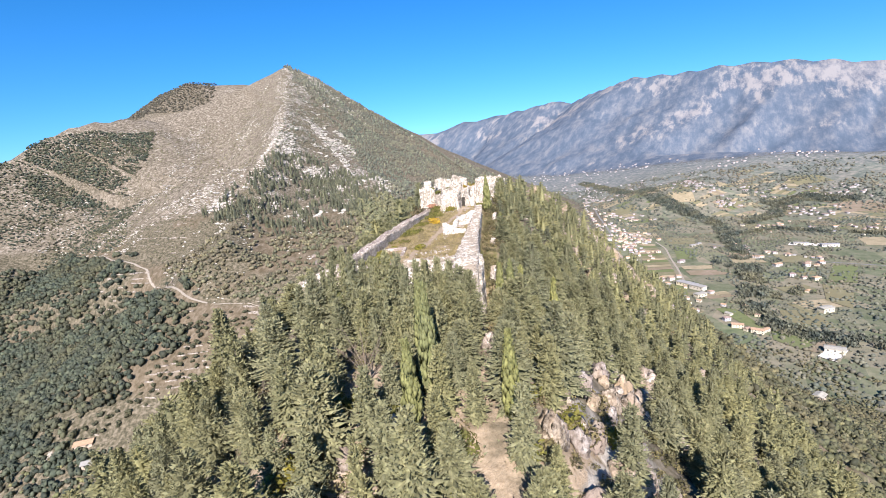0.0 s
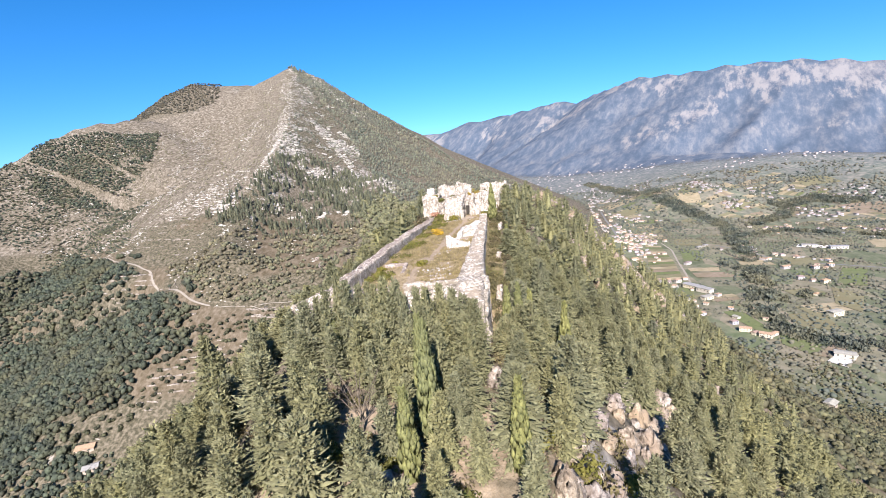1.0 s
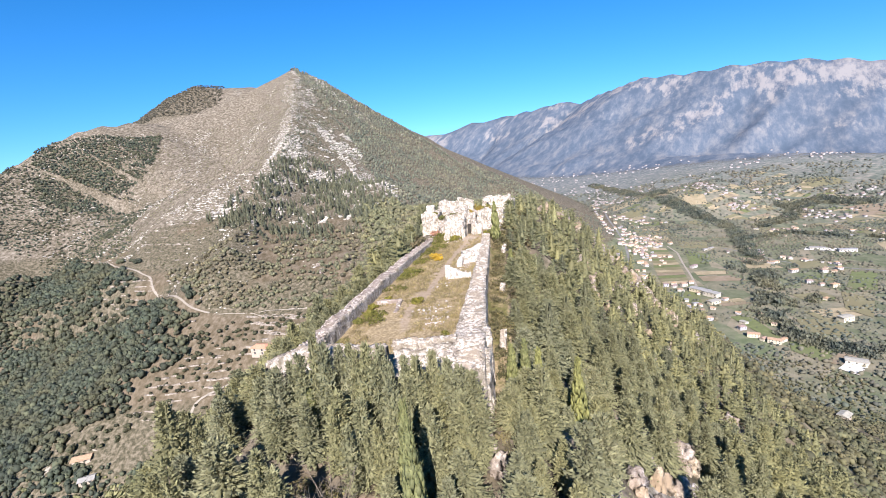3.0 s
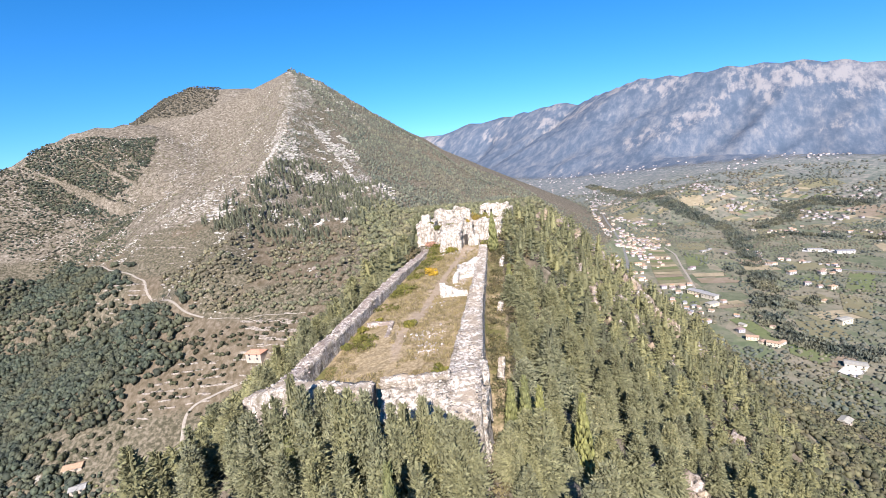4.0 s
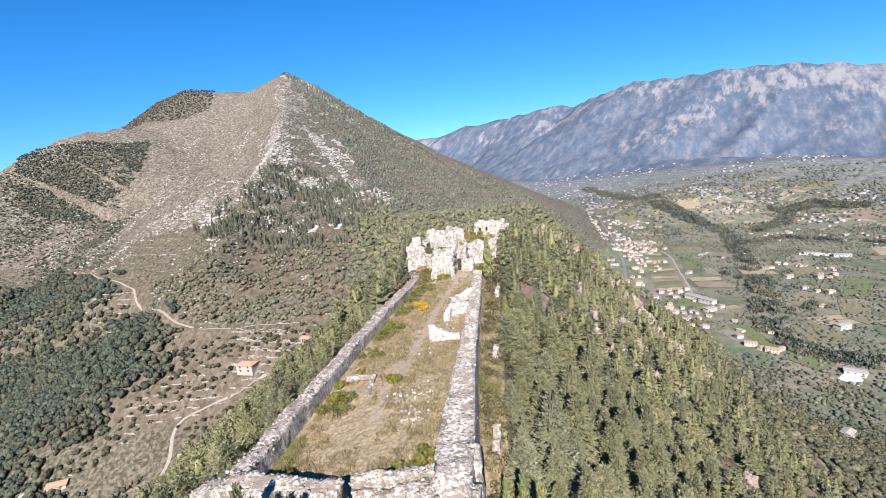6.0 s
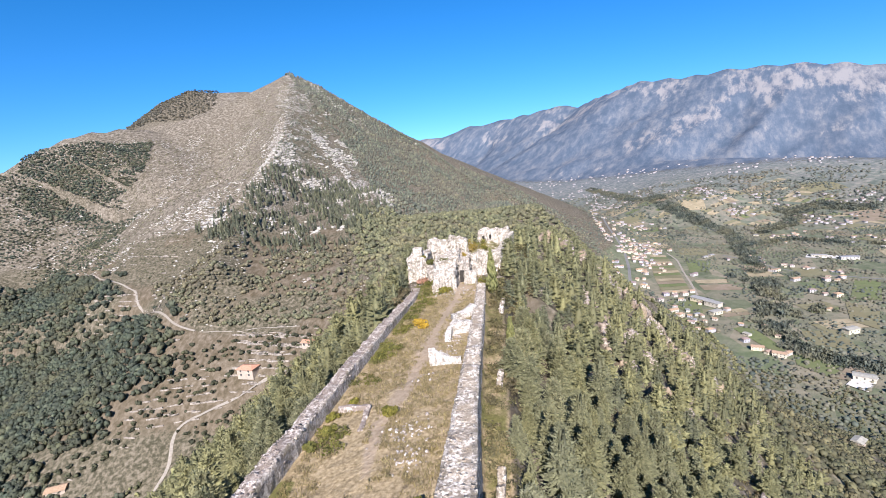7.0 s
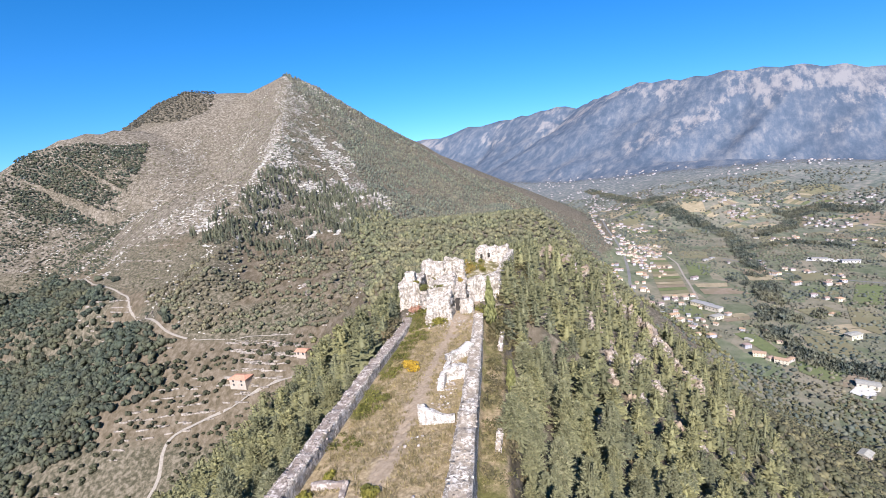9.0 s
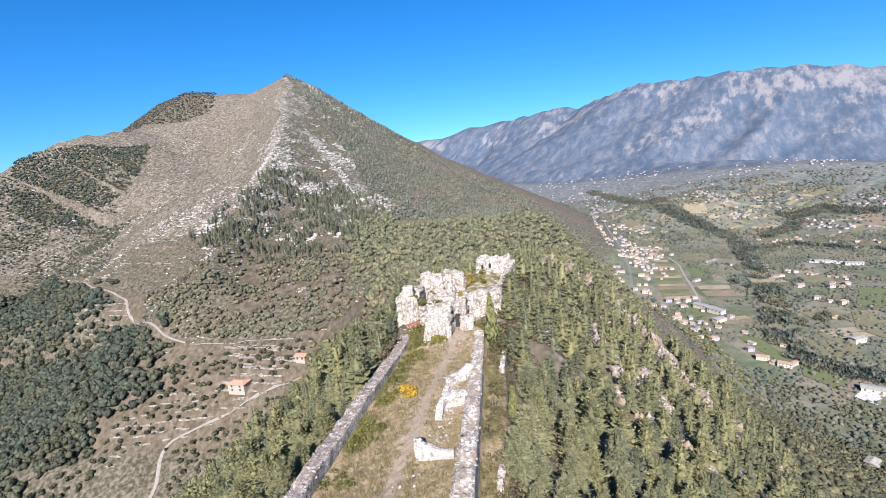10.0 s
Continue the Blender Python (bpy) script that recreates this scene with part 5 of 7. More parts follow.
for x, y, top in ((-20.6, -28.6, -0.8), (-19.8, -30.6, -0.4), (-21.6, -26.2, -1.2), (-22.4, -23.4, -1.4), (-18.2, -28.2, -0.4), (-16.2, -29.4, 0.5), (-13.4, -30.2, 1.9), (-11.2, -30.9, 2.6), (-8.9, -31.2, 3.1), (-7.0, -32.6, 3.4), (-4.6, -33.6, 2.7), (-2.6, -33.8, 2.6), (-1.2, -35.2, 2.0), (2.4, -31.0, -0.2), (3.6, -28.6, 0.2), (4.6, -31.6, -0.4),
                  (-15.0, -32.2, 0.4), (-12.2, -33.2, 1.0), (-9.8, -33.6, 1.8), (-7.6, -35.2, 1.9), (-5.4, -36.0, 1.9), (-3.2, -36.6, 2.0), (2.3, -30.2, -0.4), (2.6, -28.6, -0.6)):
    set_tree(x, y, int(rng.choice([BROAD, NARROW, NARROW])), rng.uniform(1.1, 1.9), top, True)
    if rng.random() < 0.4:
        set_tree(x + rng.uniform(-1.2, 1.2), y - rng.uniform(0.4, 1.4), SLIM, rng.uniform(0.55, 0.8), top)
for x in np.arange(-16.6, 0.3, 0.9):
    y = (-30.9 if x < -8 else -33.4) + 0.6 * rng.normal()
    set_tree(x, y, int(rng.choice([NARROW, NARROW, BROAD])), rng.uniform(1.1, 1.8), float(np.interp(x, (-16.6, -14.4, -12, -8, -6, -3, -1, 0.3), (1.6, 2.7, 4.1, 4.3, 4.0, 4.1, 3.6, 2.4))) + 0.4 * rng.normal(), True)
rest = order[300:]
near_rest = np.hypot(at_all[rest, 0], at_all[rest, 1] + 30) < 78
for far_off, label, forms in ((False, "dense pine wood on the slopes of the castle hill", LOW_PINES), (True, "pine wood farther along the castle hill", FAR_PINES)):
    for form in (BROAD, NARROW, SLIM):
        pick = rest[(near_rest != far_off) & (form_all[rest] == form)]
        across = wide_all[pick] / np.mean([q[1] for q in NOMINAL[form]])
        scatter("pine_wood", label if form else label.replace("pine", "broad pine"), "wood", forms[form], grounded(at_all[pick]), np.stack([across, across * rng.uniform(0.68, 0.95, len(pick))], 1), M_PINE)
for pr in sum(PINES.values(), []):
    for o in (*pr.children_recursive, pr):
        bpy.data.objects.remove(o)

p = spots(-66, 66, -70, 140, 1.9)
x, y = p.T
p = p[free_of_castle(p) & (land(x, y) > -70) & (fbm(x, y, 9, 3, 211) > 0.0) & ~((np.abs(x - 0.2 - 0.9 * fbm(x, y, 8, 2, 77)) < 1.0) & (y < -30))]
front = (p[:, 1] < -33) & (np.abs(p[:, 0]) < 26)
q = spots(-26, 24, -66, -33, 1.45)
q = q[(np.abs(q[:, 0] - 0.2 - 0.9 * fbm(q[:, 0], q[:, 1], 8, 2, 77)) > 0.9) & (fbm(q[:, 0], q[:, 1], 6, 3, 212) > -0.2) & free_of_castle(q)]
scatter("undergrowth", "sunlit yellow-green shrubs and young pines on the front slope", "undergrowth", [ball(100, 1.0, 0.8, 0.26) for _ in range(4)], grounded(q, 0.1), rng.uniform(0.4, 1.0, len(q)), M_THICKET)
p = p[~front]
scatter("undergrowth", "olive-green undergrowth of shrubs between the pines", "undergrowth", [ball(26, 1.0, 0.75, 0.5) for _ in range(4)], grounded(p, 0.1), rng.uniform(0.3, 0.75, len(p)), M_THICKET)
for (x, y), top in zip(CYPRESS_AT, CYPRESS_TOP):
    z = float(land(x, y))
    h = max(3.8, top - z)
    tree("cypress_tree", "slender dark green cypress column on the castle hill", "tree", *column(h, 0.52 + 0.04 * h * rng.random() + (0.25 if y > 20 else 0), 190, 7, 0.26), M_CYPRESS, (x, y, z - 0.05), "cypresses of the castle hill")


# woods, groves and scrub farther off
def lobed(n, leaf, count, flat=0.85):
    return [ball(n, 1.0, flat, leaf) for _ in range(count)]


FAR_CONE = [joined([blades(np.stack([0.24 * (1 - t) * np.cos(a), 0.24 * (1 - t) * np.sin(a), 0.08 + 0.85 * t], 1), np.stack([0.25 * np.cos(a), 0.25 * np.sin(a), 1 + 0 * a], 1), 0.34, 0.45, np.stack([np.cos(a), np.sin(a), 0.3 + 0 * a], 1))])
            for t, a in ((rng.random(26), rng.random(26) * 6.283) for _ in range(3))]
MID_CROWN, FAR_CROWN, FAR_BUSH = [canopy(3, 40, 0.3) for _ in range(8)], [canopy(2, 6, 0.42) for _ in range(6)], [canopy(1, 3, 0.5, 0.8) for _ in range(6)]

OAKS = [(-372, 322), (-344, 330), (-300, 317), (-271, 311), (-191, 258), (-205, 243), (-193, 218), (-206, 211), (-220, 205), (-212, 197), (-224, 184), (-244, 184), (-250, 165), (-300, 160), (-430, 327)]
OAKS_UP = [(-500, 350), (-480, 412), (-435, 428), (-338, 374), (-300, 330), (-330, 318), (-369, 310), (-440, 315)]
GROVE = [(-205, 243), (-150, 254), (-98, 247), (-112, 222), (-177, 194), (-223, 168), (-240, 172), (-212, 192), (-216, 203), (-194, 214)]
GROVE_LOW = [(-174, 195), (-147, 207), (-112, 216), (-104, 205), (-126, 176), (-150, 160), (-166, 168)]
SLOPE_SCRUB = [(-191, 258), (-263, 322), (-235, 350), (-109, 368), (-62, 268), (-99, 249), (-150, 256)]
WEST_WOOD = [(-60, 60), (-60, 240), (-94, 244), (-98, 210), (-112, 190), (-128, 172), (-148, 155), (-165, 140), (-150, 60), (-72, -40)]
HILL_WOOD = [(-109, 425), (-85, 470), (-20, 450), (85, 450), (150, 420), (150, 300), (60, 140), (-10, 130), (-60, 240), (-64, 268), (-100, 350)]
PLANTATION = [(-272, 415), (-262, 450), (-240, 490), (-226, 540), (-205, 590), (-163, 605), (-120, 560), (-84, 492), (-92, 430), (-92, 352), (-136, 352), (-197, 358), (-240, 380)]
DARK_WOOD = [(-590, 590), (-576, 612), (-530, 648), (-474, 694), (-446, 640), (-440, 580), (-470, 530), (-500, 505), (-545, 515), (-560, 550)]
FLANK = [(-340, 960), (-260, 1000), (-83, 1000), (60, 940), (150, 780), (120, 470), (-95, 440), (-85, 510), (-133, 640), (-207, 775)]


TUSSOCK = [(np.array([(0.6, 0, 0.3), (-0.6, 0, 0.3), (0, 0.6, 0.3), (0, -0.6, 0.3), (0, 0, 0.8), (0, 0, -0.2)]) + rng.normal(scale=0.12, size=(6, 3)), np.array([(0, 2, 4), (2, 1, 4), (1, 3, 4), (3, 0, 4), (2, 0, 5), (1, 2, 5), (3, 1, 5), (0, 3, 5)])) for _ in range(5)]


def wood(name, label, category, poly, gap, templates, material, smallest, largest, tall=1.0, thin=None, clear=()):
    xs, ys = [q[0] for q in poly], [q[1] for q in poly]
    p = spots(min(xs), max(xs), min(ys), max(ys), gap)
    p = p[inside(p + np.stack([fbm(p[:, 0], p[:, 1], 30, 2, 301), fbm(p[:, 0], p[:, 1], 30, 2, 302)], 1) * 9, poly)]
    if thin is not None:
        p = p[fbm(p[:, 0], p[:, 1], thin[0], 3, 303) + 0.35 * (rng.random(len(p)) - 0.5) > thin[1]]
    for line, width in clear:
        p = p[~near_line(p, line, width)]
    w = rng.uniform(smallest, largest, len(p))
    return scatter(name, label, category, templates, grounded(p, 0.2), np.stack([w, w * tall], 1), material)


WEST_ROAD = [(-364, 390), (-338, 367), (-276, 326), (-269, 313), (-254, 301), (-208, 263), (-189, 257), (-151, 255), (-107, 250)]
TRACK = [(-97, 219), (-112, 220), (-131, 217), (-146, 210), (-163, 203), (-177, 197), (-178, 193), (-173, 189), (-170, 184), (-169, 172), (-178, 155)]
lanes = ((WEST_ROAD, 4.0), (TRACK, 4.0))
wood("oak_wood", "dark evergreen oak wood on the hillside", "wood", OAKS, 5.0, MID_CROWN, M_OAK, 1.9, 4.0, 1.35, (26, -0.6), lanes)
wood("oak_wood", "dark oak wood on the upper hillside", "wood", OAKS_UP, 5.0, MID_CROWN, M_OAK, 1.8, 3.8, 1.3, (26, -0.5), lanes)
wood("oak_wood", "thinner oak wood between the hillside woods", "wood", [(-430, 327), (-372, 322), (-300, 317), (-271, 311), (-285, 335), (-338, 374), (-440, 425), (-500, 380), (-500, 345)], 5.4, MID_CROWN, M_OAK, 1.5, 3.4, 1.25, (20, -0.1), lanes)
wood("oak_wood", "dark oak wood at the foot of the western slope", "wood", [(-410, 334), (-342, 311), (-228, 222), (-222, 200), (-226, 178), (-214, 152), (-275, 150), (-330, 215), (-420, 300)], 5.0, MID_CROWN, M_OAK, 1.6, 3.6, 1.3, (26, -0.35), lanes)
wood("olive_grove", "rows of small olive trees on dry terraces", "grove", GROVE, 5.2, MID_CROWN, M_OLIVE, 1.0, 2.2, 1.1, (60, -0.6), lanes + (([(-140, 221), (-139, 222)], 11),))
wood("olive_grove", "close rows of grey-green olive trees below a track", "grove", GROVE_LOW, 4.2, MID_CROWN, M_OLIVE, 1.2, 1.9, 1.05, None, lanes)
wood("hillside_scrub", "scattered scrub and small oaks on a stony slope", "scrub", SLOPE_SCRUB, 3.9, MID_CROWN, M_SLOPE, 0.9, 2.6, 1.25, (18, -0.3), lanes)
wood("hillside_wood", "mixed wood on the western slope of the castle hill", "wood", WEST_WOOD, 4.2, MID_CROWN, M_WOOD, 1.7, 2.9, 1.35, None, lanes)
wood("hill_wood", "dense green wood on the saddle behind the castle", "wood", HILL_WOOD, 4.1, MID_CROWN, M_HILLWOOD, 1.5, 3.2, 1.3)
wood("cypress_plantation", "planted dark cypresses among pale rock on a mountain face", "wood", PLANTATION, 4.0, FAR_CONE, M_PLANTED, 2.6, 5.8, 1.5, (12, -0.02))
wood("mountain_wood", "dark wood patch on the mountain shoulder", "wood", DARK_WOOD, 3.3, FAR_CROWN, M_OAK, 1.3, 2.7, 1.25, (30, -0.62))
wood("mountain_scrub", "thinning dark scrub below the wood on the mountain shoulder", "scrub", [(-600, 560), (-540, 600), (-440, 580), (-400, 540), (-380, 480), (-420, 440), (-500, 430), (-600, 470)], 3.8, FAR_CROWN, M_OAK, 0.8, 2.2, 1.1, (24, -0.22), lanes)
wood("mountain_wood", "dark wood on the mountain's shaded flank", "wood", FLANK, 3.7, FAR_BUSH, M_FLANK, 0.9, 2.5, 1.7, (40, -0.5))
wood("mountain_scrub", "brown-green scrub between pale rocks on the mountain brow", "scrub", [(-335, 955), (-262, 780), (-252, 620), (-230, 540), (-163, 600), (-110, 560), (-133, 640), (-207, 775), (-250, 860)], 4.0, FAR_BUSH, M_FLANK, 0.7, 2.0, 1.3, (12, -0.1))
wood("hillside_wood", "dark wood on the low eastern end of the mountain", "wood", [(110, 470), (150, 420), (235, 330), (258, 480), (230, 640), (232, 700), (205, 800), (170, 880), (130, 760)], 5.0, FAR_CROWN, M_WOOD, 1.6, 3.2, 1.25, (40, -0.45))
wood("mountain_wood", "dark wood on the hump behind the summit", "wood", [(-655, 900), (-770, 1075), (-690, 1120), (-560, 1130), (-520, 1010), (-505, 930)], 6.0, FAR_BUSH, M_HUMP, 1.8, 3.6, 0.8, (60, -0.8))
wood("hillside_wood", "dark wood on the far end of the mountain flank", "wood", [(-20, 940), (0, 1010), (100, 1030), (190, 930), (236, 830), (226, 770), (200, 800), (170, 880), (120, 880)], 5.6, FAR_BUSH, M_FLANK, 1.5, 3.2, 1.3, (40, -0.5))
east_slope = [(30, -40), (120, 0), (230, 120), (260, 250), (240, 330), (150, 300), (110, 240), (60, 130), (62, 60)]
wood("slope_scrub", "olive-brown scrub on the eastern slope", "scrub", east_slope, 3.0, FAR_CROWN, M_SCRUB, 0.7, 2.1, 1.05, (24, -0.3))
low_slope = [(40, -60), (150, -40), (300, 60), (345, 240), (300, 330), (250, 380), (232, 320), (255, 250), (225, 120), (115, 0)]
wood("slope_scrub", "thick brown-green scrub below the pines", "scrub", [(44, -60), (110, -40), (170, 40), (190, 130), (130, 190), (75, 150), (58, 70)], 3.3, [canopy(3, 30, 0.3) for _ in range(6)], M_SCRUB, 0.8, 2.1, 1.2, (12, -0.3))
wood("slope_scrub", "patchy scrub on the lower eastern slope", "scrub", low_slope, 4.0, FAR_CROWN, M_SCRUB, 0.9, 2.3, 1.0, (30, -0.15))
heath_all = [(-640, 470), (-560, 600), (-480, 720), (-350, 900), (-300, 900), (-230, 600), (-200, 360), (-262, 330), (-345, 378), (-440, 430)]
wood("mountain_scrub", "low grey-green scrub on the dry mountain face", "scrub", heath_all, 3.8, TUSSOCK, M_HEATH, 0.7, 2.1, 1.0, (9, -0.14), lanes)
wood("mountain_scrub", "dark scrub and small trees at the foot of the mountain", "scrub", [(-640, 470), (-600, 560), (-535, 540), (-486, 538), (-440, 560), (-400, 500), (-345, 395), (-440, 425), (-520, 440)], 4.0, FAR_CROWN, M_OAK, 0.8, 2.2, 1.0, (22, -0.3), lanes)
wood("glen_scrub", "mixed scrub below the olive terraces", "scrub", [(-262, 168), (-224, 172), (-176, 168), (-150, 130), (-230, 100), (-290, 130)], 4.6, FAR_CROWN, M_WOOD, 1.0, 2.4, 1.15, (24, -0.3), lanes)
west_deep = [(-260, 178), (-420, 325), (-560, 420), (-560, 120), (-300, 40), (-190, 60), (-178, 160), (-224, 166)]
wood("glen_scrub", "oak scrub in the bottom of the western glen", "scrub", west_deep, 5.0, FAR_CROWN, M_OAK, 1.3, 3.2, 1.2, (30, -0.6), lanes)


def pale_rocks(label, poly, gap, smallest, largest, bands, grain=9.0, seed=341):
    """Bare limestone on a hillside, in ragged patches: low uneven slabs where a noise over the slope runs high."""
    xs, ys = [q[0] for q in poly], [q[1] for q in poly]
    p = spots(min(xs), max(xs), min(ys), max(ys), gap)
    p = p[inside(p, poly)]
    n = 0.6 * fbm(p[:, 0], p[:, 1] * 0.45, grain, 4, seed) + 0.4 * fbm(p[:, 0], p[:, 1] * 0.5, 4 * grain, 3, seed + 9)
    lift = np.zeros(len(p))
    for x0, y0, x1, y1, wide, more in bands:
        d = crest(p[:, 0], p[:, 1], [(x0, y0, 0), (x1, y1, 0)])[0]
        lift = np.maximum(lift, more * smooth(wide, 0.3 * wide, d))
    p = p[n + lift > 0.19]
    w = rng.uniform(smallest, largest, len(p))
    slabs = [(ICO_V * (1 + rng.normal(scale=0.28, size=(12, 1))) * [1.0, 0.8, 0.42], ICO_F) for _ in range(5)]
    ob = scatter("limestone_scree", label, "rock", slabs, grounded(p, 0.0), np.stack([w, w], 1), M_SCREE, 0.0)
    ob.data.polygons.foreach_set("use_smooth", np.zeros(len(ob.data.polygons), bool))
    return ob


pale_rocks("white limestone scree and slabs on the mountain face", [(-290, 420), (-262, 520), (-250, 620), (-262, 760), (-215, 800), (-130, 640), (-80, 500), (-86, 352), (-140, 352), (-200, 355)], 3.0, 1.2, 3.4,
           ((-215, 705, -190, 672, 13, 0.42), (-190, 672, -140, 590, 10, 0.36), (-222, 470, -178, 575, 15, 0.30), (-202, 540, -146, 585, 16, 0.42), (-150, 600, -86, 492, 12, 0.36), (-222, 467, -190, 409, 12, 0.14), (-190, 409, -120, 405, 14, 0.12), (-235, 620, -225, 560, 12, 0.22)))
pale_rocks("pale limestone ribs below the mountain's summit ridge", [(-345, 960), (-262, 800), (-200, 820), (-130, 930), (-60, 960), (-230, 980)], 3.6, 1.2, 3.2, ((-290, 930, -165, 905, 9, 0.32), (-250, 838, -205, 880, 8, 0.3), (-300, 900, -262, 840, 14, 0.14)), 10.0, 361)
pale_rocks("scattered grey limestone on the dry mountain face", heath_all, 3.6, 0.6, 2.2, ((-262, 760, -235, 560, 40, 0.40), (-235, 560, -285, 430, 40, 0.28), (-300, 880, -262, 760, 40, 0.4)), 7.0, 381)
pale_rocks("grey limestone boulders on the stony slope above the track", SLOPE_SCRUB, 4.4, 0.5, 1.5, ((-240, 300, -235, 340, 14, 0.2),), 8.0, 401)


def terrace_walls():
    p = np.concatenate([spots(-245, -95, 165, 256, 2.6), spots(-330, -230, 255, 330, 3.2)])
    p = p[(inside(p, GROVE) | inside(p, SLOPE_SCRUB) | inside(p, [(-205, 243), (-330, 320), (-300, 340), (-190, 262)])) & (fbm(p[:, 0], p[:, 1], 26, 2, 331) > -0.2)]
    z = land(p[:, 0], p[:, 1])
    p, z = p[(z % 3.2) < 0.7], z[(z % 3.2) < 0.7]
    q = spots(-440, -255, 330, 480, 3.4)
    q = q[inside(q, [(-440, 400), (-400, 480), (-330, 470), (-268, 400), (-262, 345), (-330, 372)]) & (fbm(q[:, 0], q[:, 1], 40, 2, 332) > -0.25)]
    zq = land(q[:, 0], q[:, 1])
    on = (zq % 5.0) < 0.9
    z = z + 0.25
    p, z = np.concatenate([p, q[on]]), np.concatenate([z, zq[on]])
    gx = land(p[:, 0] + 2, p[:, 1]) - land(p[:, 0] - 2, p[:, 1])
    gy = land(p[:, 0], p[:, 1] + 2) - land(p[:, 0], p[:, 1] - 2)
    t = unit(np.stack([-gy, gx], 1))
    vs, fs = [], []
    box = np.array([(sx, sy, sz) for sx in (-1, 1) for sy in (-1, 1) for sz in (0, 1)], float)
    quads = np.array([(0, 1, 3, 2), (4, 6, 7, 5), (0, 4, 5, 1), (2, 3, 7, 6), (1, 5, 7, 3)])
    for k in range(len(p)):
        a, b = t[k] * 2.4, np.array([-t[k][1], t[k][0]]) * 0.22
        q = box + rng.normal(scale=0.12, size=box.shape)
        vs.append(np.column_stack([p[k] + q[:, :1] * a + q[:, 1:2] * b, z[k] - 0.5 + q[:, 2] * (0.8 + 0.4 * rng.random())]))
        fs.append(quads + 8 * k)
    return thing("terrace_walls", "low dry-stone terrace walls of the olive grove", "wall", kind="stuff", data=mesh_of("terrace_walls", np.concatenate(vs), np.concatenate(fs), M_DRYSTONE))


terrace_walls()

# ---- the eastern valley ----
M_FIELDS = [surface(n, st, 0.22, 0.05, 0.95, 0.2, 0.1, ti) for n, st, ti in (
    ("green_field", ((0.3, (0.080, 0.101, 0.042)), (0.7, (0.122, 0.144, 0.064))), (0.106, 0.118, 0.059)),
    ("stubble_field", ((0.3, (0.224, 0.186, 0.122)), (0.7, (0.298, 0.255, 0.175))), (0.202, 0.175, 0.112)),
    ("ploughed_field", ((0.3, (0.160, 0.127, 0.094)), (0.7, (0.224, 0.181, 0.139))), (0.160, 0.133, 0.091)),
    ("fallow_field", ((0.3, (0.122, 0.122, 0.069)), (0.7, (0.171, 0.160, 0.101))), (0.139, 0.127, 0.074)))]
M_GRAVEL = surface("pale_gravel_road", ((0.3, (0.182, 0.163, 0.137)), (0.7, (0.274, 0.251, 0.217))), 0.8, 0.1, 0.95, 0.2)
M_ASPHALT = surface("worn_asphalt", ((0.3, (0.099, 0.099, 0.099)), (0.7, (0.16, 0.16, 0.156))), 0.6, 0.08, 0.9, 0.1)
M_PAVED = surface("pale_concrete_yard", ((0.3, (0.38, 0.372, 0.35)), (0.7, (0.486, 0.479, 0.456))), 0.5, 0.08, 0.9, 0.1)


def field(corners, kind_of, lift=0.5):
    a, b, c, d = [np.array(q, float) for q in corners]
    n = 8
    u, v = np.meshgrid(np.linspace(0, 1, n + 1), np.linspace(0, 1, n + 1), indexing="ij")
    p = ((a * (1 - u[..., None]) + b * u[..., None]) * (1 - v[..., None]) + (d * (1 - u[..., None]) + c * u[..., None]) * v[..., None]).reshape(-1, 2)
    i, j = np.meshgrid(np.arange(n), np.arange(n), indexing="ij")
    f = np.stack([i * (n + 1) + j, (i + 1) * (n + 1) + j, (i + 1) * (n + 1) + j + 1, i * (n + 1) + j + 1], -1).reshape(-1, 4)
    words = ("green crop field on the valley floor", "pale stubble field on the valley floor", "brown ploughed field on the valley floor", "fallow grassy field on the valley floor")
    me = mesh_of("field", grounded(p, -lift), f, M_FIELDS[kind_of])
    return tagged(new("field", me), words[kind_of], "field", kind="structure")


def ribbon(name, label, line, width, material, lift=0.35, step=5.0):
    pts = np.array(line, float)
    run = np.concatenate([[0], np.cumsum(np.linalg.norm(np.diff(pts, axis=0), axis=1))])
    s_at = np.linspace(0, run[-1], max(4, int(run[-1] / step)))
    x, y = np.interp(s_at, run, pts[:, 0]), np.interp(s_at, run, pts[:, 1])
    k = np.ones(5) / 5
    xs, ys = np.convolve(np.pad(x, 2, "edge"), k, "valid"), np.convolve(np.pad(y, 2, "edge"), k, "valid")
    tx, ty = np.gradient(xs), np.gradient(ys)
    ln = np.hypot(tx, ty)
    rows = []
    for o in (-0.5, -0.17, 0.17, 0.5):
        wv = width * (1 + 0.12 * fbm(s_at, s_at * 0 + o, 14, 2, 401))
        px, py = xs - ty / ln * wv * o, ys + tx / ln * wv * o
        rows.append(np.stack([px, py, np.maximum(land(px, py), land(xs, ys)) + lift - 0.25 * (abs(o) > 0.3)], 1))
    v = np.stack(rows, 1).reshape(-1, 3)
    i, j = np.meshgrid(np.arange(len(xs) - 1), np.arange(3), indexing="ij")
    f = np.stack([i * 4 + j, (i + 1) * 4 + j, (i + 1) * 4 + j + 1, i * 4 + j + 1], -1).reshape(-1, 4)
    return tagged(new(name, mesh_of(name, v, f, material, True)), label, name, kind="structure")


ribbon("road", "pale gravel mountain road with bends on the western slope", WEST_ROAD[:7], 1.6, M_GRAVEL, 0.35, 3.0)
ribbon("track", "faint narrow footpath across the dry slope", WEST_ROAD[6:], 0.8, M_GRAVEL, 0.3, 3.0)
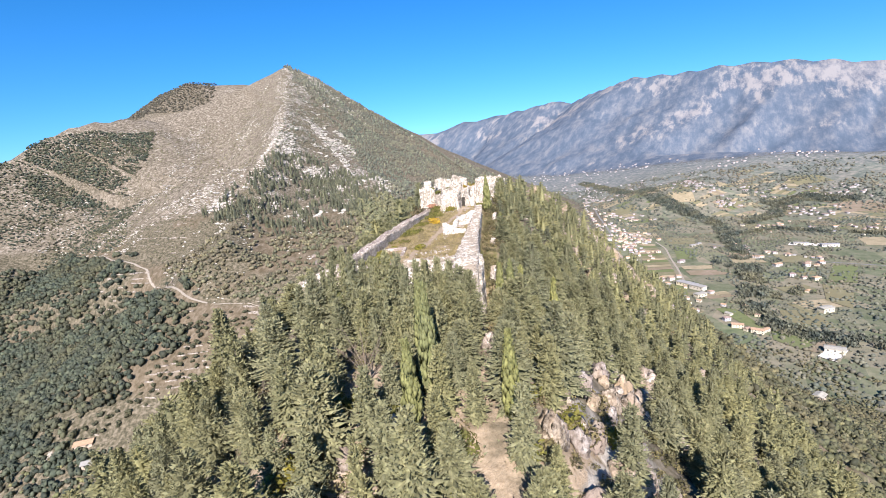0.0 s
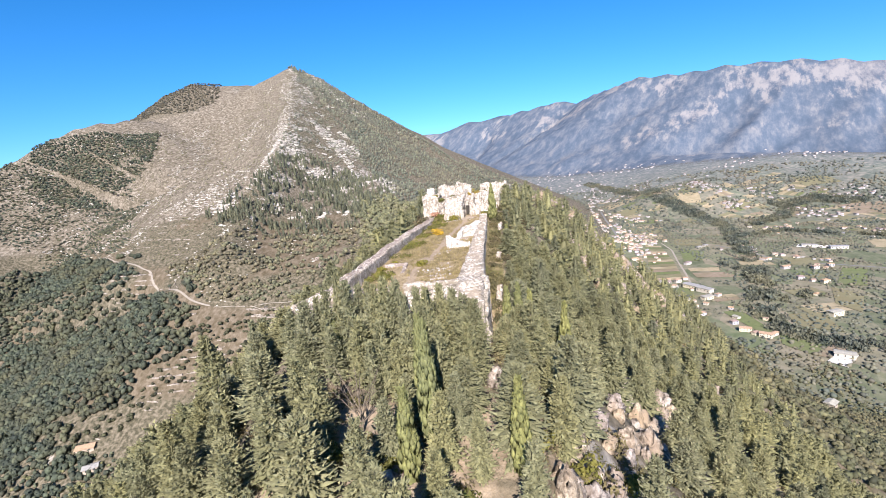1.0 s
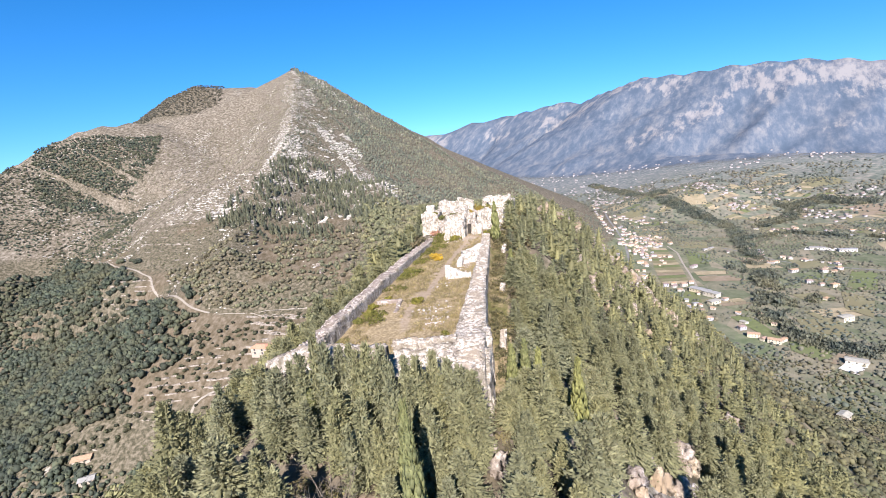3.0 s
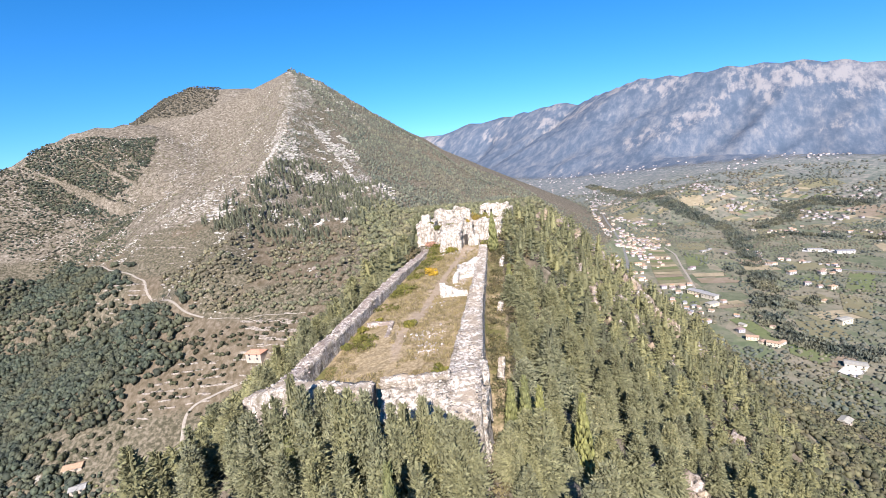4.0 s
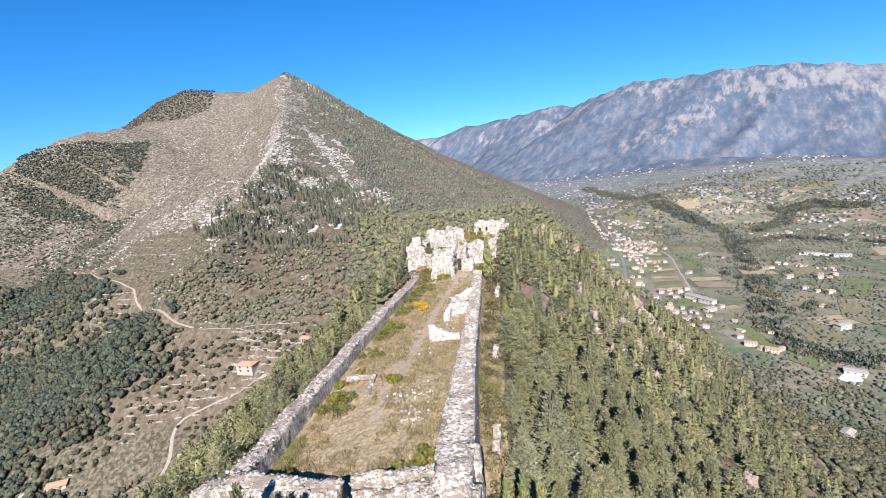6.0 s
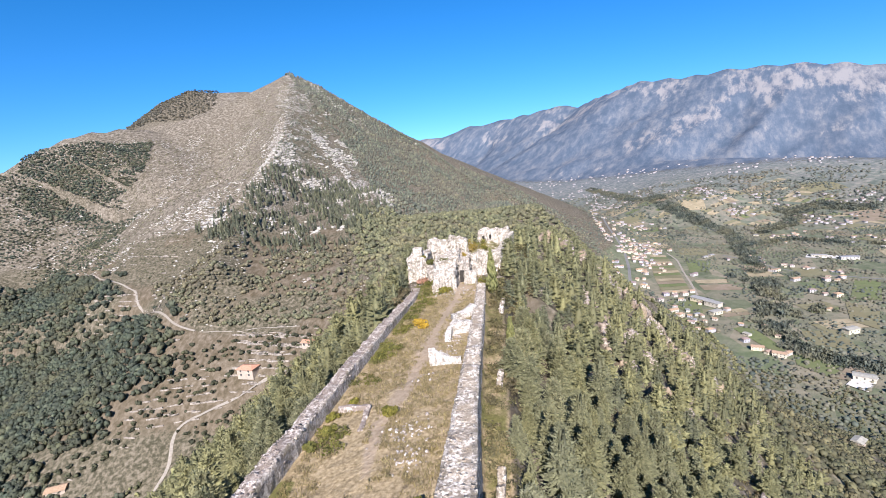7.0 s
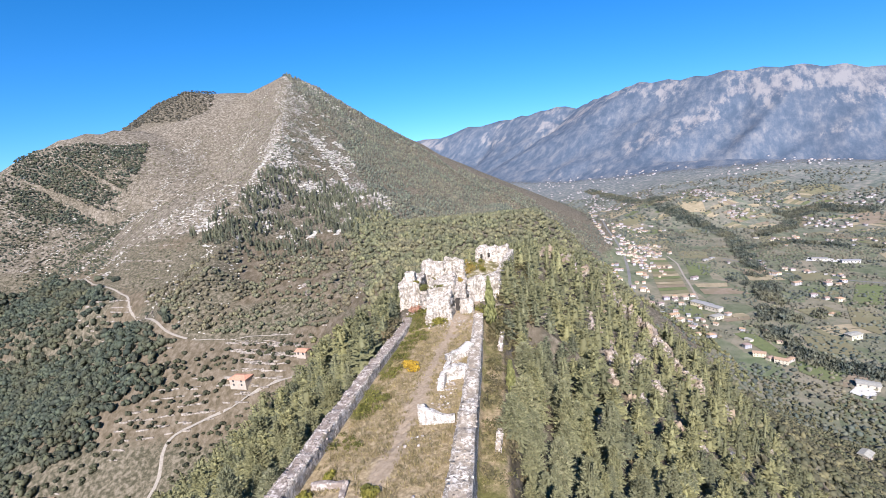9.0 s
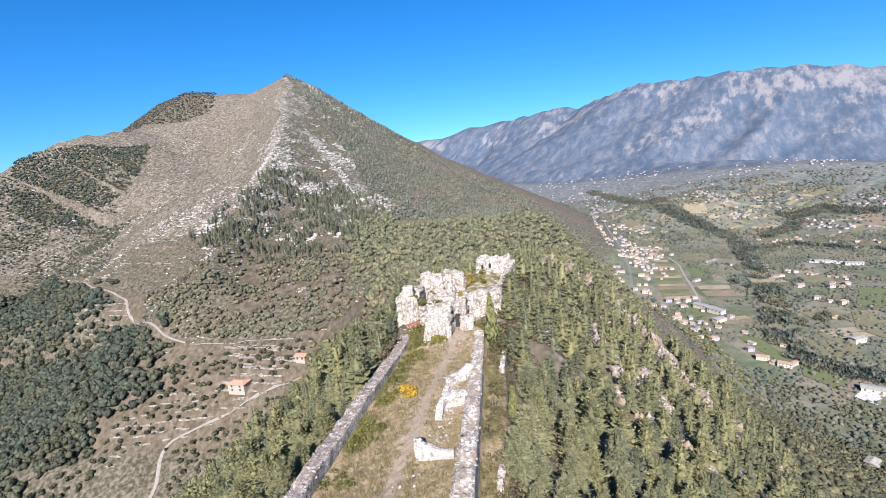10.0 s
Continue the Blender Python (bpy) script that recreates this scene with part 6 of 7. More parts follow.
ribbon("track", "pale dirt track past the olive terraces", TRACK, 1.8, M_GRAVEL)
VILLAGE_ROAD = [(330, 1140), (300, 990), (290, 900), (282, 828), (262, 743), (240, 671), (236, 640)]
FIELD_ROAD = [(366, 850), (360, 788), (337, 711), (321, 651), (303, 590)]
MAIN_ROAD = [(440, 800), (458, 743), (468, 690), (496, 647), (548, 600), (640, 540)]
ribbon("road", "grey asphalt road through the valley village", VILLAGE_ROAD, 4.5, M_ASPHALT)
ribbon("road", "pale farm road between the fields", FIELD_ROAD, 3.0, M_GRAVEL)
ribbon("road", "asphalt valley road past scattered houses", MAIN_ROAD, 4.0, M_ASPHALT)
for k in range(15):
    y0 = 612 + k * 14.6
    left = np.interp(y0, (600, 690, 820), (262, 284, 326))
    right = np.interp(y0, (600, 711, 840), (302, 333, 360)) - 3
    field([(left, y0), (right, y0 - 4), (right + 3, y0 + 9.2), (left + 3, y0 + 12.8)], (1, 3, 0, 2, 1, 3, 0)[k % 7])
for q, kd in (([(345, 706), (372, 702), (402, 757), (376, 795)], 0), ([(328, 645), (366, 636), (374, 655), (331, 662)], 1), ([(322, 612), (376, 598), (368, 628), (326, 637)], 2),
              ([(408, 656), (452, 645), (455, 675), (417, 688)], 1), ([(418, 692), (456, 680), (456, 708), (428, 716)], 2), ([(262, 540), (276, 514), (296, 574), (255, 577)], 0),
              ([(288, 402), (301, 402), (305, 474), (284, 470)], 0), ([(290, 374), (300, 346), (323, 364), (303, 399)], 0), ([(303, 345), (312, 336), (336, 356), (328, 366)], 2),
              ([(330, 415), (361, 391), (377, 443), (343, 450)], 3), ([(458, 534), (481, 517), (539, 590), (518, 606)], 0), ([(408, 468), (414, 438), (458, 492), (444, 524)], 3),
              ([(470, 640), (500, 622), (520, 660), (486, 690)], 3), ([(380, 820), (420, 800), (440, 850), (400, 880)], 3), ([(340, 880), (390, 890), (400, 935), (345, 930)], 1),
              ([(345, 940), (420, 950), (430, 985), (350, 980)], 3), ([(350, 990), (430, 1000), (445, 1040), (360, 1035)], 1), ([(370, 1060), (450, 1070), (455, 1120), (380, 1110)], 0),
              ([(380, 1180), (460, 1200), (470, 1260), (390, 1250)], 3), ([(400, 1300), (480, 1320), (490, 1390), (410, 1380)], 1), ([(560, 880), (620, 860), (650, 920), (590, 950)], 3),
              ([(640, 700), (700, 670), (730, 730), (670, 760)], 1), ([(700, 800), (760, 780), (790, 850), (730, 880)], 3), ([(820, 980), (900, 960), (930, 1040), (850, 1070)], 2),
              ([(540, 1180), (590, 1160), (610, 1220), (560, 1250)], 1), ([(900, 1250), (980, 1230), (1000, 1320), (930, 1350)], 3)):
    field(q, kd)
BELT_LINES = [[(547, 1101), (557, 1032), (526, 919), (482, 801), (434, 680), (398, 600), (355, 518), (320, 454), (313, 412)], VILLAGE_ROAD, MAIN_ROAD, FIELD_ROAD]
plots = spots(300.0, 900.0, 420.0, 1500.0, 46.0, 0.3)
for px, py in plots[np.argsort(np.hypot(plots[:, 0], plots[:, 1]))]:
    if math.degrees(math.atan2(px, py + 42)) > 46 or 250 < px < 375 and 590 < py < 860 or float(land(px, py)) > -110 or fbm(np.array([px]), np.array([py]), 160, 2, 411)[0] < -0.15:
        continue
    if any(near_line(np.array([(px, py)]), ln, 24)[0] for ln in BELT_LINES):
        continue
    turn = radians(18 + 25 * float(fbm(np.array([px]), np.array([py]), 300, 2, 412)[0]) + (90 if rng.random() < 0.3 else 0))
    u, v = np.array([math.cos(turn), math.sin(turn)]), np.array([-math.sin(turn), math.cos(turn)])
    a, b = rng.uniform(12, 20), rng.uniform(5, 9)
    for row in range(int(rng.integers(1, 4))):
        c = np.array([px, py]) + v * (row - 1) * 2.15 * b
        field([tuple(c - u * a - v * b), tuple(c + u * a - v * b * rng.uniform(0.8, 1)), tuple(c + u * a * rng.uniform(0.8, 1) + v * b), tuple(c - u * a + v * b)], int(rng.choice([1, 1, 2, 3, 3, 0])), 0.45 + 0.02 * row)
tagged(field([(302, 333), (309, 319), (334, 340), (327, 352)], 1, 0.8), "pale concrete yard beside a workshop", "yard").data.materials[0] = M_PAVED
tagged(field([(540, 735), (590, 705), (602, 722), (556, 755)], 1, 0.8), "pale gravel yard of a quarry works", "yard").data.materials[0] = M_PAVED

M_PLASTER = surface("pale_house_plaster", ((0.3, (0.31, 0.29, 0.265)), (0.7, (0.43, 0.41, 0.38))), 0.9, 0.15, 0.9, 0.1, spread=0.25)
M_ROSE = surface("faded_rose_plaster", ((0.3, (0.274, 0.228, 0.19)), (0.7, (0.357, 0.312, 0.266))), 0.9, 0.15, 0.9, 0.1)
M_TILE = surface("terracotta_roof_tiles", ((0.3, (0.19, 0.135, 0.11)), (0.7, (0.30, 0.225, 0.185))), 1.3, 0.15, 0.9, 0.2, spread=0.25)
M_REDTILE = surface("orange_red_roof_tiles", ((0.3, (0.34, 0.165, 0.105)), (0.7, (0.47, 0.27, 0.19))), 1.3, 0.15, 0.9, 0.2)
M_SHEET = surface("grey_sheet_roof", ((0.3, (0.19, 0.19, 0.19)), (0.7, (0.29, 0.29, 0.286))), 0.7, 0.1, 0.6, 0.05, spread=0.15)
M_PANE = surface("dark_window_glass", ((0.3, (0.03, 0.035, 0.04)), (0.7, (0.06, 0.065, 0.07))), 0.5, 0.1, 0.15, 0)


def house(label, category, wide, deep, high, pitch, roof_material, at, yaw, storeys=2, group="houses of the valley", hip=False, plaster=None, bays=None):
    """A plain house: plastered walls, an overhanging roof, windows set in its long sides."""
    ob = thing("house", label, category, group, pose(*at, 0, 0, yaw))
    w, d = wide / 2, deep / 2
    bm = bmesh.new()
    bmesh.ops.create_cube(bm, size=1.0, matrix=Matrix.LocRotScale((0, 0, high / 2 - 0.7), None, (wide, deep, high + 1.4)))
    bmesh.ops.bevel(bm, geom=bm.edges[:], offset=0.08, segments=1, affect="EDGES")
    part("wall", (bm, plaster or M_PLASTER), ob)
    o, rise = 0.6, pitch * d
    inset = d if hip else 0.0
    ring = [(-w - o, -d - o), (w + o, -d - o), (w + o, d + o), (-w - o, d + o)]
    bm = bmesh.new()
    low_v = [bm.verts.new((x, y, high - 0.1)) for x, y in ring]
    mid_v = [bm.verts.new((x, y, high + 0.15)) for x, y in ring]
    r0, r1 = bm.verts.new((-w - o + inset, 0, high + 0.15 + rise)), bm.verts.new((w + o - inset, 0, high + 0.15 + rise))
    bm.faces.new(low_v[::-1])
    for k in range(4):
        bm.faces.new((low_v[k], low_v[(k + 1) % 4], mid_v[(k + 1) % 4], mid_v[k]))
    bm.faces.new((mid_v[0], mid_v[1], r1, r0))
    bm.faces.new((mid_v[2], mid_v[3], r0, r1))
    bm.faces.new((mid_v[1], mid_v[2], r1))
    bm.faces.new((mid_v[3], mid_v[0], r0))
    part("roof", (bm, roof_material), ob)
    pane = None
    for side in (-1, 1):
        for st in range(storeys):
            count = bays or max(2, int(wide / 4.2))
            for k in range(count):
                wx = -w + wide * (k + 0.5) / count
                wz = 0.5 + (st + 0.5) * (high - 0.3) / storeys
                if pane is None:
                    bm = bmesh.new()
                    bmesh.ops.create_cube(bm, size=1.0, matrix=Matrix.LocRotScale((0, 0, 0), None, (1.1, 0.12, 1.4)))
                    pane = part("window", (bm, M_PANE), ob, "", pose(wx, side * d, wz))
                else:
                    part("window", pane.data, ob, "", pose(wx, side * d, wz))
    return ob


HOUSES = []
for label, cat, w, d, h, p, rm, st, hip in (("two-storey house with pale plaster and terracotta roof", "house", 12, 9, 6.2, 0.42, M_TILE, 2, True), ("small pale house with a terracotta gable roof", "house", 10, 8, 4.4, 0.45, M_TILE, 1, False),
                                            ("long pale house with a low terracotta roof", "house", 17, 9, 5.8, 0.36, M_TILE, 2, False), ("pale farm shed with a grey sheet roof", "shed", 13, 9, 4.2, 0.22, M_SHEET, 1, False)):
    HOUSES.append(house(label, cat, w, d, h, p, rm, (600 + 30 * len(HOUSES), -600, 0), 0, st, hip=hip))
def put_house(k, x, y, yaw, scale=1.0):
    ob = copy_thing(HOUSES[k], pose(x, y, float(land(x, y)) + 0.25, 0, 0, yaw))
    ob.scale = (scale,) * 3
    return ob


for k, x, y, yaw in ((2, 248, 537, 20), (0, 249, 520, 30), (1, 252, 496, -20), (0, 257, 465, 10), (0, 277, 433, 15), (2, 277, 412, -30), (1, 281, 402, 25), (2, 287, 394, -25), (0, 308, 527, 20),
                     (0, 484, 610, 10), (1, 494, 604, 40), (0, 509, 616, 0), (2, 451, 622, 15), (0, 436, 568, -10), (1, 441, 553, 20), (0, 450, 543, 5), (1, 410, 501, 30),
                     (1, 466, 734, 0), (1, 462, 716, 20), (0, 267, 811, 10), (1, 244, 724, -10), (0, 300, 821, 5), (1, 294, 777, 15), (2, 272, 722, 5), (0, 276, 706, 20), (1, 240, 657, 0), (0, 250, 646, 10),
                     (2, 238, 588, 10), (0, 250, 582, 15), (0, 266, 604, 10), (1, 275, 597, 20), (0, 289, 599, 12), (1, 303, 608, -8), (0, 330, 838, 0), (2, 350, 849, 12), (1, 377, 860, 25), (2, 342, 686, 15), (3, 407, 787, 10), (3, 421, 794, 15)):
    put_house(k, x, y, yaw + rng.normal(scale=8), 0.56 + 0.14 * rng.random())
far_spots = []
for cx, cy, sx, sy, count in ((258, 505, 16, 34, 9), (270, 560, 16, 30, 9), (292, 430, 12, 24, 5)):
    far_spots += [(cx + rng.normal() * sx, cy + rng.normal() * sy) for _ in range(count)]
for line_of, n in ((VILLAGE_ROAD, 80), (MAIN_ROAD, 22)):
    pts = np.array(line_of, float)
    for _ in range(n):
        k, u = int(rng.integers(0, len(pts) - 1)), rng.random()
        along = pts[k + 1] - pts[k]
        side = np.array([-along[1], along[0]]) / np.linalg.norm(along) * rng.choice([-1, 1]) * rng.uniform(9, 26)
        far_spots.append(tuple(pts[k] + u * along + side))
for cx, cy, sx, sy, count in ((330, 890, 40, 45, 22), (300, 790, 22, 60, 16), (395, 1120, 60, 60, 16), (440, 1500, 70, 80, 16), (460, 1850, 90, 150, 16), (420, 2250, 150, 150, 14), (640, 1280, 38, 60, 18), (650, 1130, 30, 30, 9),
                              (720, 1480, 70, 90, 10), (1330, 2030, 90, 60, 16), (1120, 1540, 60, 40, 9), (960, 1640, 120, 60, 10), (620, 880, 60, 50, 10), (780, 1020, 70, 60, 12), (940, 1130, 70, 70, 14), (810, 1250, 60, 60, 10), (560, 1650, 120, 140, 12), (700, 2050, 180, 180, 16), (740, 800, 70, 60, 9)):
    for _ in range(int(count * 2.6)):
        x, y = cx + rng.normal() * sx * 0.6, cy + rng.normal() * sy * 0.6
        far_spots.append((x, y))
near_spots = sorted(far_spots, key=lambda q: math.hypot(*q))[:300]
for x, y in near_spots:
    put_house(int(rng.choice([0, 1, 2, 1, 0, 3])), x, y, rng.random() * 180, 0.40 + 0.18 * rng.random())


def far_house(w, d, h, rise):
    """Walls and roof of a house as two sets of triangles, for towns far off."""
    c = [(-w, -d), (w, -d), (w, d), (-w, d)]
    wall_v = np.array([(x, y, z) for z in (-1, h) for x, y in c], float)
    wall_f = np.array([q for k in range(4) for q in ((k, (k + 1) % 4, (k + 1) % 4 + 4), (k, (k + 1) % 4 + 4, k + 4))])
    roof_v = np.array([(x * 1.08, y * 1.1, h) for x, y in c] + [(-w * 0.6, 0, h + rise), (w * 0.6, 0, h + rise)], float)
    roof_f = np.array([(0, 1, 5), (0, 5, 4), (1, 2, 5), (2, 3, 4), (2, 4, 5), (3, 0, 4)])
    return (wall_v, wall_f), (roof_v, roof_f)


far_at = grounded(np.array(sorted(far_spots, key=lambda q: math.hypot(*q))[300:]), -0.3)
town = thing("far_houses", "hundreds of small pale houses scattered over the far valley", "houses", kind="stuff")
kinds = [far_house(6, 4.5, 6, 1.8), far_house(5, 4, 4.5, 1.5), far_house(8, 5, 6, 1.4)]
far_size = rng.uniform(0.4, 0.65, len(far_at))
state = rng.bit_generator.state
for k, (name, material) in enumerate((("walls", M_PLASTER), ("roofs", M_TILE))):
    rng.bit_generator.state = state
    made = scatter(name, "", "", [q[k] for q in kinds], far_at, far_size, material, 0.0)
    made.parent = town
    del made["kind"]
for label, w, d, h, x, y, yaw, rm in (("long white industrial hall with a pale sheet roof", 26, 10, 5, 296, 566, -62, M_SHEET), ("white industrial hall with a pale sheet roof", 19, 9, 5.5, 302, 548, -62, M_SHEET), ("low white workshop beside the halls", 14, 8, 4, 291, 520, 20, M_SHEET),
                                      ("modern pale house with a grey roof", 14, 8, 5, 384, 436, 15, M_SHEET), ("grey-roofed workshop beside a concrete yard", 15, 8, 4, 322, 340, -35, M_SHEET),
                                      ("quarry works hall with a pale roof", 24, 8, 4.5, 588, 708, -15, M_SHEET), ("low pale quarry works shed", 20, 7, 4, 560, 733, -30, M_SHEET)):
    house(label, "hall", w, d, h, 0.16, rm, (x, y, float(land(x, y)) + 0.3), yaw, 1, "halls of the valley")
for label, w, d, h, x, y, yaw, rm, st in (("country house with pink plaster and terracotta roof among olives", 11, 7, 5.0, -140, 222, -12, M_REDTILE, 2), ("small farmhouse with a terracotta roof above the track", 6.5, 5, 3.0, -103, 230, -15, M_REDTILE, 1),
                                          ("grey shed on the lower slope", 7, 5, 2.4, -217, 158, 25, M_SHEET, 1), ("ruined farm shed with a reddish roof on the slope", 9, 6, 1.6, -228, 170, 20, M_TILE, 1), ("small white hut on the scrubby slope", 6, 4.5, 3.2, 200, 192, 35, M_SHEET, 1)):
    house(label, "house", w, d, h, 0.38, rm, (x, y, float(land(x, y)) + 0.2), yaw, st, "houses on the hillsides", hip=(st == 2), plaster=M_ROSE)
for pr in HOUSES:
    for o in (*pr.children_recursive, pr):
        bpy.data.objects.remove(o)

BELTS = [([(547, 1101), (557, 1032), (526, 919), (482, 801), (434, 680), (398, 600), (355, 518), (320, 454), (313, 412), (320, 385), (334, 371), (360, 350), (420, 300)], 15), ([(387, 662), (400, 628), (378, 556)], 10), ([(350, 480), (372, 514), (394, 509), (405, 486)], 12),
         ([(547, 1101), (520, 1250), (560, 1500), (500, 1900)], 22), ([(520, 852), (608, 875), (680, 800), (780, 720)], 9), ([(600, 960), (700, 1020), (760, 1100)], 16), ([(760, 1130), (850, 1150), (900, 1080)], 30)]


def valley_trees():
    p = np.concatenate([spots(140, 900, 250, 950, 6.4), spots(250, 1500, 950, 2300, 11.0)])
    x, y = p.T
    r, az = np.hypot(x, y + 42), np.degrees(np.arctan2(x, y + 42))
    z = land(x, y)
    n = fbm(x, y, 60, 3, 501) + 0.7 * fbm(x, y, 16, 2, 502)
    open_fields = (x > 255) & (x < 365) & (y > 590) & (y < 850)
    dense = np.where(r > 1150, -0.15, -0.06)
    take = (n > dense) & ~open_fields & (r < 1850) & (z < -130 + 0.05 * (r - 500)) & (az < 48) & (az > 8)
    extra = np.zeros(len(p), bool)
    for line, width in BELTS:
        extra |= near_line(p, line, width)
    for road_line in (VILLAGE_ROAD, FIELD_ROAD, MAIN_ROAD):
        take &= ~near_line(p, road_line, 9)
    return p[take & ~extra]


p = valley_trees()
w = np.where(p[:, 1] > 950, rng.uniform(2.2, 4.6, len(p)), rng.uniform(1.0, 2.9, len(p)))
scatter("valley_trees", "scattered trees and hedges over the valley fields", "trees", FAR_BUSH, grounded(p, 0.3), np.stack([w, w * 1.2], 1), M_VALLEY)
pb = []
for line, width in BELTS:
    xs, ys = [q[0] for q in line], [q[1] for q in line]
    q = spots(min(xs) - width, max(xs) + width, min(ys) - width, max(ys) + width, 5.2)
    pb.append(q[near_line(q, line, width * 0.9)])
pb = np.concatenate(pb)
pb = pb[fbm(pb[:, 0], pb[:, 1], 24, 3, 503) + 0.5 * fbm(pb[:, 0], pb[:, 1], 9, 2, 504) > -0.3]
w = 2.2 + 3.4 * rng.random(len(pb)) ** 1.4
scatter("riverside_trees", "dense belt of dark trees along the river", "trees", lobed(40, 0.45, 5), grounded(pb, 0.3), np.stack([w, w * 1.45], 1), M_RIVER)


# ---- rocks ----
def boulder(r, tall, seed, n=3):
    bm = bmesh.new()
    bmesh.ops.create_icosphere(bm, subdivisions=n, radius=1.0)
    v = np.array([q.co[:] for q in bm.verts])
    f = np.array([[q.index for q in fc.verts] for fc in bm.faces])
    bm.free()
    v = rough3(v, 0.9, 0.6, seed)
    v = rough3(v, 0.36, 0.42, seed + 5)
    v = rough3(v, 0.16, 0.16, seed + 11)
    return mesh_of("rock", v * [r, r * 0.8, tall], f, M_ROCK)


for k, (x, y, r, t) in enumerate(((-6.7, -46.8, 1.5, 1.1), (-8.0, -49.5, 1.8, 1.2), (-5.0, -51, 1.6, 1.0), (20.4, -17, 1.5, 1.7), (16.3, -19, 1.2, 1.7), (23.3, -10.7, 2.0, 1.8), (32.4, 23.8, 1.8, 1.8), (26.3, 37.9, 2.0, 1.8), (51, 67.2, 3.5, 2.6), (36, 55.6, 2.4, 2.2),
                                  (46, 21, 2.0, 2.2), (34.6, 92.7, 3.4, 2.6), (25, 87, 3.0, 2.4), (29, 90, 2.6, 2.2), (40, 87, 2.4, 2.0), (28, 58, 2.0, 1.8), (50, 86, 3.0, 2.2), (52, 80, 2.2, 2.0), (57, 74, 2.4, 1.8), (44, 74, 2.0, 1.6), (12, -38, 1.6, 1.8), (9.5, -43, 1.9, 1.6), (14.5, -30, 1.6, 1.8),
                                  (-2.6, -53, 1.5, 0.9), (3.6, -50, 1.7, 1.1), (6.2, -47.5, 1.5, 1.3), (-11, -44, 1.3, 0.9), (38, 5, 1.8, 1.8), (28, 8, 1.5, 1.5), (18, 20, 1.3, 1.4), (15, 42, 1.6, 1.4), (20, 62, 1.8, 1.8), (60, 40, 2.2, 1.8), (66, 60, 2.2, 1.8), (-115, 288, 3.0, 3.2), (-121, 300, 3.0, 2.4),
                                  (1.0, -34.5, 1.2, 1.3), (0.2, -32.6, 1.1, 1.5), (19.5, -31, 1.7, 2.0), (26, -22, 1.8, 1.8), (31, -8, 1.7, 1.6))):
    ob = thing("rock", "pale weathered limestone outcrop among trees" if x < 60 else "limestone outcrop in scrub", "rock", "outcrops of the castle hill", pose(x, y, float(land(x, y)) + 0.15 * t, 0, 0, 37 * k), boulder(r * 0.72, t * 0.85, 600 + k))

for k, (cx, cy, n) in enumerate(((53, 77, 7), (56, 71, 7), (30, 58, 4), (26, 40, 5), (32, 66, 4), (37, 35, 6), (43, 43, 4), (33, 76, 4), (32, 48, 4), (28, 35, 5), (64, 72, 4), (61, 61, 4), (18, -18, 6), (23, -11, 4), (-7, -47.5, 5), (10, -42, 5))):
    for j in range(n):
        x, y = cx + rng.normal() * 1.9, cy + rng.normal() * 2.2
        r = 0.5 + 0.8 * rng.random() ** 2
        thing("rock", "pale jagged limestone crag on the wooded slope", "rock", "crags of the eastern slope", pose(x, y, float(land(x, y)) + 0.2 * r, 0, 0, rng.random() * 360), boulder(r, r * rng.uniform(0.9, 1.9), 1200 + 20 * k + j, 2))

for k, (cx, cy) in enumerate(ROCK_CHAIN):
    for j in range(3):
        x, y = cx + rng.normal() * 1.1, cy + rng.normal() * 1.1
        r = 0.8 + 0.7 * rng.random()
        thing("rock", "pale broken limestone crag on the ridge of the slope", "rock", "crags of the eastern slope", pose(x, y, float(land(x, y)) + 0.5 * r, 0, 0, rng.random() * 360), boulder(r, r * rng.uniform(1.3, 2.3), 2100 + 20 * k + j, 3))
for k, (cx, cy) in enumerate(ROCK_FACES):
    for j in range(4):
        x, y = cx + rng.normal() * 1.0, cy + rng.normal() * 1.0
        r = 0.4 + 0.5 * rng.random()
        thing("rock", "pinkish pale limestone crag standing out of the wooded slope", "rock", "crags of the eastern slope", pose(x, y, float(land(x, y)) + 0.35 * r, 0, 0, rng.random() * 360), boulder(r, r * rng.uniform(1.2, 2.0), 1700 + 20 * k + j, 3))
# rubble in the yard, along the wall tops' feet and below the keep
STONE = [boulder(0.17, 0.12, 700 + k, 1) for k in range(3)]


def stone_template(k):
    me = STONE[k]
    v = np.array([q.co[:] for q in me.vertices])
    return v, np.array([[i for i in pl.vertices] for pl in me.polygons])


stones = [stone_template(k) for k in range(3)]
pr = []
for cx, cy, sx, sy, n in ((-5.0, -12.5, 1.6, 1.8, 70), (-4.2, -16, 1.5, 1.2, 50), (-1.2, 8.2, 1.0, 2.6, 60), (-0.6, 14.4, 0.8, 1.6, 50), (-3.8, -2.6, 1.0, 0.6, 12), (-2.4, 26.4, 2.4, 0.8, 30), (-7, 32.5, 1.6, 1.0, 40), (0.5, 27.6, 1.5, 0.8, 20), (-1.5, 3.8, 1.0, 1.4, 16)):
    pr.append(np.stack([cx + rng.normal(size=n) * sx * 0.6, cy + rng.normal(size=n) * sy * 0.6], 1))
pr = np.concatenate(pr)
scatter("rubble", "scattered white limestone rubble in the castle yard", "rubble", stones, grounded(pr, -0.02), 0.5 + 0.9 * rng.random(len(pr)) ** 2, M_STONE)

# ---- plants of the yard ----
p = np.stack([rng.uniform(-19, 5, 13500), rng.uniform(-26, 36, 13500)], 1)
x, y = p.T
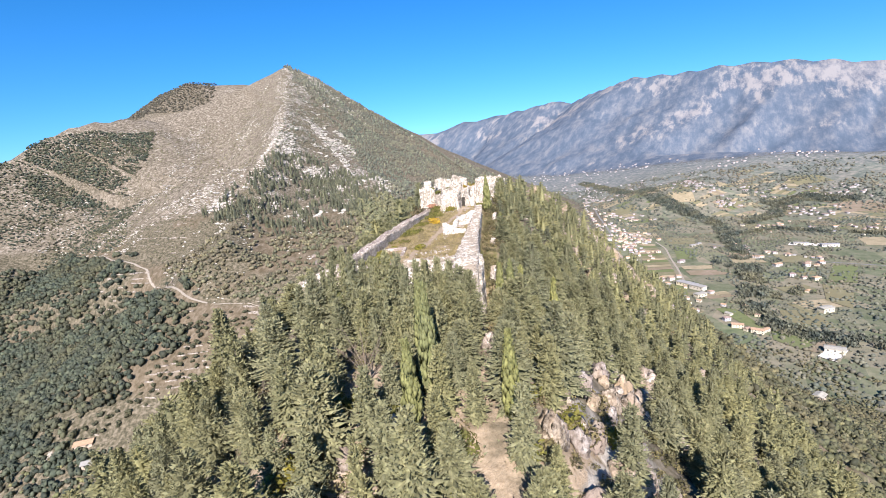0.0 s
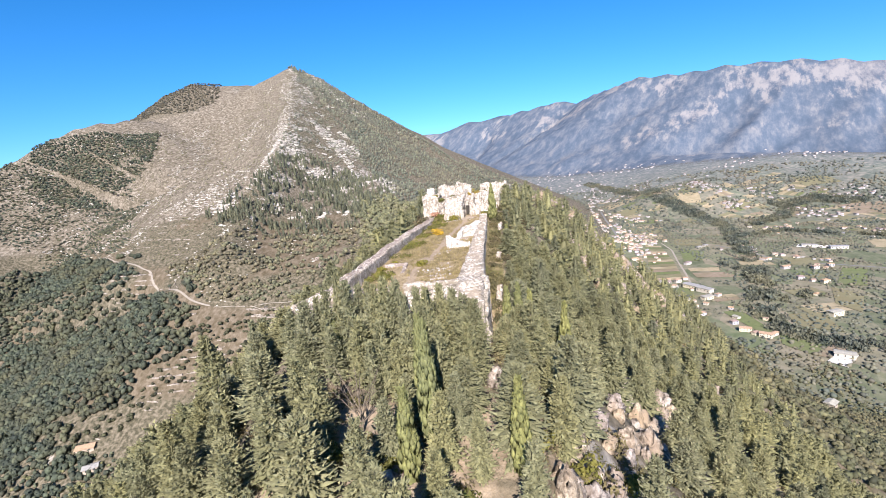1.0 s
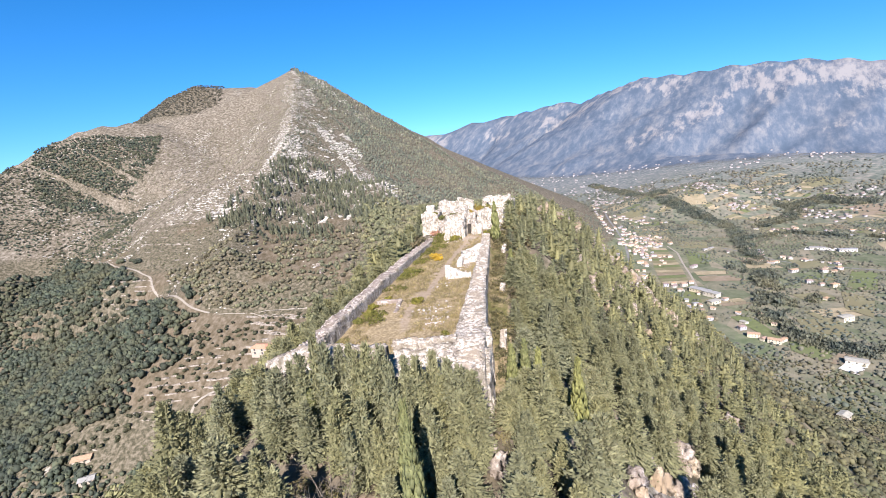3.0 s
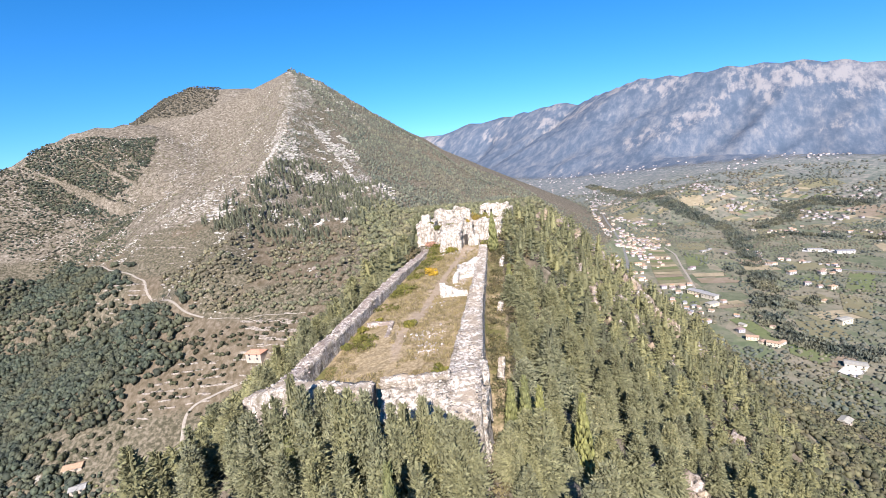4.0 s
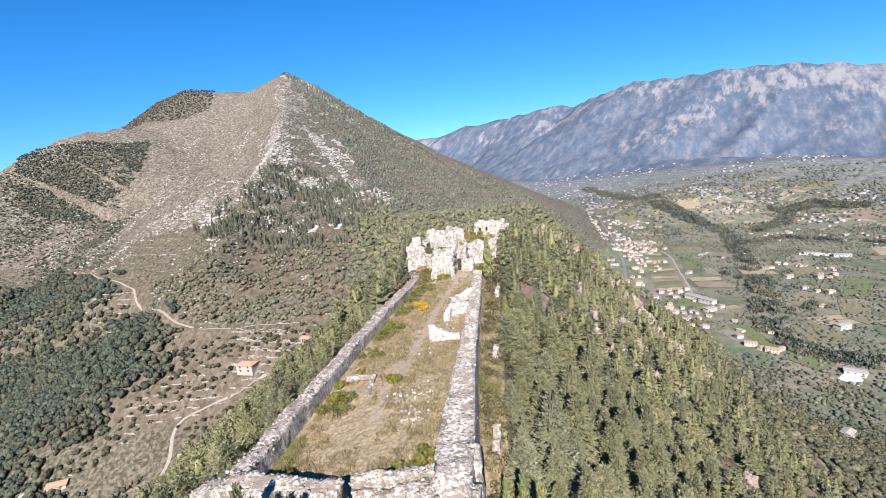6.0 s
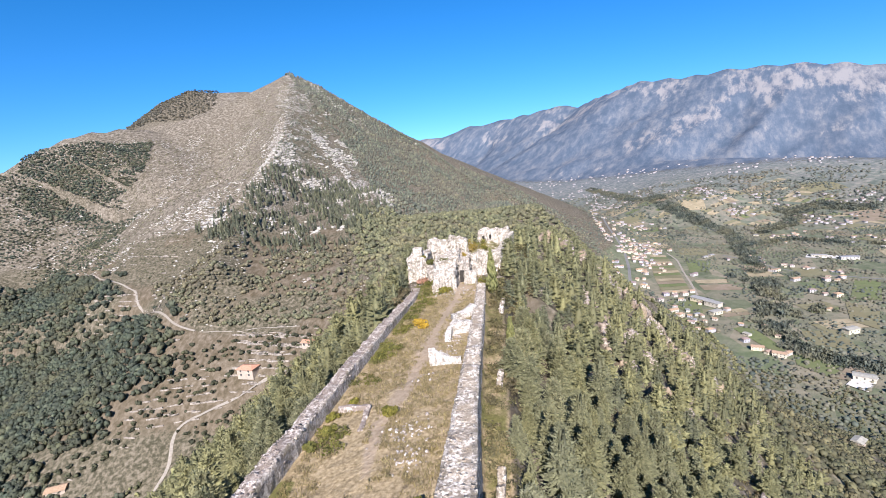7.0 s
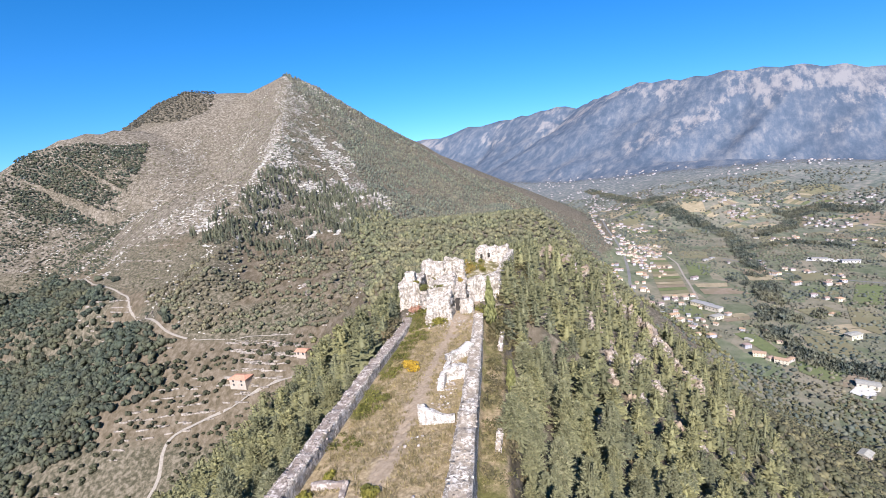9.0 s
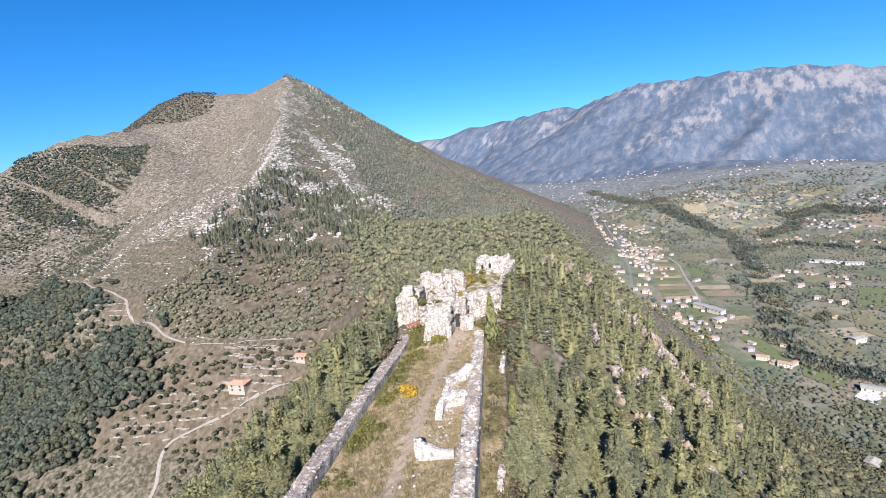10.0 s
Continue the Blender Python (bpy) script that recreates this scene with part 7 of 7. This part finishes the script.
p = p[in_yard(x, y) & (x > wall_left(y) + 2.0) & (x < np.interp(y, WALL_R_Y, WALL_R_IN) - 0.1) & (fbm(x, y, 3.2, 3, 801) > -0.15)]
tuft = [blades(rng.normal(scale=0.10, size=(9, 3)) * [1, 1, 0], rng.normal(scale=0.55, size=(9, 3)) + [0, 0, 1], 0.22, 0.14) for _ in range(3)]
path_x = np.interp(p[:, 1], (-26, -10.4, -4.3, 11.1, 20, 27.2), (-7.4, -7.4, -5.5, -3.4, -1.8, -0.4))
p = p[np.abs(p[:, 0] - path_x) > 0.5]
scatter("dry_grass", "tufts of dry straw-coloured grass in the castle yard", "grass", tuft, grounded(p, 0.02), rng.uniform(0.6, 1.7, len(p)), M_STRAW)
p = spots(-19, 5, -26, 36, 0.8)
x, y = p.T
edge = x - wall_left(y)
p = p[in_yard(x, y) & (edge > 1.9) & (edge < 4.6 + 1.5 * fbm(x, y, 6, 2, 803)) & (fbm(x, y, 4, 3, 804) > -0.2)]
scatter("weeds", "green brambles and weeds at the foot of the wall", "weeds", lobed(60, 0.3, 4, 0.6), grounded(p, 0.05), rng.uniform(0.3, 0.75, len(p)), M_BUSH)
p = spots(0.0, 7.0, -34.0, 30.0, 0.8)
x, y = p.T
out = x - np.interp(y, WALL_R_Y, WALL_R_OUT)
p = p[(out > 0.5) & (out < 3.2) & (fbm(x, y, 4, 3, 805) > -0.3)]
scatter("weeds", "olive-brown brambles between the curtain wall and the trees", "weeds", lobed(60, 0.3, 4, 0.7), grounded(p, 0.05), rng.uniform(0.3, 0.8, len(p)), M_THICKET)


def bush(name, label, at, r, material, n=420, flat=0.85):
    ob = thing(name, label, "shrub", "", pose(at[0], at[1], float(land(*at)) - 0.05))
    part("stem", mesh_of("stem", *joined([tube([(0, 0, -0.2), (0.25 * r * math.cos(a), 0.25 * r * math.sin(a), 0.4 * r), (0.6 * r * math.cos(a), 0.6 * r * math.sin(a), 0.8 * r * flat)], (0.04, 0.03, 0.01), 4) for a in (0.3, 1.7, 2.9, 4.2, 5.4)]), M_BARK), ob)
    part("leaves", mesh_of("leaves", *ball(n, r, flat, 0.2 + 0.05 * r, 0.0, 7), material), ob)
    return ob


bush("shrub", "bright yellow autumn shrub in the yard grass", (-5.2, 12.2), 0.85, M_YELLOW)
bush("shrub", "dry straw-brown shrub beside the wall", (-7.3, 13.2), 0.8, M_STRAW, 260)
bush("shrub", "reddish autumn shrub at the foot of the keep", (-6.6, 33.0), 1.0, M_RED)
bush("shrub", "yellowing shrub on top of the ruined keep", (2.6, 44.0), 1.6, M_BUSH)
bush("shrub", "green shrub on the ledge of the ruined keep", (-2.6, 27.0), 0.9, M_BUSH)
for x, y, r in ((-13.4, -22.4, 1.0), (-12.6, -23.4, 0.8), (-2.8, -22.6, 0.8), (-1.6, -22.2, 0.6), (-4.4, -23.0, 0.5), (-6.6, -9.4, 0.6), (-7.0, -8.6, 0.4), (-10.6, -6.6, 0.45), (-12.2, -8.8, 0.5), (-12.0, -11.0, 0.55), (-12.8, -13.0, 0.55), (-4.8, -38.0, 0.9), (-10.2, -42.5, 1.2), (-6.4, -43.5, 1.0), (3.4, -41.0, 1.1), (2.6, -47.0, 1.0), (6.2, -41.5, 1.3), (-1.6, -46.5, 0.9), (-2.4, -49.5, 1.1), (-12.5, -48.0, 1.4), (9.8, -39.0, 1.2)):
    bush("shrub", "olive-green shrub in dry grass", (x, y), r, M_BUSH)


def bare_tree(at, h):
    ob = thing("bare_tree", "leafless grey tree with fine twigs on the slope", "tree", "", pose(at[0], at[1], float(land(*at)) - 0.1))
    part("trunk", mesh_of("trunk", *tube([(0, 0, -0.3), (0.05, 0.02, h * 0.25), (0.0, 0.1, h * 0.45)], (0.12, 0.1, 0.07)), M_BARK), ob)
    for k in range(11):
        a, t = k * 2.4, 0.18 + 0.027 * k
        d = np.array([math.cos(a), math.sin(a), 1.0 + 0.1 * k]) * h * 0.42
        root = np.array([0, 0.05, h * t])
        twigs = [tube([root, root + d * 0.5, root + d], (0.05, 0.03, 0.008), 4)]
        for j in range(9):
            q = root + d * (0.35 + 0.07 * j)
            e = unit(d + rng.normal(scale=0.6 * np.linalg.norm(d), size=3)) * h * 0.2
            twigs.append(tube([q, q + e * 0.5, q + e], (0.018, 0.011, 0.004), 3))
        part("branch", mesh_of("branch", *joined(twigs), M_BARK), ob)
    return ob


bare_tree((-8.9, -39.6), 4.2)

# shrubs and grass on the ledges of the keep and round its foot
for x, y, z, r, gold in ((1.0, 47.5, 2.7, 1.2, 1), (2.4, 49.5, 2.7, 1.4, 1), (3.6, 52.0, 2.7, 1.1, 0), (2.0, 53.5, 2.7, 1.3, 1), (5.0, 49.0, 2.7, 0.9, 0), (4.6, 56.0, 2.7, 1.0, 0), (-2.8, 32.3, 4.3, 0.75, 0), (-1.5, 31.8, 4.2, 0.5, 0), (-4.1, 32.6, 4.1, 0.6, 0), (-6.6, 36.4, 4.6, 0.5, 0), (0.6, 36.2, 4.4, 0.45, 1), (3.4, 31.6, 0.2, 0.9, 0), (4.3, 33.2, 0.1, 1.0, 0), (3.7, 29.6, 0.2, 0.7, 0), (2.2, 33.6, 0.6, 0.7, 0), (-5.4, 36.0, 3.6, 0.7, 0), (-4.6, 43.0, 2.7, 0.8, 0), (1.6, 38.4, 3.4, 0.5, 0), (-5.2, 32.6, 0.4, 0.7, 0), (3.4, 42.0, 2.7, 0.8, 0), (-1.5, 41.0, 2.7, 0.9, 0)):
    ob = thing("shrub", "golden autumn shrub on a ledge of the keep" if gold else "olive-green shrub rooted on a ledge of the keep", "shrub", "", pose(x, y, z - 0.15))
    part("leaves", mesh_of("leaves", *ball(260, r, 0.8, 0.2, 0.0, 6), M_GOLD if gold else M_BUSH), ob)
    part("stem", mesh_of("stem", *joined([tube([(0, 0, -0.3), (0.25 * r * math.cos(a), 0.25 * r * math.sin(a), 0.4 * r), (0.6 * r * math.cos(a), 0.6 * r * math.sin(a), 0.7 * r)], (0.04, 0.03, 0.01), 4) for a in (0.3, 1.7, 2.9, 4.2, 5.4)]), M_BARK), ob)
p = spots(-15, 17, 22, 70, 1.25)
x, y = p.T
west = np.interp(y, (22, 34, 45, 60, 70), (-9.3, -10.1, -9.6, 1.0, 3.0))
east = np.interp(y, (22, 30, 37, 45, 60, 70), (4.4, 4.6, 8.0, 8.3, 12.4, 12.6))
p = p[(((x < west) & (x > west - 4.5)) | ((x > east) & (x < east + 4.5))) & (fbm(x, y, 5, 2, 821) > -0.3)]
scatter("undergrowth", "olive shrubs growing against the foot of the keep", "undergrowth", [ball(70, 1.0, 0.9, 0.34) for _ in range(4)], grounded(p, 0.1), rng.uniform(0.5, 1.3, len(p)), M_THICKET)

# ---- single stones of the walls ----
for ob in [o for o in scene.objects if o.parent is None and o.name.split(".")[0] in ("wall_west", "wall_east", "wall_south", "wall_pier", "wall_outer")]:
    kind_of = ob.name.split(".")[0]
    stones_on(ob, ob.data, {"wall_west": 1500, "wall_east": 1700, "wall_south": 300}.get(kind_of, 40), 0.19, {"wall_east": 180, "wall_west": 120, "wall_south": 70}.get(kind_of, 0), {"wall_east": (-30, 8), "wall_west": (-23, 12)}.get(kind_of, (-31, -20)), True)
for ob in list(bastion.children):
    stones_on(bastion, ob.data, 420, 0.2, 60, (-31, -26), True)
for ob in [o for o in keep.children if o.name.split(".")[0] not in ("doorway", "terrace")]:
    stones_on(keep, ob.data, 110, 0.24, 0, None, True)
